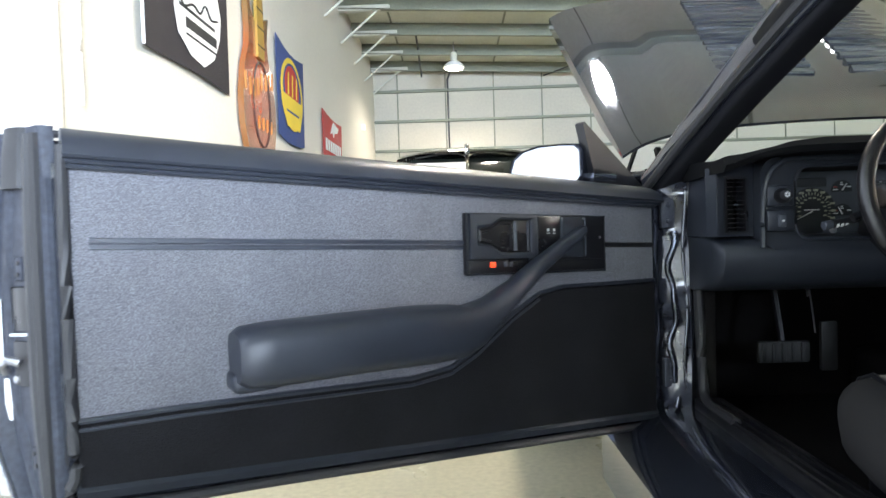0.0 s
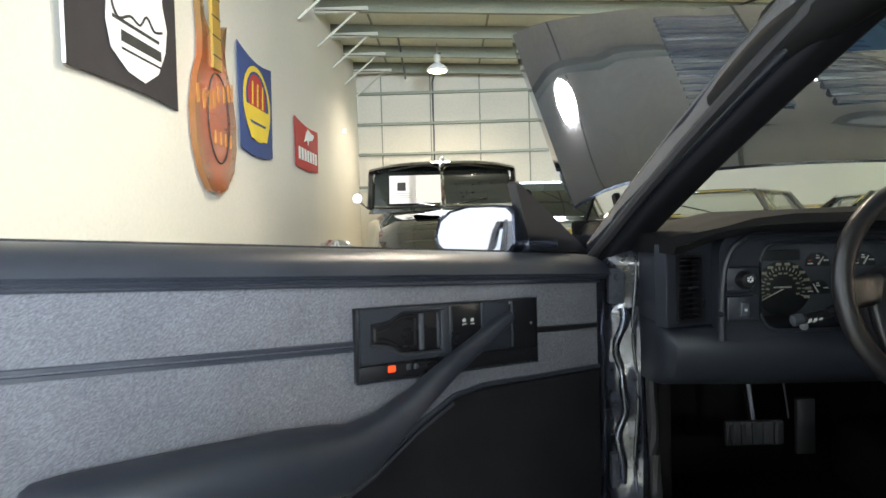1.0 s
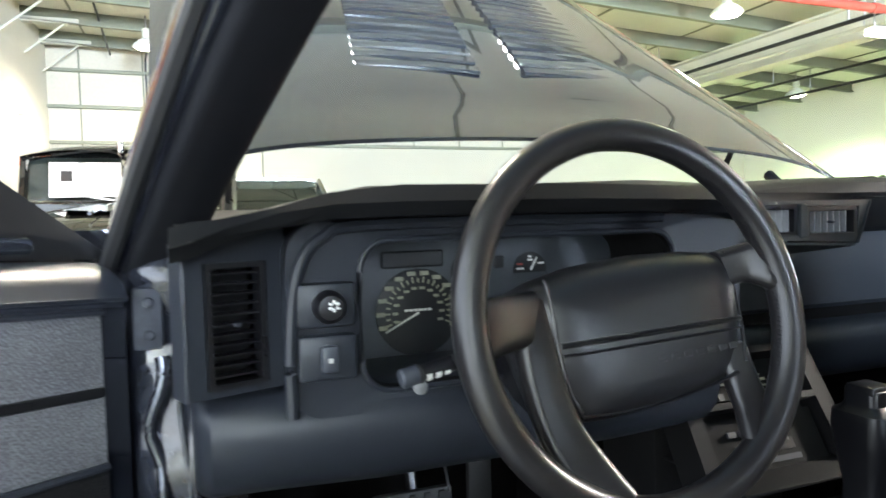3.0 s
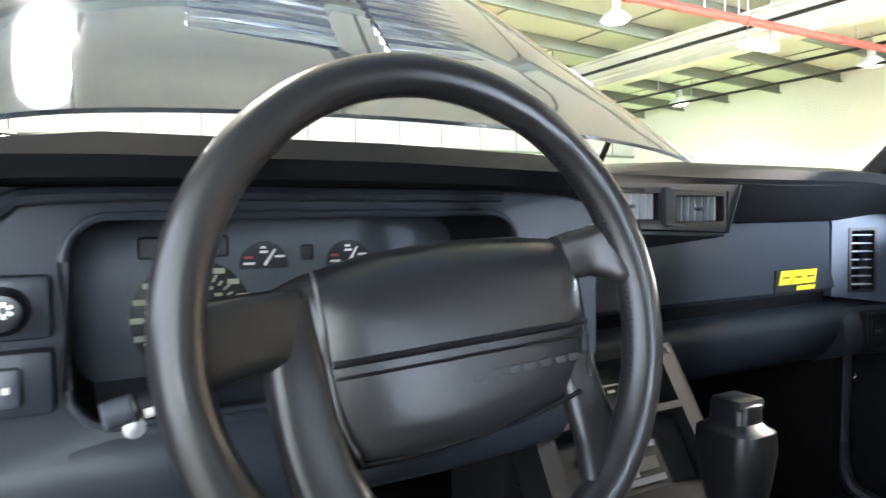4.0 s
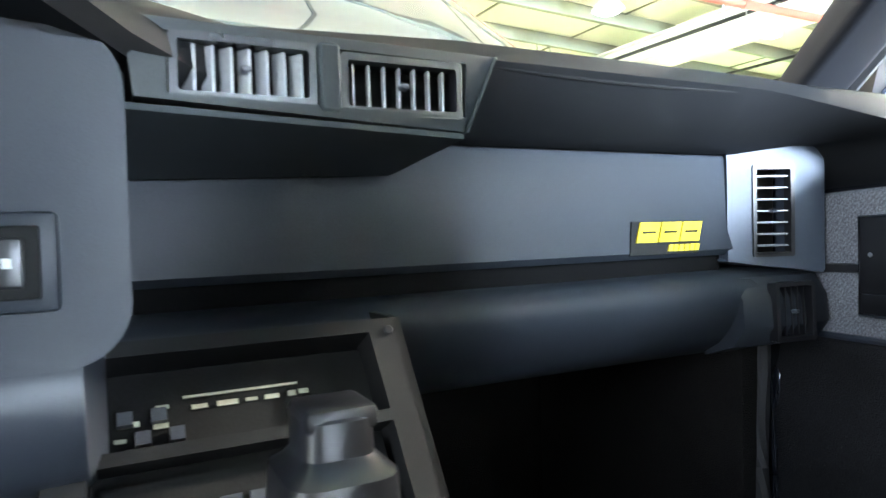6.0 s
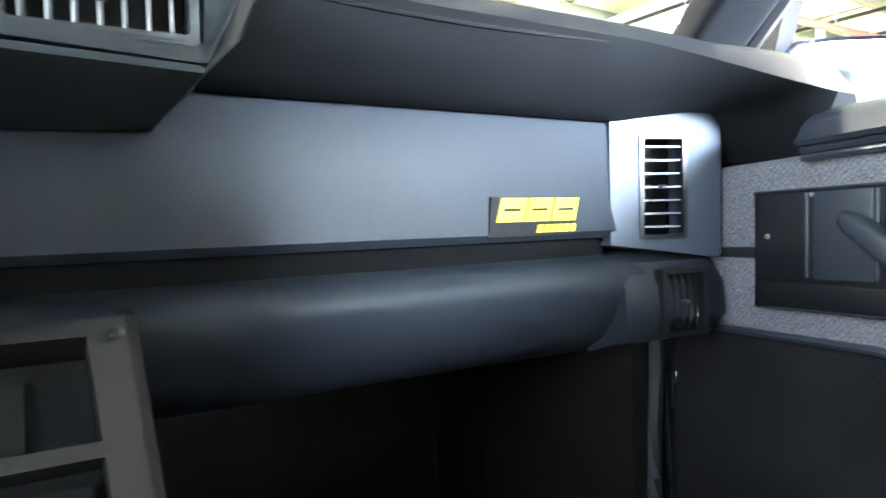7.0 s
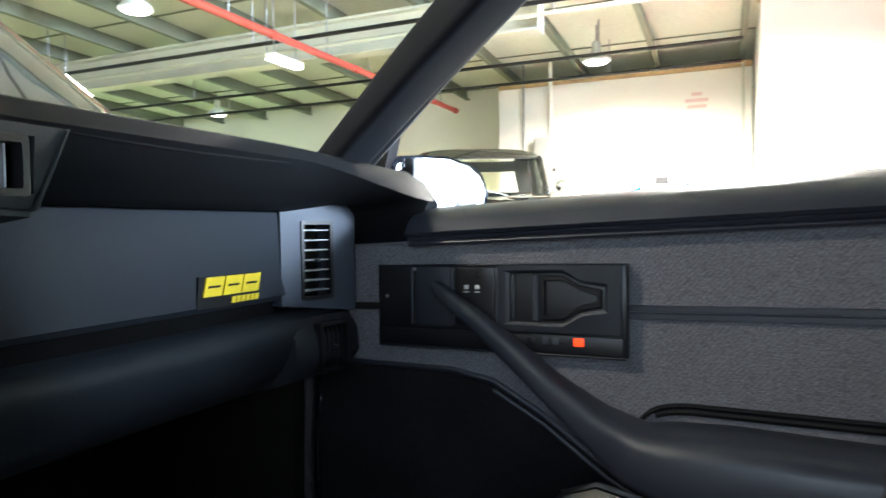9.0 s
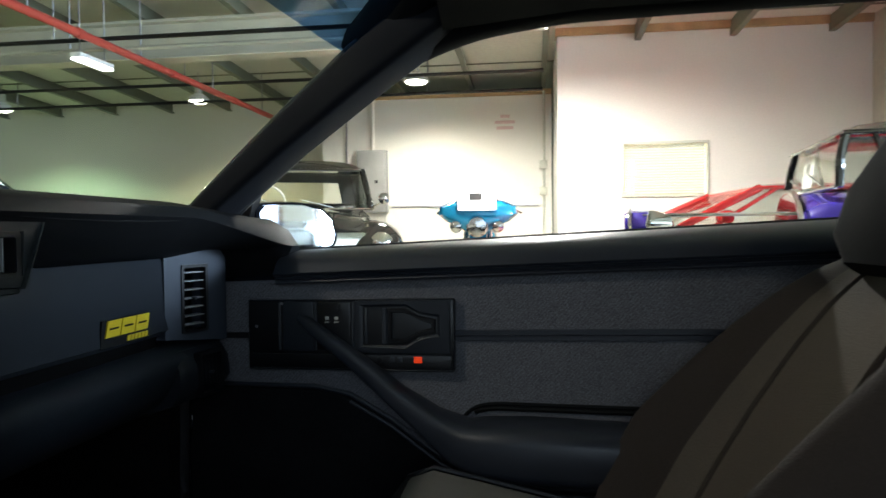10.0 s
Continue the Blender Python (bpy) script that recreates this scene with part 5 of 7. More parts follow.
def car_door(m, label, front=-.02, low=0.0, tip=.0, yaw=(.899, .438)):
    """A long coupe door. Local axes: u to its rear end, n into the cabin, z up."""
    L = 1.128
    us = [-.03 + (1.19 + .03) * k / 10 for k in range(11)]
    sec = lambda u: [Vector((u, n, z)) for n, z in ((-.012, zbot(u) - .03), (-.006, zbot(u) + .1), (-.006, zlow(u)), (-.03, zlow(u) + .01), (-.095, ztop(u) - .012), (-.118, ztop(u) - .02), (-.180, .76), (-.205, .62), (-.200, .50), (-.170, .40), (-.09, zbot(u) - .05))]
    door = part("door", loft(bmesh.new(), [sec(u) for u in us[:-1]] + [sec(1.120), sec(1.145)]), PAINT, car, label, m=m)
    P = lambda name, bm, mt, lb="": part(name, bm, mt, door, lb, m=m)
    bound = [(0, .652), (.14, .654), (.27, .657), (.33, .648), (.40, .612), (.48, .558), (.54, .530), (.62, .522), (.80, .529), (1.0, .536), (L, .538)]
    # cloth panel above the line, carpet below
    def field(lo, hi, n0, n1):
        bm = bmesh.new()
        rings = []
        for k in range(33):
            u = L * k / 32
            z0 = np.interp(u, [a for a, b in bound], [b for a, b in bound])
            za, zb = lo(u, z0), hi(u, z0)
            e = .004
            rings.append([Vector((u, n, z)) for n, z in ((n0, za), (n1 - e, za), (n1, za + e), (n1, zb - e), (n1 - e, zb), (n0, zb))])
        return loft(bm, rings)
    P("cloth_panel", field(lambda u, z0: z0, lambda u, z0: zlow(u), -.01, .004), CLOTH, "grey tweed cloth door panel")
    P("carpet_panel", field(lambda u, z0: zbot(u), lambda u, z0: z0 - .002, -.01, .007), CARPET, "dark carpet lower door panel")
    for off, r, k0 in ((.002, .0042, 0), (-.010, .003, 3)):
        P("piping", tube(bmesh.new(), [(u, .007, z + off) for u, z in bound[k0:]], r, 6), DOORV)
    P("bottom_trim", loft(bmesh.new(), [[Vector((u, n, z)) for n, z in ((-.01, zbot(u) - .012), (.006, zbot(u) - .008), (.010, zbot(u) + .004), (.004, zbot(u) + .016), (-.01, zbot(u) + .016))] for u in (-.005, .3, .7, L + .005)]), PLASTIC, "scuffed grey bottom trim")
    P("edge_seal", tube(bmesh.new(), curve_pts([(L + .004, .004, ztop(L) - .03), (L + .006, .006, .80), (L + .006, .006, .6), (L + .004, .006, .48), (L - .012, .004, zbot(L) - .018), (.8, 0, zbot(.8) - .022), (.3, 0, zbot(.3) - .022), (.0, 0, zbot(0) - .022)], 40), .008, 8), RUBBER, "black rubber door seal")
    # dark stripes across the cloth
    st = lambda u: .731 + .042 * u
    P("stripe", loft(bmesh.new(), [[Vector((u, n, z)) for n, z in ((.002, st(u) - .006), (.0065, st(u) - .004), (.0065, st(u) + .005), (.002, st(u) + .007))] for u in (0, .15)]), BLACKP)
    for d in (-.005, .004):
        P("stripe", loft(bmesh.new(), [[Vector((u, n, z + d)) for n, z in ((.002, st(u) - .0045), (.0075, st(u) - .003), (.0075, st(u) + .003), (.002, st(u) + .0045))] for u in (.505, 1.105)]), DOORV)
    # padded sill with a grooved lower lip
    P("sill_pad", loft(bmesh.new(), [[Vector((u, n, z)) for n, z in ((-.095, zlow(u)), (-.095, ztop(u) - .006), (-.07, ztop(u)), (-.040, ztop(u) - .001), (-.016, ztop(u) - .006), (.003, ztop(u) - .014), (.013, ztop(u) - .022), (.020, ztop(u) - .033), (.024, zlow(u) + .011), (.021, zlow(u) + .007), (.012, zlow(u) + .006), (.010, zlow(u)))] for u in (front, .25, .5, .8, 1.06, L - .02, L + .004)]), DOORV, "dark padded vinyl window sill")
    for d, r in ((.004, .0045), (-.004, .0035)):
        P("sill_piping", tube(bmesh.new(), [(u, .012, zlow(u) + d) for u in (max(0, front), .3, .6, .9, L)], r, 6), DOORV)
    P("window_seal", tube(bmesh.new(), [(u, -.100, ztop(u) - .002) for u in (-.02, .3, .6, .9, L + .01)], .006, 6), RUBBER)
    # switch plate with pull handle
    sh = lambda u, z: z + .034 * (u - .33)
    def slab(u0, u1, z0, z1, n0, n1, b=.003):
        bm = boxm((u0, n0, z0), (u1, n1, z1), b, 2)
        for v in bm.verts:
            v.co.z = sh(v.co.x, v.co.z)
        return bm
    P("switch_plate", slab(.156, .505, .690, .804, .002, .014), BLACKP, "black door switch plate")
    P("lower_strip", slab(.160, .501, .693, .716, .012, .0165, .002), BLACKP)
    P("plate_lip", tube(bmesh.new(), [(a, .0145, sh(a, b)) for a, b in ((.157, .691), (.504, .691), (.504, .803), (.157, .803))], .0016, 6, closed=True), PLASTIC)
    # handle cup: raised surround, deep dark well, arrow-shaped pull lever with a hooked lip
    h = [(.358, .731), (.428, .731), (.450, .744), (.479, .749), (.479, .776), (.450, .781), (.428, .793), (.358, .793)]
    ho = [(.351, .728), (.429, .727), (.452, .741), (.484, .745), (.484, .780), (.452, .784), (.429, .797), (.351, .796)]
    oo = [(.344, .720), (.42, .720), (.46, .720), (.499, .720), (.499, .802), (.46, .802), (.42, .802), (.344, .802)]
    at3 = lambda pts, n: [Vector((a, n, sh(a, b))) for a, b in pts]
    P("handle_frame", loft(bmesh.new(), [at3(oo, .012), at3(oo, .0205), at3(ho, .0215), at3(h, .018), at3(h, .004)], caps=False), BLUEP, "charcoal handle surround")
    P("handle_well", prism(bmesh.new(), at3(h, .0055), (0, -.003, 0)), MATTE)
    lv = lambda u0, u1, z0, z1: [(u0, z0), (.428, z0), (.449, z0 + .012), (u1, z0 + .017), (u1, z1 - .017), (.449, z1 - .012), (.428, z1), (u0, z1)]
    P("pull_lever", loft(bmesh.new(), [at3(lv(.398 + e, .476 - e, .734 + e, .790 - e), n) for n, e in ((.005, 0), (.0165, 0), (.0185, .002), (.0185, .006), (.0125, .008), (.0115, .012))]), BLACKP, "black pull lever")
    P("lever_edge", loft(bmesh.new(), [[Vector((a, n, sh(a, z))) for a, n in ((.389, .006), (.389, .017), (.391, .0195), (.396, .0195), (.398, .017), (.398, .006))] for z in (.734, .790)]), GREYPLASTIC, "worn grey lever lip")
    P("well_wall", slab(.360, .3635, .734, .790, .005, .0165, .001), GREYPLASTIC)
    P("window_switch", slab(.280, .336, .722, .800, .012, .0165, .002), BLACKP, "window switch plate")
    for k, (u, z) in enumerate(((.312, .774), (.296, .774))):
        P("marking", slab(u - .0035, u + .0035, z - .003, z + .003, .0155, .0168, .001), GREYPRINT)
        P("marking", slab(u - .004, u + .004, z - .007, z - .0055, .0155, .0168, 0), GREYPRINT)
    for u in (.213, .276, .340):
        P("rib", slab(u - .0016, u + .0016, .722, .800, .012, .0178, .001), GREYPLASTIC)
    P("front_plate", slab(.218, .272, .720, .801, .012, .0160, .002), BLUEP)
    P("lock_light", slab(.441, .4535, .7035, .7135, .014, .0178, .001), ORANGE, "glowing red-orange lock marker")
    for u in (.405, .418, .385):
        P("lock_slide", slab(u - .004, u + .004, .704, .713, .014, .0175, .001), GREYPLASTIC if u > .4 else BLACKP)
    for u, z in ((.17, .76), (.350, .727), (.350, .793), (.492, .727), (.492, .793), (.217, .798)):
        P("screw", lathe(bmesh.new(), [(.0005, .0), (.0028, .0), (.0022, .0012), (.0005, .0014)], Matrix.Translation((u, .0155 if u > .2 else .014, sh(u, z))) @ Matrix.Rotation(radians(-90), 4, "X"), 8), METAL)
    # armrest running up into a pull strap
    path = [(.930, .606, .036, .044), (.918, .606, .043, .056), (.88, .606, .046, .062), (.75, .607, .047, .064), (.62, .606, .048, .064), (.555, .605, .045, .061), (.52, .611, .036, .050), (.475, .634, .0245, .036), (.42, .668, .0175, .027), (.36, .708 - tip * .1, .0145, .0205), (.30 - tip * .5, .745, .0120, .017), (.262 - tip, .768, .0102, .014), (.250 - tip, .774, .0068, .009)]
    rings = []
    path = [(u, z - low * min(1, max(0, (u - .34) / .18)), hh * (1 - 9 * low), dd) for u, z, hh, dd in path]
    for i, (u, z, hh, dd) in enumerate(path):
        a, b = path[max(0, i - 1)], path[min(len(path) - 1, i + 1)]
        t = Vector((b[0] - a[0], 0, b[1] - a[1])).normalized()
        if u > .56:
            t = Vector((-1, 0, 0))
        side = Vector((-t.z, 0, t.x))
        side = side if side.z > 0 else -side
        nc = np.interp(u, [.248 - tip, .30 - tip * .5, .42, .50, .60, .93], [.022, .034, .046, .046, .046, .044])
        rings.append([Vector((u, nc, z)) + side * hh * (abs(math.cos(q)) ** .6 * math.copysign(1, math.cos(q))) + Vector((0, 1, 0)) * dd * .85 * (abs(math.sin(q)) ** .6 * math.copysign(1, math.sin(q))) for q in (2 * math.pi * k / 20 for k in range(20))])
    P("armrest", loft(bmesh.new(), rings), DOORV, "dark padded armrest with pull strap")
    if low:   # stitched lip of the pocket over the armrest
        lip = curve_pts([(.515, .006, .622), (.535, .006, .640), (.565, .006, .648), (.62, .006, .650), (.85, .006, .656), (1.10, .006, .662)], 30)
        P("pocket_lip", tube(bmesh.new(), lip, .0032, 8), VINYL, "dark vinyl lip over the armrest")
        # matt black bar drawn as the shadow line below the lip
        P("pocket_shadow_gap", tube(bmesh.new(), [(v.x, v.y - .002, v.z - .007) for v in lip[6:]], .0045, 6), MATTE)
    P("armrest_foot", boxm((.86, .0, .552), (.935, .055, .585), .012, 3), DOORV)
    # rear end: slants back to the outer skin; weatherstrip, latch face, channel, painted edge
    reach = lambda z: float(np.interp(z, [.36, .42, .48, .55, .62, .72, .82, .90, .935], [.36, .56, .76, .93, 1.0, 1.0, .92, .80, .70]))
    def end_at(w, z, d=0.0):
        """w: 0 at the trim, 1 at the outer skin; d: out of the slanting face."""
        k = w * reach(z)
        return Vector((1.150 + .100 * k + .874 * d, -.004 - .180 * k + .486 * d, z))
    lay = [(0, -.012), (.02, .0), (.06, .005), (.24, .005), (.28, .0), (.30, -.006), (.34, -.008), (.53, -.008), (.56, -.003), (.60, -.002), (.63, -.012), (.78, -.014), (.82, -.003), (.87, .003), (.95, .002), (1.0, -.006)]
    rings = []
    for k in range(57):
        z = .365 + .570 * k / 56
        crumple = .003 * math.sin(z * 95) * max(0, 1 - abs(z - .81) / .05) + .0015 * math.sin(z * 60)
        rings.append([end_at(w, z, d + crumple * (.29 < w < .6)) for w, d in lay] + [Vector((1.160, -.165 * reach(z), z)), Vector((1.140, -.020, z))])
    P("end_pressing", loft(bmesh.new(), rings), ENDP, "dusty dark pressed steel door end")
    em = lambda w, z, d=0.0: Matrix.Translation(end_at(w, z, d)) @ Matrix(((.486, .874, 0), (-.874, .486, 0), (0, 0, 1))).to_4x4()
    P("end_seal", loft(bmesh.new(), [[end_at(w, z, d) for w, d in ((.05, .002), (.06, .010), (.10, .013), (.14, .009), (.17, .013), (.22, .011), (.25, .002))] for z in (.385, .45, .52, .6, .68, .76, .83, .89, .925)]), RUBBER, "wide black rubber weatherstrip")
    P("outer_edge", tube(bmesh.new(), [end_at(.93, z, .003) for z in [.38 + .53 * k / 24 for k in range(25)]], .0045, 8), PAINT, "glossy painted outer edge")
    P("latch_plate", boxm((-.018, -.002, -.032), (.018, .003, .032), .003, 2, em(.44, .612, -.006)), RUBBER, "greasy black door latch plate")
    P("latch_claw", tube(bmesh.new(), [end_at(.56, .600, .004), end_at(.52, .612, .014), end_at(.42, .622, .016), end_at(.36, .616, .006)], .006, 8), METAL, "worn steel latch claw")
    P("latch_screw", lathe(bmesh.new(), [(.0005, 0), (.006, 0), (.005, .003), (.0005, .003)], em(.50, .590, -.003) @ Matrix.Rotation(radians(-90), 4, "X"), 12), METAL)
    P("access_slot", boxm((-.020, -.002, -.032), (.020, .0015, .032), .004, 2, em(.44, .688, -.007)), BLACKP)
    P("slot_edge", tube(bmesh.new(), [end_at(.33, .654, -.004), end_at(.54, .652, -.003)], .0022, 6), CHROME, "bright worn slot edge")
    for z in (.480, .745):
        P("bolt_plate", boxm((-.009, -.001, -.017), (.009, .002, .017), .003, 2, em(.43, z, -.006)), ENDP)
        for dz in (-.008, .008):
            P("bolt", lathe(bmesh.new(), [(.0005, 0), (.0034, 0), (.0028, .002), (.0005, .002)], em(.43, z + dz, -.004) @ Matrix.Rotation(radians(-90), 4, "X"), 8), BLACKP)
    P("paper_sticker", boxm((-.005, 0, -.05), (.005, .001, .05), 0, 1, em(.76, .650, -.012)), PAPER, "white paper sticker")
    P("paper_sticker", boxm((-.008, 0, -.03), (.008, .001, .03), 0, 1, em(.74, .555, -.012)), PAPER, "white paper sticker")
    P("corner_boot", loft(bmesh.new(), [[end_at(w, z, d) for w, d in ((.28, -.004), (.32, .008), (.44, .012), (.56, .008), (.62, -.004))] for z in (.855, .87, .90, .925, .936)]), RUBBER, "folded rubber corner boot")
    # mirror sail and outside mirror
    P("mirror_sail", loft(bmesh.new(), [[Vector((u, n, z)) for u, z in ((-.050, .866), (.100, .874), (.116, .93), (.136, 1.004), (.131, 1.008), (.122, 1.0))] for n in (-.088, -.062)]), BLACKP, "black triangular mirror sail")
    def turned(a, b, d):
        """A point of the mirror: a towards the cabin, b up, d out of the glass."""
        return Vector((.162 - yaw[1] * a + yaw[0] * d, -.158 + yaw[0] * a + yaw[1] * d, .917 + b - .03 * d))
    shape = [(-.086, -.028), (-.090, -.010), (-.080, .020), (-.056, .038), (-.015, .047), (.040, .047), (.074, .044), (.086, .032), (.087, -.028), (.076, -.042), (-.070, -.042)]
    hs = [[turned(a * s, b * s, d) for a, b in shape] for d, s in ((.001, .97), (.006, 1.04), (-.02, 1.09), (-.06, 1.0), (-.09, .70), (-.102, .3))]
    P("mirror_housing", loft(bmesh.new(), hs), PAINT, "glossy black outside mirror housing")
    P("mirror_glass", prism(bmesh.new(), [turned(a * .95, b * .94, .003) for a, b in shape], turned(0, 0, .004) - turned(0, 0, 0)), MIRROR, "bright mirror glass")
    P("mirror_neck", boxm((.03, -.12, .872), (.11, -.06, .90), .01), PAINT)
    return door


MD = Matrix(((-.842, .54, 0, .456), (-.54, -.842, 0, 1.496), (0, 0, 1, 0), (0, 0, 0, 1)))
car_door(MD, "black coupe door swung wide open", tip=.030)
MP = Matrix(((-.087, -.996, 0, 1.9313), (-.996, .087, 0, 1.549), (-.013, 0, 1, -.005), (0, 0, 0, 1)))
car_door(MP, "black coupe door standing shut", .205, .011, 0, (.866, .50))


# ---- seats ----
def car_seat(cx, y0, label, dz=0.0):
    """A bucket seat; y0: the front of its cushion."""
    rings = []
    for y, w, z1, h in ((y0, .34, .535, .06), (y0 - .02, .41, .562, .12), (y0 - .06, .45, .575, .16), (y0 - .13, .46, .560, .16), (y0 - .25, .46, .535, .15), (y0 - .40, .45, .515, .14), (y0 - .46, .42, .50, .12)):
        rings.append([Vector((cx + a, y, z1 + dz - h / 2 + b - .014 * math.cos(a / w * math.pi) * (b > 0))) for a, b in rounded(w, h, h * .45, 5)])
    seat = part("seat", loft(bmesh.new(), rings), SEATG, car, label)
    for s0 in (-1, 1):
        part("piping", tube(bmesh.new(), [(cx + s0 * .172, y, z + dz) for y, z in ((y0 - .005, .525), (y0 - .025, .557), (y0 - .06, .571), (y0 - .13, .557), (y0 - .25, .532), (y0 - .40, .512))], .004, 6), BLACKP, seat)
    mid = []
    for y, w, z in ((y0 - .008, .26, .525), (y0 - .03, .32, .554), (y0 - .06, .335, .563), (y0 - .13, .335, .549), (y0 - .25, .335, .523), (y0 - .40, .33, .503)):
        mid.append([Vector((cx + a, y, z + dz + b)) for a, b in rounded(w, .016, .007, 3)])
    part("seat_insert", loft(bmesh.new(), mid), CUSHION, seat, "light grey cloth seat insert")
    # backrest leaning to the rear: bolsters stand proud of the middle
    B = Vector((cx, y0 - .40, .405))
    ax, fw = Vector((0, -.50, .866)), Vector((0, .866, .50))
    prof = [(0, .215, .10), (.03, .24, .15), (.10, .252, .178), (.20, .256, .186), (.28, .254, .186), (.36, .246, .180), (.42, .233, .168), (.465, .216, .150), (.50, .192, .126), (.525, .162, .098), (.54, .12, .06)]
    hw = lambda t: float(np.interp(t, [p[0] for p in prof], [p[1] for p in prof]))
    dp = lambda t: float(np.interp(t, [p[0] for p in prof], [p[2] for p in prof]))
    def front(t, s):
        q = min(1, max(0, (abs(s) - .36) / .64))
        return dp(t) / 2 * (1 - abs(s) ** 6) ** .5 + .096 * math.sin(math.pi * q ** 1.25) ** 1.5 * min(1, max(0, (.52 - t) / .34)) ** .9 - .006 * (abs(abs(s) - .34) < .02)
    on = lambda t, s, lift=0.0: B + ax * t + Vector((s * hw(t), 0, 0)) + fw * (front(t, s) + lift)
    S1 = [-1 + k / 20 for k in range(41)]
    T1 = [.54 * k / 44 for k in range(45)]
    back = part("backrest", loft(bmesh.new(), [[on(t, s) for s in S1] + [B + ax * t + Vector((s * hw(t), 0, 0)) - fw * dp(t) / 2 for s in reversed(S1[1:-1])] for t in T1]), SEATC, seat, "grey cloth bucket backrest")
    for s0, s1 in ((-.31, .31), (-.50, -.37), (.37, .50)):
        cols = [s0 + (s1 - s0) * k / 10 for k in range(11)]
        rows = [.03 + .46 * k / 26 for k in range(27)]
        part("cloth_insert", loft(bmesh.new(), [[on(t, s, .0015) for s in cols] + [on(t, s, -.004) for s in reversed(cols)] for t in rows]), SEATL, back, "light cloth stripe")
    for s0 in (-.34, .34):
        part("seam", tube(bmesh.new(), [on(.03 + .46 * k / 26, s0, -.001) for k in range(27)], .0035, 6), MATTE, back)
    rings = []
    for t, w, d in ((.47, .16, .06), (.50, .24, .09), (.55, .26, .11), (.63, .25, .10), (.665, .20, .07), (.675, .12, .04)):
        rings.append([B + ax * t + Vector((a, 0, 0)) + fw * (b + .075) for a, b in rounded(w, d, d * .42, 5)])
    part("headrest", loft(bmesh.new(), rings), HEADC, seat, "black cloth headrest")
    part("seat_base", boxm((cx - .19, y0 - .46, .265), (cx + .19, y0 - .06, .44), .02), BLACKP, seat)


car_seat(1.60, 1.125, "brown-grey cloth passenger bucket seat")
car_seat(.83, 1.10, "brown-grey cloth driver bucket seat", -.035)

# ---- banners (after the hall's helpers) ----
b = base("black_banner", (WEST, 3.1, 1.55), "black cloth banner with a white guitar-shaped print", "banner")
link("cloth", cloth_sheet([(2.94, 2.62), (4.09, 2.62), (4.09, 1.63), (2.94, 1.63)], -.02), BLK, b, m=WM)
flat("white_print", [(3.24, 2.55), (3.30, 2.05), (3.28, 1.92), (3.32, 1.80), (3.48, 1.72), (3.66, 1.70), (3.82, 1.78), (3.92, 1.92), (3.95, 2.05), (3.90, 2.18), (3.92, 2.55)], WHITE, b)
for y0, y1, z, h in ((3.34, 3.84, 1.945, .018), (3.42, 3.86, 1.855, .055), (3.42, 3.86, 1.815, .012)):
    flat("dark_bar", [(y0, z), (y1, z + .0), (y1, z + h), (y0, z + h)], INK, b, .0186)
link("script_stroke", tube(bmesh.new(), curve_pts([(X0 + .0190, 3.50, 2.10), (X0 + .0190, 3.38, 2.13), (X0 + .0190, 3.34, 2.02), (X0 + .0190, 3.40, 1.96), (X0 + .0190, 3.52, 2.0), (X0 + .0190, 3.62, 1.985), (X0 + .0190, 3.70, 2.05), (X0 + .0190, 3.78, 2.0), (X0 + .0190, 3.88, 2.02)], 40), .007, 5), INK, b, m=WM)
link("script_stroke", tube(bmesh.new(), curve_pts([(X0 + .0190, 3.52, 2.28), (X0 + .0190, 3.60, 2.42), (X0 + .0190, 3.66, 2.28), (X0 + .0190, 3.76, 2.44)], 20), .008, 5), INK, b, m=WM)
tagged(link("banner_pole", tube(bmesh.new(), [(X0 + .02, 2.930, 1.63), (X0 + .02, 2.930, 2.7)], .007, 8), WHITE, m=WM), "thin white banner pole", "pole")

NECK = mat("amber_neck", (0.36, 0.22, 0.04), 0.4, 0, 0.2, 6, 120, 0.05)
BARS = mat("faded_yellow_print", (0.52, 0.22, 0.05), 0.6, 0, 0.2, 8, 120, 0.0)
g = base("guitar_sign", (WEST, 4.65, 1.2), "wall sign shaped as a sunburst electric guitar", "sign")
body_o = [(4.64, 1.17), (4.80, 1.21), (4.96, 1.34), (5.04, 1.52), (5.05, 1.70), (4.98, 1.90), (4.88, 2.05), (4.86, 2.16), (4.92, 2.36), (4.86, 2.32), (4.80, 2.24), (4.74, 2.22), (4.62, 2.22), (4.50, 2.30), (4.46, 2.44), (4.42, 2.38), (4.44, 2.16), (4.42, 2.04), (4.33, 1.90), (4.27, 1.70), (4.28, 1.50), (4.36, 1.32), (4.48, 1.20)]
link("body", prism(bmesh.new(), [(X0, y, z) for y, z in body_o], (.035, 0, 0)), ORG, g, "glossy red-orange sunburst guitar body", m=WM)
link("neck", prism(bmesh.new(), [(X0 + .03, 4.58, 2.0), (X0 + .03, 4.74, 2.0), (X0 + .03, 4.72, 3.0), (X0 + .03, 4.60, 3.0)], (.02, 0, 0)), NECK, g, "amber fretted neck", m=WM)
for k in range(7):
    flat("fret", [(4.58, 2.08 + .13 * k), (4.74, 2.08 + .13 * k), (4.74, 2.09 + .13 * k), (4.58, 2.09 + .13 * k)], INK, g, .048, .003)
link("ring", tube(bmesh.new(), [(X0 + .037, y, z) for y, z in oval(4.68, 1.68, .20, .30)], .006, 5, closed=True), INK, g, m=WM)
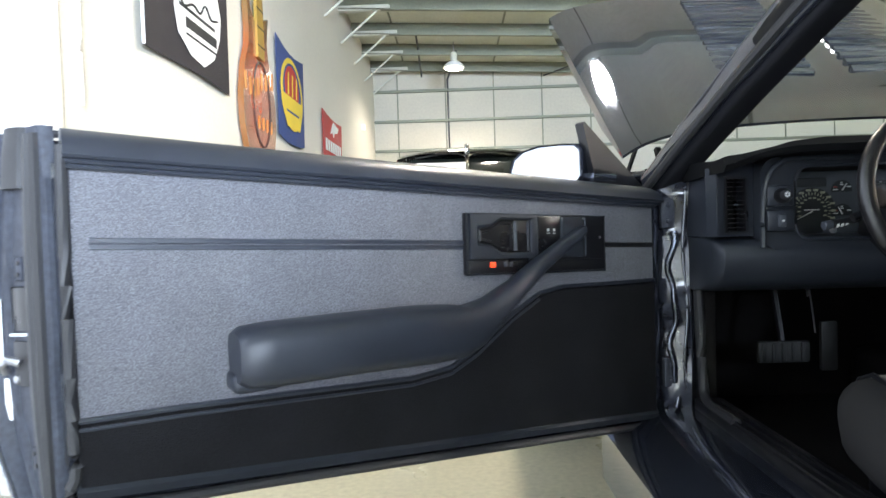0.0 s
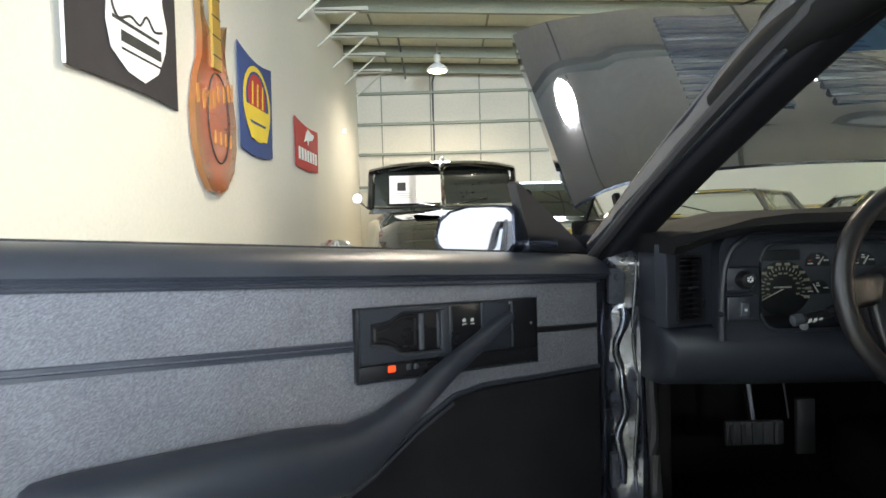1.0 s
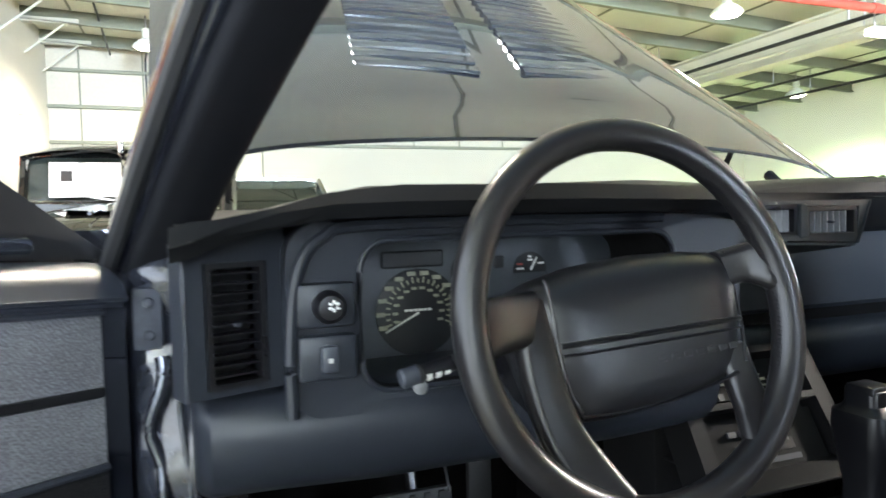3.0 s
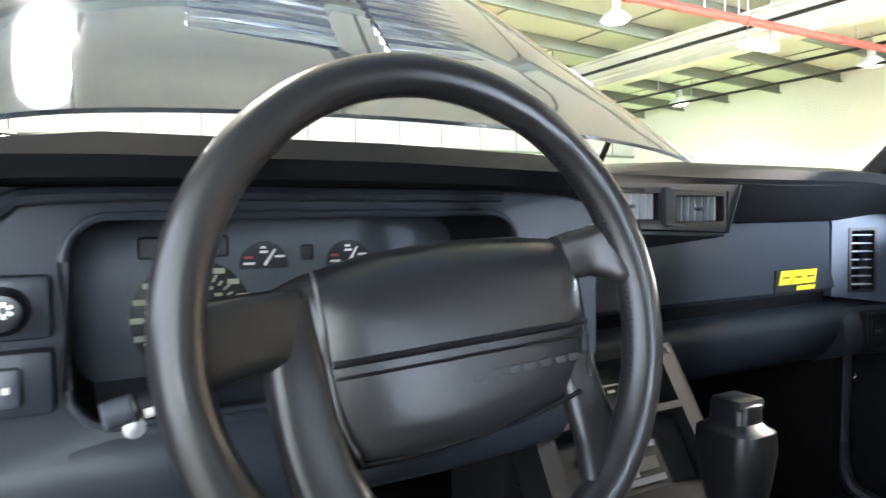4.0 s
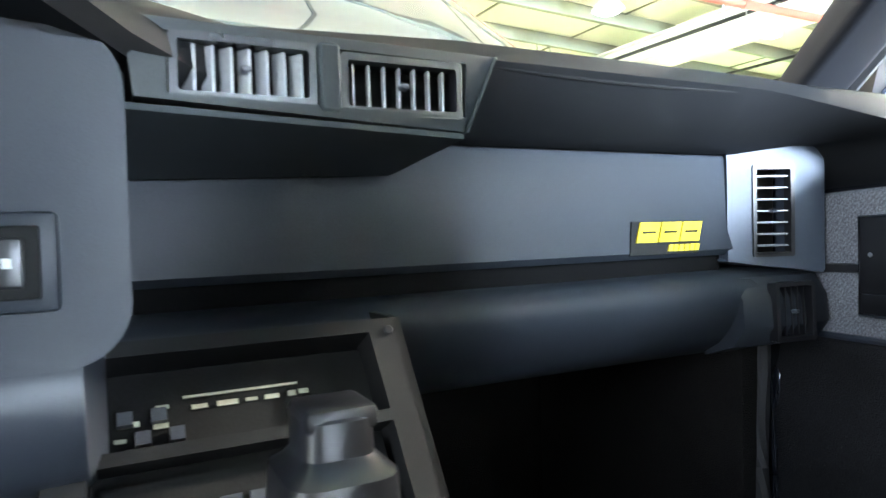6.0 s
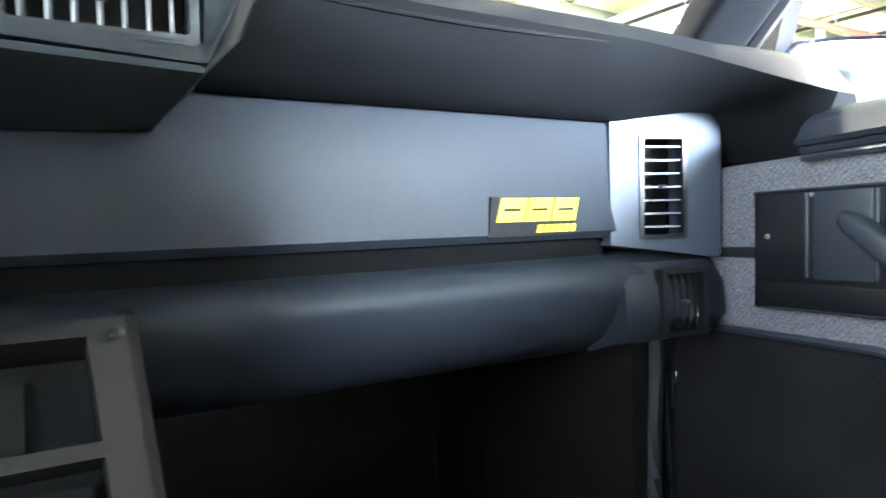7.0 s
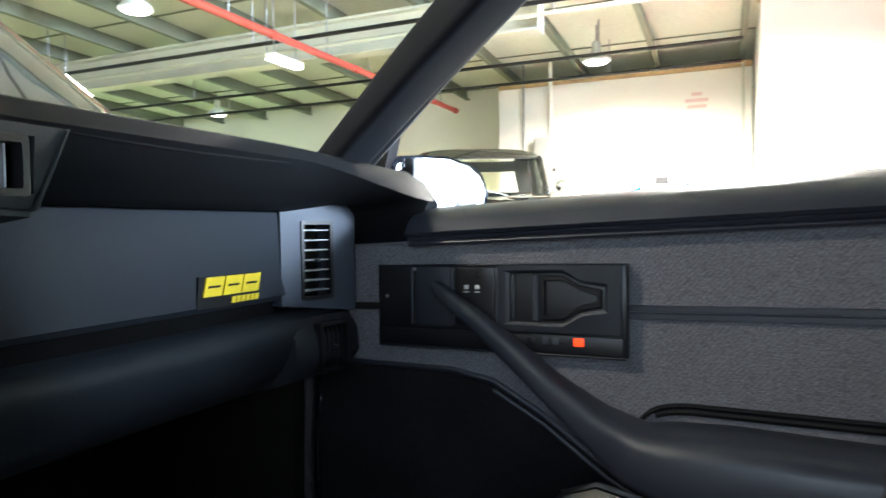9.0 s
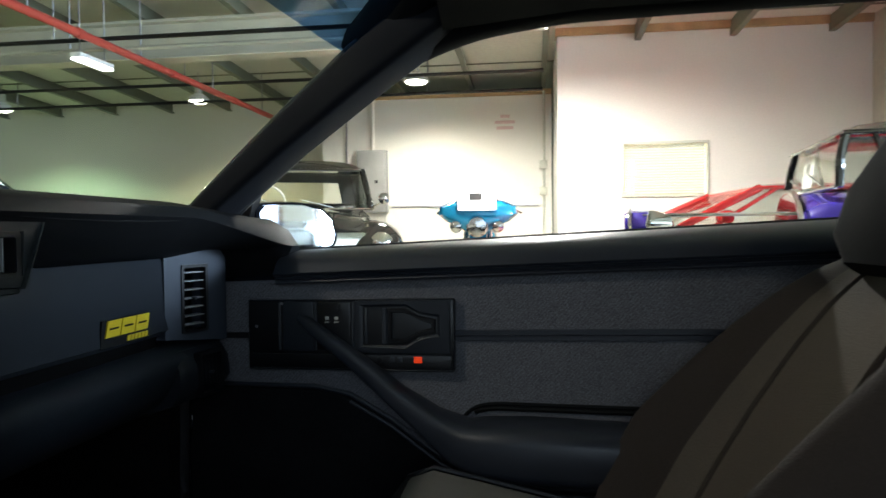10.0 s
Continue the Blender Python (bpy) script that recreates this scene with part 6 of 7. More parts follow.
for y0, y1, z0 in ((4.30, 4.36, 1.72), (4.40, 4.46, 1.70), (4.49, 4.55, 1.71), (4.58, 4.64, 1.73), (4.67, 4.72, 1.78), (4.78, 4.84, 1.80), (4.87, 4.92, 1.82), (4.95, 5.0, 1.84)):
    flat("yellow_bar", [(y0, z0), (y1 - .022, z0 + .01), (y1 - .022, z0 + .13), (y0, z0 + .12)], BARS, g, .036, .004)
for y0 in (4.58, 4.68, 4.78, 4.88):
    flat("yellow_bar", [(y0, 1.50), (y0 + .03, 1.51), (y0 + .03, 1.595), (y0, 1.59)], BARS, g, .036, .004)

b = base("blue_banner", (WEST, 5.7, 1.5), "blue cloth banner with a yellow and red emblem", "banner")
link("cloth", cloth_sheet([(5.22, 2.36), (6.16, 2.34), (6.13, 1.55), (5.215, 1.56)], .05), BLUE, b, m=WM)
flat("emblem", oval(5.68, 1.95, .38, .31), YEL, b)
flat("emblem_ring", oval(5.68, 1.97, .31, .245), BLUE, b, .0186)
flat("emblem_core", oval(5.66, 2.00, .24, .19), RED, b, .0200)
flat("emblem_band", [(5.36, 1.80), (6.0, 1.80), (6.02, 1.92), (5.34, 1.92)], YEL, b, .0212)
flat("emblem_foot", [(5.46, 1.66), (5.90, 1.66), (5.98, 1.78), (5.38, 1.78)], YEL, b, .0212)
for y in (5.50, 5.64, 5.78):
    flat("emblem_ray", [(y, 1.93), (y + .04, 1.93), (y + .06, 2.12), (y + .03, 2.12)], YEL, b, .0225)

b = base("red_banner", (WEST, 7.6, 1.5), "red cloth banner with a white animal shape and bars", "banner")
link("cloth", cloth_sheet([(7.01, 2.09), (8.2, 2.07), (8.17, 1.58), (7.0, 1.58)], .03), RED, b, m=WM)
for k in range(7):
    y = 7.12 + .14 * k
    flat("white_bar", [(y, 1.66), (y + .10, 1.66), (y + .10, 1.79), (y, 1.79)], WHITE, b)
flat("white_shape", [(7.40, 1.86), (7.55, 1.90), (7.60, 1.84), (7.66, 1.90), (7.86, 1.93), (7.95, 2.0), (7.80, 2.0), (7.62, 2.03), (7.52, 1.98)], WHITE, b)
tagged(link("wall_sensor", boxm((WEST, 9.0, 2.16), (WEST + .05, 9.08, 2.24), .008), WHITE), "small white wall sensor", "sensor")


# ---- the other vehicles ----
def vehicle(name, label, m, paint, body, cabin, wheels, track, rw, group="", frame_mat=None, lamps=(), bumper=None, glassm=None, roofm=None, z_roof=.05):
    """A parked car. Local axes: x right, y to the nose, z up. body: (y, half width, low, high); cabin: (y, half width below, half width above, low, high)."""
    e = base(name, m.translation, label, "motorcycle" if "cycle" in name else "car", group)
    def ring(y, w, z0, z1):
        h = z1 - z0
        return [Vector(p) for p in ((-w * .9, y, z0), (-w, y, z0 + h * .25), (-w, y, z0 + h * .6), (-w * .93, y, z0 + h * .86), (-w * .7, y, z1 - h * .02), (0, y, z1), (w * .7, y, z1 - h * .02), (w * .93, y, z0 + h * .86), (w, y, z0 + h * .6), (w, y, z0 + h * .25), (w * .9, y, z0))]
    link("body", loft(bmesh.new(), [ring(*r) for r in body]), paint, e, "", m=m)
    cr = [[Vector(p) for p in ((-wb, y, z0), (-wt, y, z1 - .03), (-wt * .8, y, z1), (wt * .8, y, z1), (wt, y, z1 - .03), (wb, y, z0))] for y, wb, wt, z0, z1 in cabin]
    link("window_glass", loft(bmesh.new(), cr), glassm or GLOSSB, e, "dark window glass", m=m)
    top = [c for c in cabin if c[4] > max(q[4] for q in cabin) - z_roof]
    rr = [[Vector(p) for p in ((-wt - .015, y, z1 - .05), (-wt * .85, y, z1 + .012), (0, y, z1 + .03), (wt * .85, y, z1 + .012), (wt + .015, y, z1 - .05), (wt * .8, y, z1 - .04), (-wt * .8, y, z1 - .04))] for y, wb, wt, z0, z1 in top]
    if len(rr) > 1:
        link("roof", loft(bmesh.new(), rr), roofm or paint, e, m=m)
    fm = frame_mat or paint
    for s in (-1, 1):
        for y, wb, wt, z0, z1 in (cabin[0], cabin[-1]):
            pass
        for i in range(len(cabin) - 1):
            a, b2 = cabin[i], cabin[i + 1]
            if abs(a[4] - b2[4]) > .1:
                link("pillar", tube(bmesh.new(), [(s * (a[1] + a[2]) / 2 if a[4] - a[3] < .1 else s * a[2], a[0], a[4]), (s * (b2[1] + b2[2]) / 2 if b2[4] - b2[3] < .1 else s * b2[2], b2[0], b2[4])], .028, 6), fm, e, m=m)
        mid = top[len(top) // 2] if top else cabin[0]
        link("pillar", tube(bmesh.new(), [(s * (mid[1] + .005), mid[0], mid[3]), (s * (mid[2] + .01), mid[0], mid[4] - .02)], .03, 6), fm, e, m=m)
        for y in wheels:
            mm = m @ Matrix.Translation((s * track, y, rw)) @ Matrix.Rotation(radians(90), 4, "Y")
            w = link("wheel", lathe(bmesh.new(), [(.001, -.09), (rw * .9, -.09), (rw, -.06), (rw, .06), (rw * .9, .09), (.001, .09)], mm, 22), RUBBER, e, "black tyre")
            link("rim", lathe(bmesh.new(), [(.001, -.098), (rw * .55, -.098), (rw * .62, -.085), (rw * .62, .085), (rw * .55, .098), (.001, .098)], mm, 18), CHROME, w)
    for x, y, z, r in lamps:
        mm = m @ Matrix.Translation((x, y, z)) @ Matrix.Rotation(radians(-90), 4, "X")
        h = link("headlight", lathe(bmesh.new(), [(.001, -r * 1.2), (r * .7, -r), (r, -.01), (r * 1.02, .01), (r * .9, .02), (.001, .035)], mm, 18), CHROME, e, "round chrome headlight")
    if bumper:
        y, w, z = bumper
        link("bumper", tube(bmesh.new(), curve_pts([(-w, y - .12, z), (-w * .6, y, z), (w * .6, y, z), (w, y - .12, z)], 14), .035, 8, 1.6), CHROME, e, "chrome bumper", m=m)
    return e


GLOSSB = mat("dark_car_glass", (0.02, 0.025, 0.022), 0.06, 0, 0.1, 3, 40, 0.0, coat=.5, rough_vary=.03)
OLDBLK = mat("old_black_paint", (0.013, 0.013, 0.012), 0.12, 0, 0.2, 2, 60, 0.0, coat=1.0)
YELP = mat("yellow_car_paint", (0.62, 0.44, 0.05), 0.2, 0, 0.08, 2, 60, 0.0, coat=1.0)
SILV = mat("silver_green_paint", (0.40, 0.44, 0.36), 0.25, .4, 0.08, 2, 60, 0.0, coat=1.0)
DGRN = mat("dark_grey_paint", (0.06, 0.06, 0.055), 0.2, 0, 0.08, 2, 60, 0.0, coat=1.0)
REDP = mat("red_car_paint", (0.34, 0.016, 0.016), 0.2, 0, 0.08, 2, 60, 0.0, coat=1.0)
PURP = mat("purple_car_paint", (0.055, 0.03, 0.36), 0.2, .1, 0.08, 2, 60, 0.0, coat=1.0)
BLUP = mat("blue_cycle_paint", (0.01, 0.22, 0.42), 0.2, .2, 0.08, 2, 60, 0.0, coat=1.0)


def at_ground(x, y, heading):
    """heading: degrees from the y axis towards -x."""
    return Matrix.Translation((x, y, 0)) @ Matrix.Rotation(radians(heading), 4, "Z")


def sheet(e, m, c, w, h, tilt, label, bars=True):
    """A paper sheet behind a windscreen."""
    mm = m @ Matrix.Translation(c) @ Matrix.Rotation(radians(tilt), 4, "X")
    p = link("price_sheet", boxm((-w / 2, -.002, -h / 2), (w / 2, .002, h / 2)), PAPER, e, label, m=mm)
    if bars:
        link("picture", boxm((-w * .12, .0025, -h * .05), (w * .2, .004, h * .25)), INK, p, m=mm)
        for k in range(3):
            link("text_bar", boxm((-w * .3, .0025, -h * (.15 + .08 * k)), (w * .3, .0035, -h * (.13 + .08 * k))), STEELP, p, m=mm)


# old black coupe facing the camera's side of the hall
MO = at_ground(.135, 5.32, 180)
oc = vehicle("vintage_coupe", "glossy black nineteen-forties coupe with papers in its split windscreen", MO, OLDBLK,
             [(1.75, .28, .45, .80), (1.55, .36, .40, .92), (1.0, .42, .38, .99), (.35, .52, .36, 1.03), (.0, .62, .34, 1.05), (-.8, .70, .30, 1.08), (-1.8, .68, .32, 1.02), (-2.4, .55, .36, .85)],
             [(.06, .57, .53, 1.02, 1.06), (-.02, .57, .54, 1.04, 1.34), (-.12, .57, .535, 1.04, 1.385), (-.9, .60, .53, 1.05, 1.42), (-1.6, .55, .45, 1.0, 1.30), (-2.1, .42, .3, .95, 1.02)], (1.25, -1.6), .62, .33,
             lamps=((-.56, 1.42, .77, .085), (.56, 1.42, .77, .085)), bumper=(1.95, .75, .50))
for s in (-1, 1):
    link("fender", loft(bmesh.new(), [[Vector((s * (.62 + .16 * math.cos(q)), y, z + h * math.sin(q))) for q in (math.pi * k / 10 - .5 for k in range(14))] for y, z, h in ((1.68, .55, .10), (1.55, .62, .16), (1.3, .66, .20), (1.0, .64, .18), (.6, .52, .12), (.2, .42, .08))]), OLDBLK, oc, "rounded black fender", m=MO)
    link("wiper", tube(bmesh.new(), [(s * .06, .07, 1.075), (s * .34, .055, 1.12)], .006, 5), CHROME, oc, m=MO)
    link("screen_frame", tube(bmesh.new(), curve_pts([(s * .02, .065, 1.07), (s * .50, .05, 1.07), (s * .535, .03, 1.12), (s * .52, .0, 1.32), (s * .44, -.03, 1.355), (s * .02, -.01, 1.37), (s * .02, .065, 1.07)], 40), .012, 6), CHROME, oc, "chrome windscreen frame", m=MO)
    link("side_mirror", lathe(bmesh.new(), [(.001, 0), (.036, 0), (.038, .010), (.022, .024), (.001, .028)], MO @ Matrix.Translation((s * .64, .12, 1.14)) @ Matrix.Rotation(radians(90), 4, "X"), 14), CHROME, oc, "round chrome mirror")
    link("mirror_arm", tube(bmesh.new(), [(s * .57, .05, 1.06), (s * .64, .11, 1.13)], .008, 5), CHROME, oc, m=MO)
link("hood_ornament", tube(bmesh.new(), [(0, .05, 1.05), (0, .7, 1.03), (0, 1.5, .965)], .008, 6), CHROME, oc, m=MO)
link("roof_visor", loft(bmesh.new(), [[Vector((x, y - .06 * abs(x / .56) ** 3, z - .045 * abs(x / .56) ** 3)) for y, z in ((.10, 1.385), (.02, 1.41), (-.12, 1.43), (-.12, 1.41), (.02, 1.385))] for x in [k / 8 * .56 for k in range(-8, 9)]]), OLDBLK, oc, "black windscreen visor", m=MO)
link("visor_badge", boxm((-.02, .08, 1.36), (.02, .13, 1.44), .01), CHROME, oc, m=MO)
link("hood_crease", loft(bmesh.new(), [[Vector((x * w, y, z)) for x, z in ((-.5, .99), (0, 1.015), (.5, .99), (0, .98))] for y, w in ((.3, .5), (1.2, .3))]), OLDBLK, oc, m=MO)
for x, w in ((.30, .20), (.13, .24)):
    sheet(oc, MO, (x, .075, 1.20), w, .22, 14, "white price sheet", x > .2)

# pale and black saloons at the far side
vehicle("saloon_car", "pale green-grey classic saloon car", at_ground(1.25, 8.6, 180), SILV,
        [(2.3, .7, .35, .78), (2.0, .85, .30, .88), (.6, .9, .28, .95), (-1.2, .9, .28, .95), (-2.2, .8, .35, .85)], [(.6, .78, .7, .93, .98), (.1, .78, .66, .95, 1.40), (-1.1, .78, .66, .95, 1.42), (-1.7, .74, .6, .9, 1.0)], (1.35, -1.35), .75, .32, "classic cars", CHROME, lamps=((-.6, 2.28, .66, .08), (.6, 2.28, .66, .08)), bumper=(2.42, .85, .45))
vehicle("saloon_car", "black low classic saloon car", at_ground(8.6, 6.6, 275), OLDBLK,
        [(2.3, .7, .35, .72), (2.0, .88, .30, .84), (.6, .92, .28, .92), (-1.8, .92, .28, .92), (-2.3, .85, .35, .86)], [(.7, .80, .72, .90, .94), (.1, .80, .68, .92, 1.24), (-1.0, .80, .68, .92, 1.25), (-1.6, .78, .66, .9, .96)], (1.4, -1.4), .78, .33, "classic cars", CHROME, bumper=(2.42, .85, .45))

def glazed_cab(e, m, paint, y0, y1, yr, hb, ht, zb, zt, zr, r, inner, glass_mat, trim=None):
    """An upright cab: framed panes you can look through. y0, y1: foot and head of the windscreen; yr: its back; hb, ht: half widths below and above."""
    P = lambda name, bm, mt, lb="": link(name, bm, mt, e, lb, m=m)
    trim = trim or CHROME
    for s in (-1, 1):
        P("screen_pillar", tube(bmesh.new(), curve_pts([(s * hb, y0, zb), (s * (hb + ht) / 2, (y0 + y1) / 2 + .01, (zb + zt) / 2), (s * ht, y1, zt)], 10), r, 8), paint)
        P("rear_pillar", tube(bmesh.new(), [(s * hb, yr, zb), (s * ht, yr + .02, zt)], r * (1.8 if zr > 1.2 else 1.0), 8), paint)
        P("door_pillar", tube(bmesh.new(), [(s * (hb + .01), y0 - .22, zb), (s * (ht + .01), y1 - .12, zt)], r * .5, 6), trim)
        bm = prism(bmesh.new(), [(s * (hb - .004), y0 - .02, zb), (s * (ht - .004), y1 - .02, zt), (s * (ht - .004), yr + .02, zt), (s * (hb - .004), yr, zb)], (.004, 0, 0))
        P("side_window", bm, glass_mat).visible_shadow = False
        P("gutter", tube(bmesh.new(), [(s * (ht + .02), y1 + .02, zt), (s * (ht + .02), yr, zt)], r * .5, 6), trim)
    P("windscreen", prism(bmesh.new(), [(-hb + .01, y0, zb), (hb - .01, y0, zb), (ht - .01, y1, zt), (-ht + .01, y1, zt)], (0, .005, 0)), glass_mat, "clear flat windscreen").visible_shadow = False
    P("windscreen_rubber", tube(bmesh.new(), [(-hb, y0 + .012, zb), (hb, y0 + .012, zb), (ht, y1 + .012, zt), (-ht, y1 + .012, zt)], r * .45, 6, closed=True), trim)
    roof = []
    for t in [k / 10 for k in range(11)]:
        y = y1 + .04 + (yr - y1 - .06) * t
        z = zt + (zr - zt) * (1 - (2 * t - 1) ** 4) ** .5
        roof.append([Vector((s * (ht + .03), y, zt - .01 + (z - zt) * (1 - abs(s) ** 4) ** .5)) for s in [k / 6 - 1 for k in range(13)]] + [Vector((s * ht * .9, y, zt - .02)) for s in (1, .5, 0, -.5, -1)])
    P("roof", loft(bmesh.new(), roof), paint, "rounded roof panel")
    bm = bmesh.new()
    f, lo, hi = (.72, .10, .08) if zr > 1.2 else (.92, -.03, .015)
    ring_frame(bm, [Vector((x, yr, z)) for x, z in ((-hb, zb - .1), (hb, zb - .1), (ht, zt + .01), (-ht, zt + .01))], [Vector((x, yr, z)) for x, z in ((-hb * f, zb + lo), (hb * f, zb + lo), (ht * f, zt - hi), (-ht * f, zt - hi))], (0, .05, 0))
    P("rear_wall", bm, inner)
    P("bench", boxm((-hb * .92, yr + .06, zb - .30), (hb * .92, yr + .22, zb + (.10 if zr > 1.2 else .02)), .05, 3), inner, "dark bench backrest")
    if zr > 1.5:
        P("steering_wheel", tube(bmesh.new(), [(hb * .48 + .19 * math.cos(q), y0 - .22 + .08 * math.sin(q), zb + .08 + .17 * math.sin(q)) for q in (2 * math.pi * k / 24 for k in range(24))], .012, 6, closed=True), WHITE, "thin pale steering wheel")
    P("wiper", tube(bmesh.new(), [(.08, y0 + .02, zb + .02), (.42, y0 + .005, zb + .10)], .006, 5), CHROME)
    P("wiper", tube(bmesh.new(), [(-.32, y0 + .02, zb + .02), (.0, y0 + .005, zb + .10)], .006, 5), CHROME)


def shell(e, m, paint, rows, name="body", lb=""):
    """A car body through (y, half width, low, high, crown) rows with rolled shoulders."""
    rings = []
    for y, w, z0, z1, cr in rows:
        h = z1 - z0
        pts = [(-w * .92, z0), (-w, z0 + h * .2), (-w * 1.01, z0 + h * .5), (-w * .985, z0 + h * .75), (-w * .94, z0 + h * .9), (-w * .86, z1 - h * .02), (-w * .7, z1), (-w * .35, z1 + cr * .8), (0, z1 + cr)]
        pts = pts + [(-x, z) for x, z in pts[-2::-1]]
        rings.append([Vector((x, y, z)) for x, z in pts])
    return link(name, loft(bmesh.new(), rings), paint, e, lb, m=m)


def wheels_on(e, m, places, r):
    for x, y in places:
        mm = m @ Matrix.Translation((x, y, r)) @ Matrix.Rotation(radians(90), 4, "Y")
        w = link("wheel", lathe(bmesh.new(), [(.001, -.09), (r * .7, -.09), (r * .92, -.085), (r, -.05), (r, .05), (r * .92, .085), (r * .7, .09), (.001, .09)], mm, 24), RUBBER, e, "black tyre")
        link("rim", lathe(bmesh.new(), [(.001, -.10), (r * .2, -.105), (r * .25, -.09), (r * .55, -.085), (r * .66, -.098), (r * .66, .098), (r * .55, .085), (r * .25, .09), (.001, .105)], mm, 20), CHROME, w)


# classic cars seen past the raised hood, noses turned to the coupe
AMBER = mat("amber_lens", (0.55, 0.24, 0.01), 0.15, 0, 0.1, 8, 90, 0.0, coat=1.0)
MY = at_ground(2.52, 6.55, 140)
yc = base("classic_car", MY.translation, "bright yellow classic car with a dark green roof and chrome lamps", "car", "classic cars")
shell(yc, MY, YELP, [(1.50, .50, .40, .78, .02), (1.40, .66, .34, .86, .03), (1.0, .78, .30, .90, .03), (.3, .84, .28, .93, .02), (-.9, .86, .28, .92, 0), (-2.0, .80, .30, .88, 0), (-2.4, .68, .36, .82, 0)])
glazed_cab(yc, MY, DGRN, .30, .17, -1.0, .76, .60, .935, 1.155, 1.185, .022, BLACKP, CLEAR)
link("windscreen_header", tube(bmesh.new(), curve_pts([(-.62, .15, 1.14), (-.45, .19, 1.16), (.45, .19, 1.16), (.62, .15, 1.14)], 14), .012, 8), CHROME, yc, "chrome windscreen header", m=MY)
for s in (-1, 1):
    link("headlight", lathe(bmesh.new(), [(.001, -.10), (.07, -.09), (.09, -.02), (.094, .0), (.08, .012), (.001, .03)], MY @ Matrix.Translation((s * .52, 1.46, .70)) @ Matrix.Rotation(radians(-90), 4, "X"), 20), CHROME, yc, "round chrome headlight")
    link("turn_lamp", lathe(bmesh.new(), [(.001, -.05), (.035, -.045), (.05, -.01), (.052, .0), (.04, .02), (.001, .032)], MY @ Matrix.Translation((s * .50, 1.34, .872)) @ Matrix.Rotation(radians(-90), 4, "X"), 18), AMBER, yc, "round amber fender lamp")
    link("lamp_stalk", tube(bmesh.new(), [(s * .50, 1.31, .80), (s * .50, 1.31, .85)], .012, 6), CHROME, yc, m=MY)
link("hood_strip", tube(bmesh.new(), [(0, .34, .955), (0, 1.0, .935), (0, 1.4, .89)], .010, 6), CHROME, yc, m=MY)
link("bumper", tube(bmesh.new(), curve_pts([(-.75, 1.40, .50), (-.5, 1.56, .50), (.5, 1.56, .50), (.75, 1.40, .50)], 14), .04, 8, 1.6), CHROME, yc, "chrome bumper", m=MY)
wheels_on(yc, MY, ((-.72, .95), (.72, .95), (-.72, -1.6), (.72, -1.6)), .32)

MW = at_ground(4.98, 8.75, 155)
wg = base("classic_car", MW.translation, "gold-brown low classic car with a chrome windscreen frame", "car", "classic cars")
GOLDP = mat("gold_car_paint", (0.30, 0.20, 0.05), 0.25, .2, 0.08, 2, 60, 0.0, coat=1.0)
shell(wg, MW, GOLDP, [(1.5, .55, .38, .74, .02), (1.35, .74, .32, .84, .02), (.9, .84, .30, .88, .02), (.3, .88, .28, .90, .02), (-1.0, .88, .28, .92, 0), (-2.0, .80, .32, .86, 0)])
glazed_cab(wg, MW, GOLDP, .30, .0, -.9, .76, .62, .90, 1.03, 1.07, .022, BLACKP, CLEAR)
wheels_on(wg, MW, ((-.75, .95), (.75, .95), (-.75, -1.4), (.75, -1.4)), .31)

MD = at_ground(4.12, 5.35, 162)
dk = base("classic_car", MD.translation, "black-green rounded classic car with clear windows", "car", "classic cars")
shell(dk, MD, OLDBLK, [(1.6, .45, .40, .72, .03), (1.5, .62, .34, .82, .04), (1.0, .76, .30, .90, .04), (.3, .82, .28, .94, .03), (-1.0, .84, .28, .95, 0), (-1.9, .72, .32, .88, 0), (-2.2, .5, .36, .75, 0)])
glazed_cab(dk, MD, OLDBLK, .30, .05, -1.0, .76, .60, .945, 1.075, 1.14, .030, BLACKP, CLEAR)
for s in (-1, 1):
    link("headlight", lathe(bmesh.new(), [(.001, -.10), (.07, -.09), (.09, -.02), (.094, .0), (.08, .012), (.001, .03)], MD @ Matrix.Translation((s * .50, 1.56, .66)) @ Matrix.Rotation(radians(-90), 4, "X"), 20), CHROME, dk, "round chrome headlight")
link("bumper", tube(bmesh.new(), curve_pts([(-.72, 1.5, .46), (-.5, 1.68, .46), (.5, 1.68, .46), (.72, 1.5, .46)], 14), .04, 8, 1.6), CHROME, dk, "chrome bumper", m=MD)
wheels_on(dk, MD, ((-.70, 1.0), (.70, 1.0), (-.70, -1.5), (.70, -1.5)), .32)

# black pickup by the partition
MT = at_ground(7.6, 3.38, 112)
pk = base("pickup_truck", MT.translation, "black nineteen-fifties pickup truck with chrome trim", "pickup truck")
shell(pk, MT, OLDBLK, [(1.50, .50, .45, .92, .02), (1.42, .56, .42, 1.0, .04), (1.0, .60, .40, 1.06, .05), (.5, .64, .40, 1.09, .05), (.22, .70, .40, 1.11, .05), (.16, .76, .40, 1.14, .0), (-.9, .80, .40, 1.13, 0), (-.95, .80, .40, 1.10, 0)])
shell(pk, MT, OLDBLK, [(-.97, .76, .45, .98, 0), (-3.0, .76, .45, .98, 0), (-3.05, .72, .45, .96, 0)], "pickup_bed", "black pickup bed")
glazed_cab(pk, MT, OLDBLK, .20, .02, -.86, .73, .66, 1.14, 1.57, 1.70, .032, BLACKP, CLEAR)
link("hood_strip", tube(bmesh.new(), [(0, .3, 1.165), (0, .9, 1.13), (0, 1.42, 1.06)], .012, 6), CHROME, pk, m=MT)
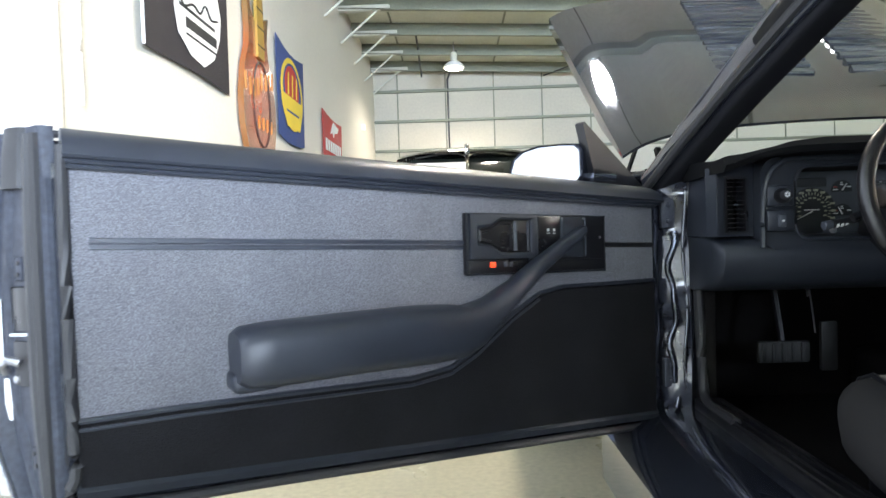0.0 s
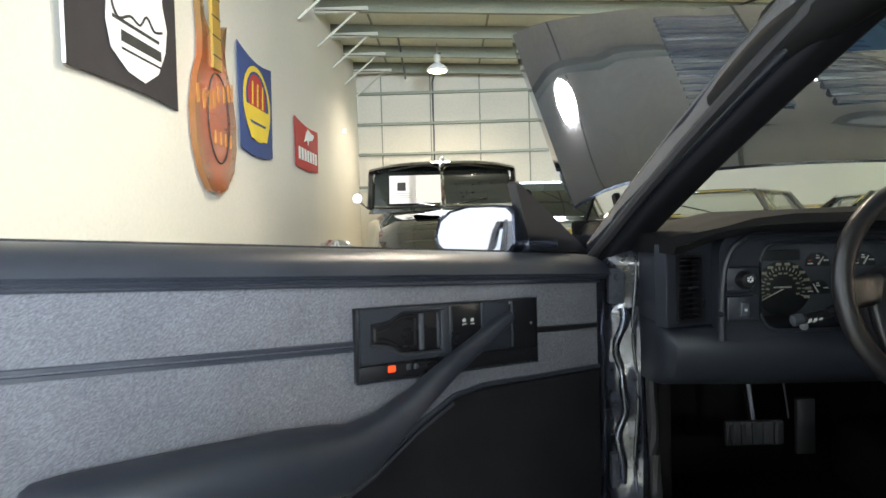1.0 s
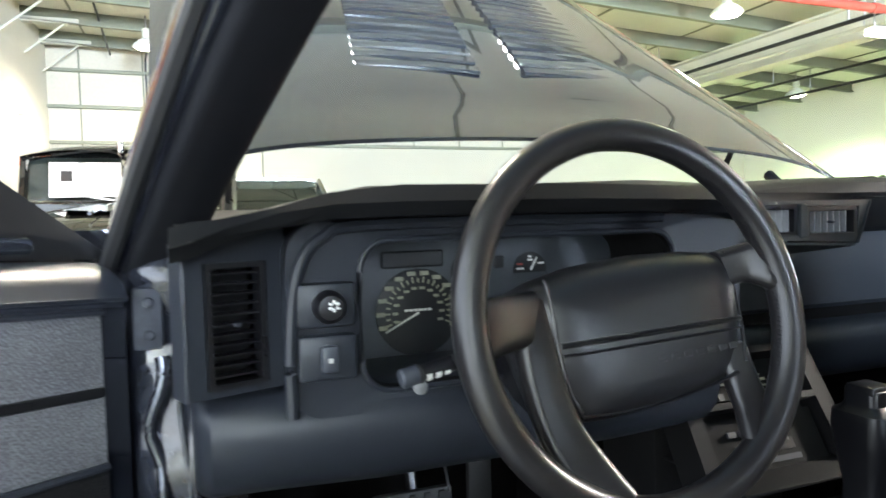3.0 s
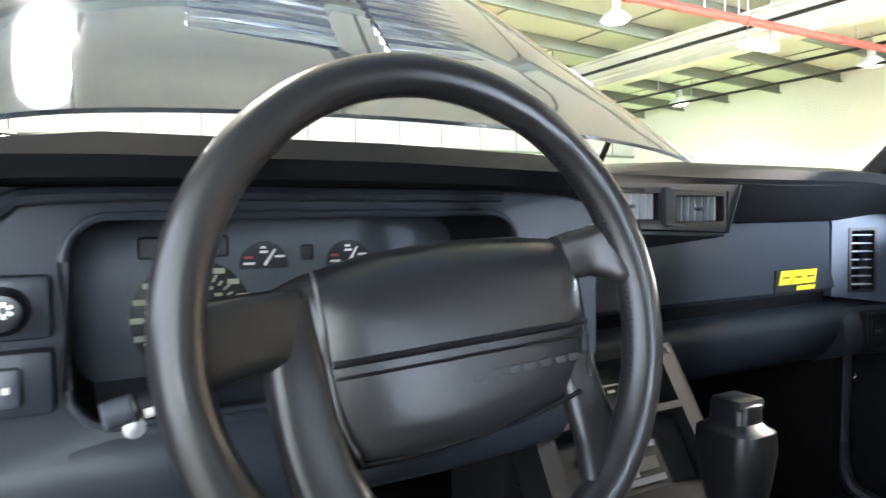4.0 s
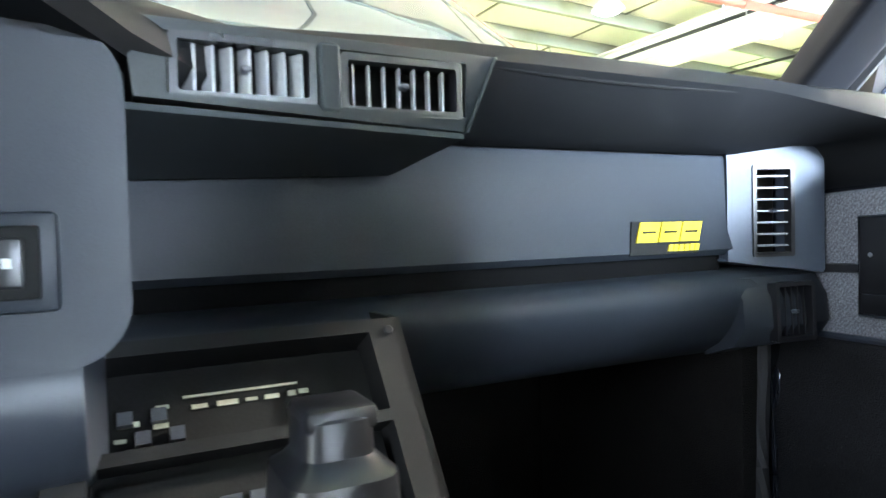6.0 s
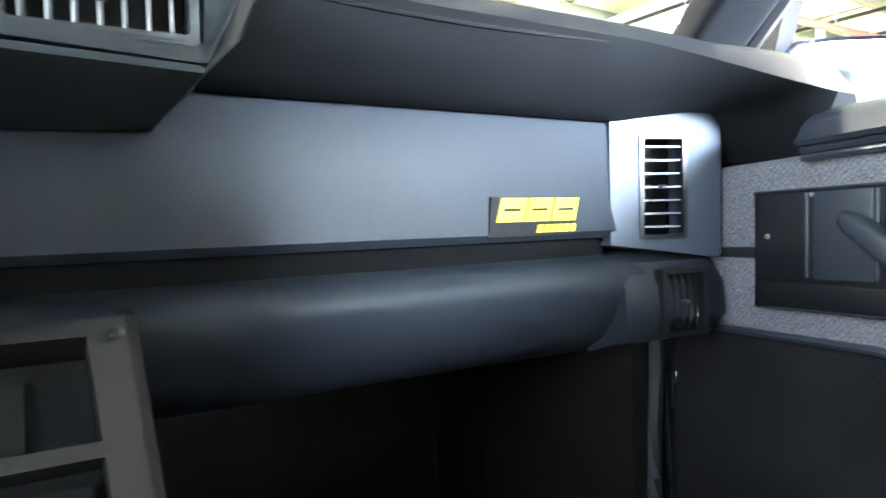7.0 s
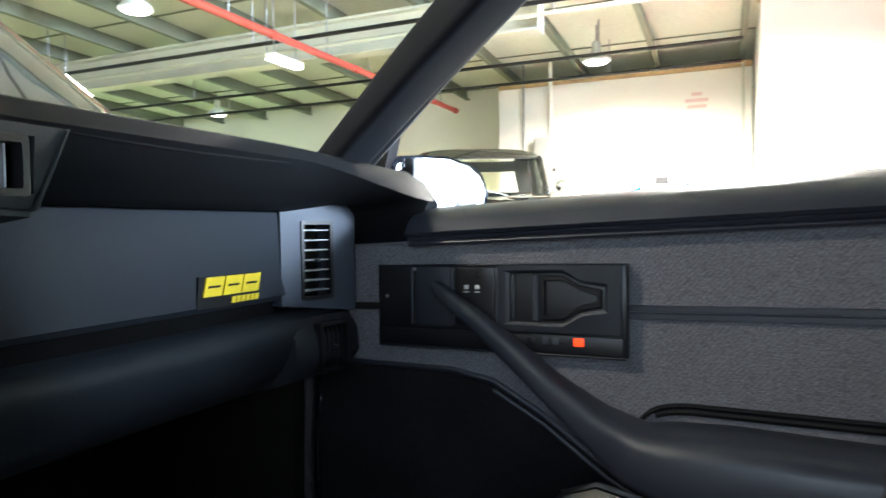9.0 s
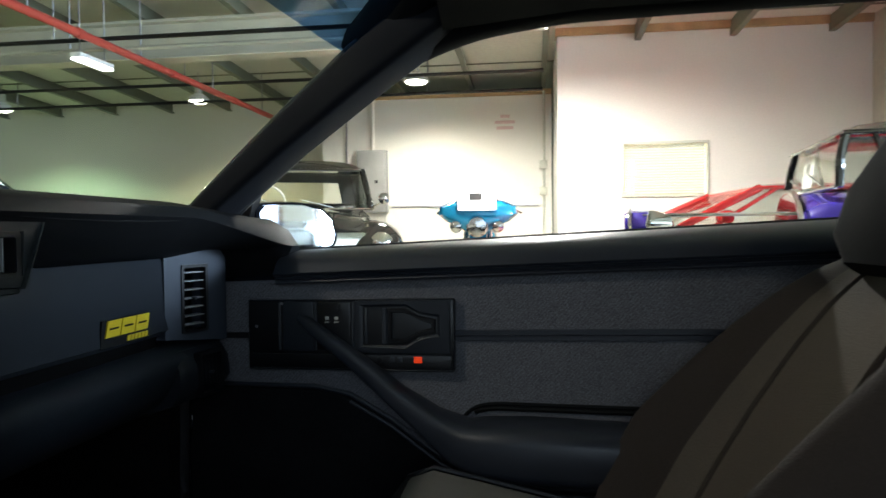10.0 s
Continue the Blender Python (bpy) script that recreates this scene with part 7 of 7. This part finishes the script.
for s in (-1, 1):
    link("front_fender", loft(bmesh.new(), [[Vector((s * (.60 + w * math.cos(q)), y, z + h * math.sin(q))) for q in (math.pi * k / 14 - .6 for k in range(19))] for y, z, h, w in ((1.60, .74, .10, .16), (1.54, .76, .17, .22), (1.35, .78, .22, .26), (1.0, .78, .235, .28), (.6, .76, .225, .27), (.2, .74, .20, .24), (.1, .72, .16, .2))]), OLDBLK, pk, "rounded black fender", m=MT)
    h = link("headlight", lathe(bmesh.new(), [(.001, -.12), (.07, -.10), (.095, -.02), (.10, .0), (.088, .012), (.001, .035)], MT @ Matrix.Translation((s * .62, 1.585, .80)) @ Matrix.Rotation(radians(-90), 4, "X"), 20), CHROME, pk, "round chrome headlight")
    link("side_mirror", lathe(bmesh.new(), [(.001, 0), (.062, 0), (.064, .012), (.035, .035), (.001, .04)], MT @ Matrix.Translation((s * .88, .12, 1.26)) @ Matrix.Rotation(radians(-90), 4, "X"), 16), CHROME, pk, "round chrome mirror")
    link("mirror_arm", tube(bmesh.new(), [(s * .75, .10, 1.16), (s * .87, .12, 1.24)], .009, 6), CHROME, pk, m=MT)
    link("hood_side_trim", tube(bmesh.new(), [(s * .63, .3, 1.07), (s * .57, 1.1, 1.03), (s * .52, 1.46, .95)], .010, 6), CHROME, pk, m=MT)
link("grille", boxm((-.5, 1.50, .62), (.5, 1.56, .90), .02), CHROME, pk, "chrome grille", m=MT)
link("bumper", tube(bmesh.new(), curve_pts([(-.85, 1.60, .55), (-.5, 1.76, .55), (.5, 1.76, .55), (.85, 1.60, .55)], 14), .045, 8, 1.6), CHROME, pk, "chrome bumper", m=MT)
wheels_on(pk, MT, ((-.70, 1.0), (.70, 1.0), (-.70, -2.1), (.70, -2.1)), .36)

# blue touring motorcycle facing the coupe
MM = at_ground(7.75, 1.47, 92)
cy = base("touring_motorcycle", MM.translation, "bright blue touring motorcycle with a wide front fairing", "motorcycle")
fair = [(-.38, .02), (-.36, .10), (-.24, .15), (0, .16), (.24, .15), (.36, .10), (.38, .02), (.30, -.05), (.20, -.09), (.10, -.16), (-.10, -.16), (-.20, -.09), (-.30, -.05)]
link("fairing", loft(bmesh.new(), [[Vector((x * s, .62 + d, 1.04 + z * s)) for x, z in fair] for d, s in ((-.12, 1.0), (.0, 1.0), (.07, .86), (.10, .6))]), BLUP, cy, "bright blue batwing fairing", m=MM)
link("fairing_top", loft(bmesh.new(), [[Vector((x, .60 + d, z)) for x, z in ((-.2, 1.19), (-.12, 1.25), (.12, 1.25), (.2, 1.19), (0, 1.10))] for d in (-.05, .09)]), BLACKP, cy, "black fairing screen", m=MM)
for x, z, r in ((0, .94, .095), (-.20, .94, .055), (.20, .94, .055)):
    link("headlight", lathe(bmesh.new(), [(.001, 0), (r, 0), (r * 1.08, .02), (r * .9, .05), (.001, .06)], MM @ Matrix.Translation((x, .72, z)) @ Matrix.Rotation(radians(-90), 4, "X"), 18), CHROME, cy, "round chrome headlight")
for y, r in ((.85, .30), (-.75, .31)):
    w = link("wheel", lathe(bmesh.new(), [(.001, -.05), (r * .7, -.05), (r, -.045), (r, .045), (r * .7, .05), (.001, .05)], MM @ Matrix.Translation((0, y, r)) @ Matrix.Rotation(radians(90), 4, "Y"), 24), RUBBER, cy, "black tyre")
link("front_mudguard", loft(bmesh.new(), [[Vector((x, .85 + .34 * math.cos(q), .30 + .34 * math.sin(q))) for x in (-.07, 0, .07)] + [Vector((x, .85 + .32 * math.cos(q), .30 + .32 * math.sin(q))) for x in (.07, 0, -.07)] for q in (radians(20 + 14 * k) for k in range(10))]), BLUP, cy, m=MM)
link("tank", loft(bmesh.new(), [[Vector((x * w, y, .82 + z * w)) for x, z in rounded(.36, .22, .09, 4)] for y, w in ((.40, .5), (.3, .9), (.05, 1.0), (-.2, .6))]), BLUP, cy, "blue fuel tank", m=MM)
link("saddle", boxm((-.16, -.75, .68), (.16, -.15, .78), .05, 3), LEATHER, cy, "black saddle", m=MM)
link("engine", boxm((-.2, -.25, .25), (.2, .35, .68), .05, 2), METAL, cy, m=MM)
for s in (-1, 1):
    link("fork", tube(bmesh.new(), [(s * .11, .85, .32), (s * .11, .58, 1.0)], .026, 8), CHROME, cy, m=MM)
    link("handlebar", tube(bmesh.new(), curve_pts([(s * .05, .45, 1.10), (s * .25, .42, 1.14), (s * .42, .28, 1.08)], 8), .014, 8), CHROME, cy, m=MM)
    link("saddlebag", boxm((s * .22 - .1, -.95, .42), (s * .22 + .1, -.4, .72), .05, 3), BLUP, cy, m=MM)
sheet(cy, MM, (.0, .735, 1.20), .36, .22, 10, "white price sheet")

# red coupe and purple hot rod near the office
MC = at_ground(6.55, -.70, 3)
rc = base("red_coupe", MC.translation, "low red coupe with a raked windscreen", "car")
shell(rc, MC, REDP, [(1.9, .60, .32, .62, .02), (1.7, .74, .28, .74, .03), (1.0, .82, .26, .84, .03), (.55, .84, .26, .90, .02), (-.9, .85, .26, .93, 0), (-1.5, .82, .30, .92, .0), (-1.70, .72, .36, .84, 0)])
glazed_cab(rc, MC, REDP, .62, .0, -.95, .74, .58, .91, 1.20, 1.26, .030, BLACKP, CLEAR, REDP)
link("fastback", loft(bmesh.new(), [[Vector((x * w, y, z)) for x, z in ((-1, z0), (-.8, z1), (.8, z1), (1, z0))] for y, w, z0, z1 in ((-.93, .62, .95, 1.21), (-1.3, .66, .92, 1.06), (-1.6, .68, .90, .93))]), REDP, rc, "sloping red rear", m=MC)
for s in (-1, 1):
    link("door_mirror", boxm((s * .88 - .07, .30, .94), (s * .88 + .07, .40, 1.03), .03, 3), REDP, rc, "red door mirror", m=MC)
wheels_on(rc, MC, ((-.72, 1.2), (.72, 1.2), (-.72, -1.2), (.72, -1.2)), .31)

MR = at_ground(4.85, -.58, -8)
ro = base("hot_rod", MR.translation, "purple open-engined vintage hot rod with chrome lamps", "car")
shell(ro, MR, PURP, [(.03, .40, .45, 1.00, .06), (-.02, .44, .40, 1.03, .07), (-.15, .52, .38, 1.05, .05), (-.6, .60, .36, 1.05, 0), (-1.6, .62, .36, 1.03, 0), (-2.1, .50, .40, .90, 0)])
link("firewall", lathe(bmesh.new(), [(.001, 0), (.30, 0), (.34, .03), (.34, .05), (.001, .05)], MR @ Matrix.Translation((0, .02, .78)) @ Matrix.Rotation(radians(-90), 4, "X"), 28), OLDBLK, ro, "glossy black firewall")
link("firewall_hoop", tube(bmesh.new(), [(.36 * math.cos(q), .05, .74 + .36 * math.sin(q)) for q in (math.pi * k / 20 for k in range(21))], .022, 8), CHROME, ro, "chrome firewall hoop", m=MR)
glazed_cab(ro, MR, OLDBLK, -.05, -.09, -1.25, .54, .50, 1.10, 1.37, 1.46, .022, BLACKP, CLEAR, OLDBLK)
link("grille_shell", loft(bmesh.new(), [[Vector((x * s, y, .72 + z * s)) for x, z in ((-.20, -.26), (-.23, .0), (-.22, .20), (-.15, .28), (0, .30), (.15, .28), (.22, .20), (.23, .0), (.20, -.26))] for y, s in ((.78, .92), (.80, 1.0), (.92, 1.0), (.96, .94), (.965, .8))]), PURP, ro, "purple grille shell", m=MR)
link("shell_trim", tube(bmesh.new(), [(x, .93, .72 + z) for x, z in ((-.22, .0), (-.222, .20), (-.15, .285), (0, .305), (.15, .285), (.222, .20), (.22, .0))], .012, 6), CHROME, ro, m=MR)
link("engine", boxm((-.17, .12, .40), (.17, .72, .72), .05, 3), METAL, ro, "bare metal engine block", m=MR)
for k in range(4):
    for s in (-1, 1):
        link("exhaust_pipe", tube(bmesh.new(), curve_pts([(s * .16, .22 + .13 * k, .68), (s * .27, .20 + .13 * k, .66), (s * .32, .10 + .1 * k, .50)], 8), .02, 8), CHROME, ro, m=MR)
link("stay_rod", tube(bmesh.new(), [(-.16, .86, .985), (-.16, .0, .985)], .008, 6), CHROME, ro, "thin chrome stay rod", m=MR)
link("stay_rod", tube(bmesh.new(), [(.16, .86, .985), (.16, .0, .985)], .008, 6), CHROME, ro, "thin chrome stay rod", m=MR)
for s in (-1, 1):
    link("headlight", lathe(bmesh.new(), [(.001, -.12), (.04, -.11), (.075, -.03), (.08, .0), (.07, .012), (.001, .03)], MR @ Matrix.Translation((s * .34, .82, .93)) @ Matrix.Rotation(radians(-90), 4, "X"), 20), CHROME, ro, "round chrome headlight")
    link("lamp_bar", tube(bmesh.new(), [(s * .20, .84, .84), (s * .34, .82, .86)], .012, 6), CHROME, ro, m=MR)
wheels_on(ro, MR, ((-.72, .72), (.72, .72), (-.70, -1.5), (.70, -1.5)), .33)
sheet(ro, MR, (.30, -.115, 1.24), .24, .20, 8, "white price sheet")
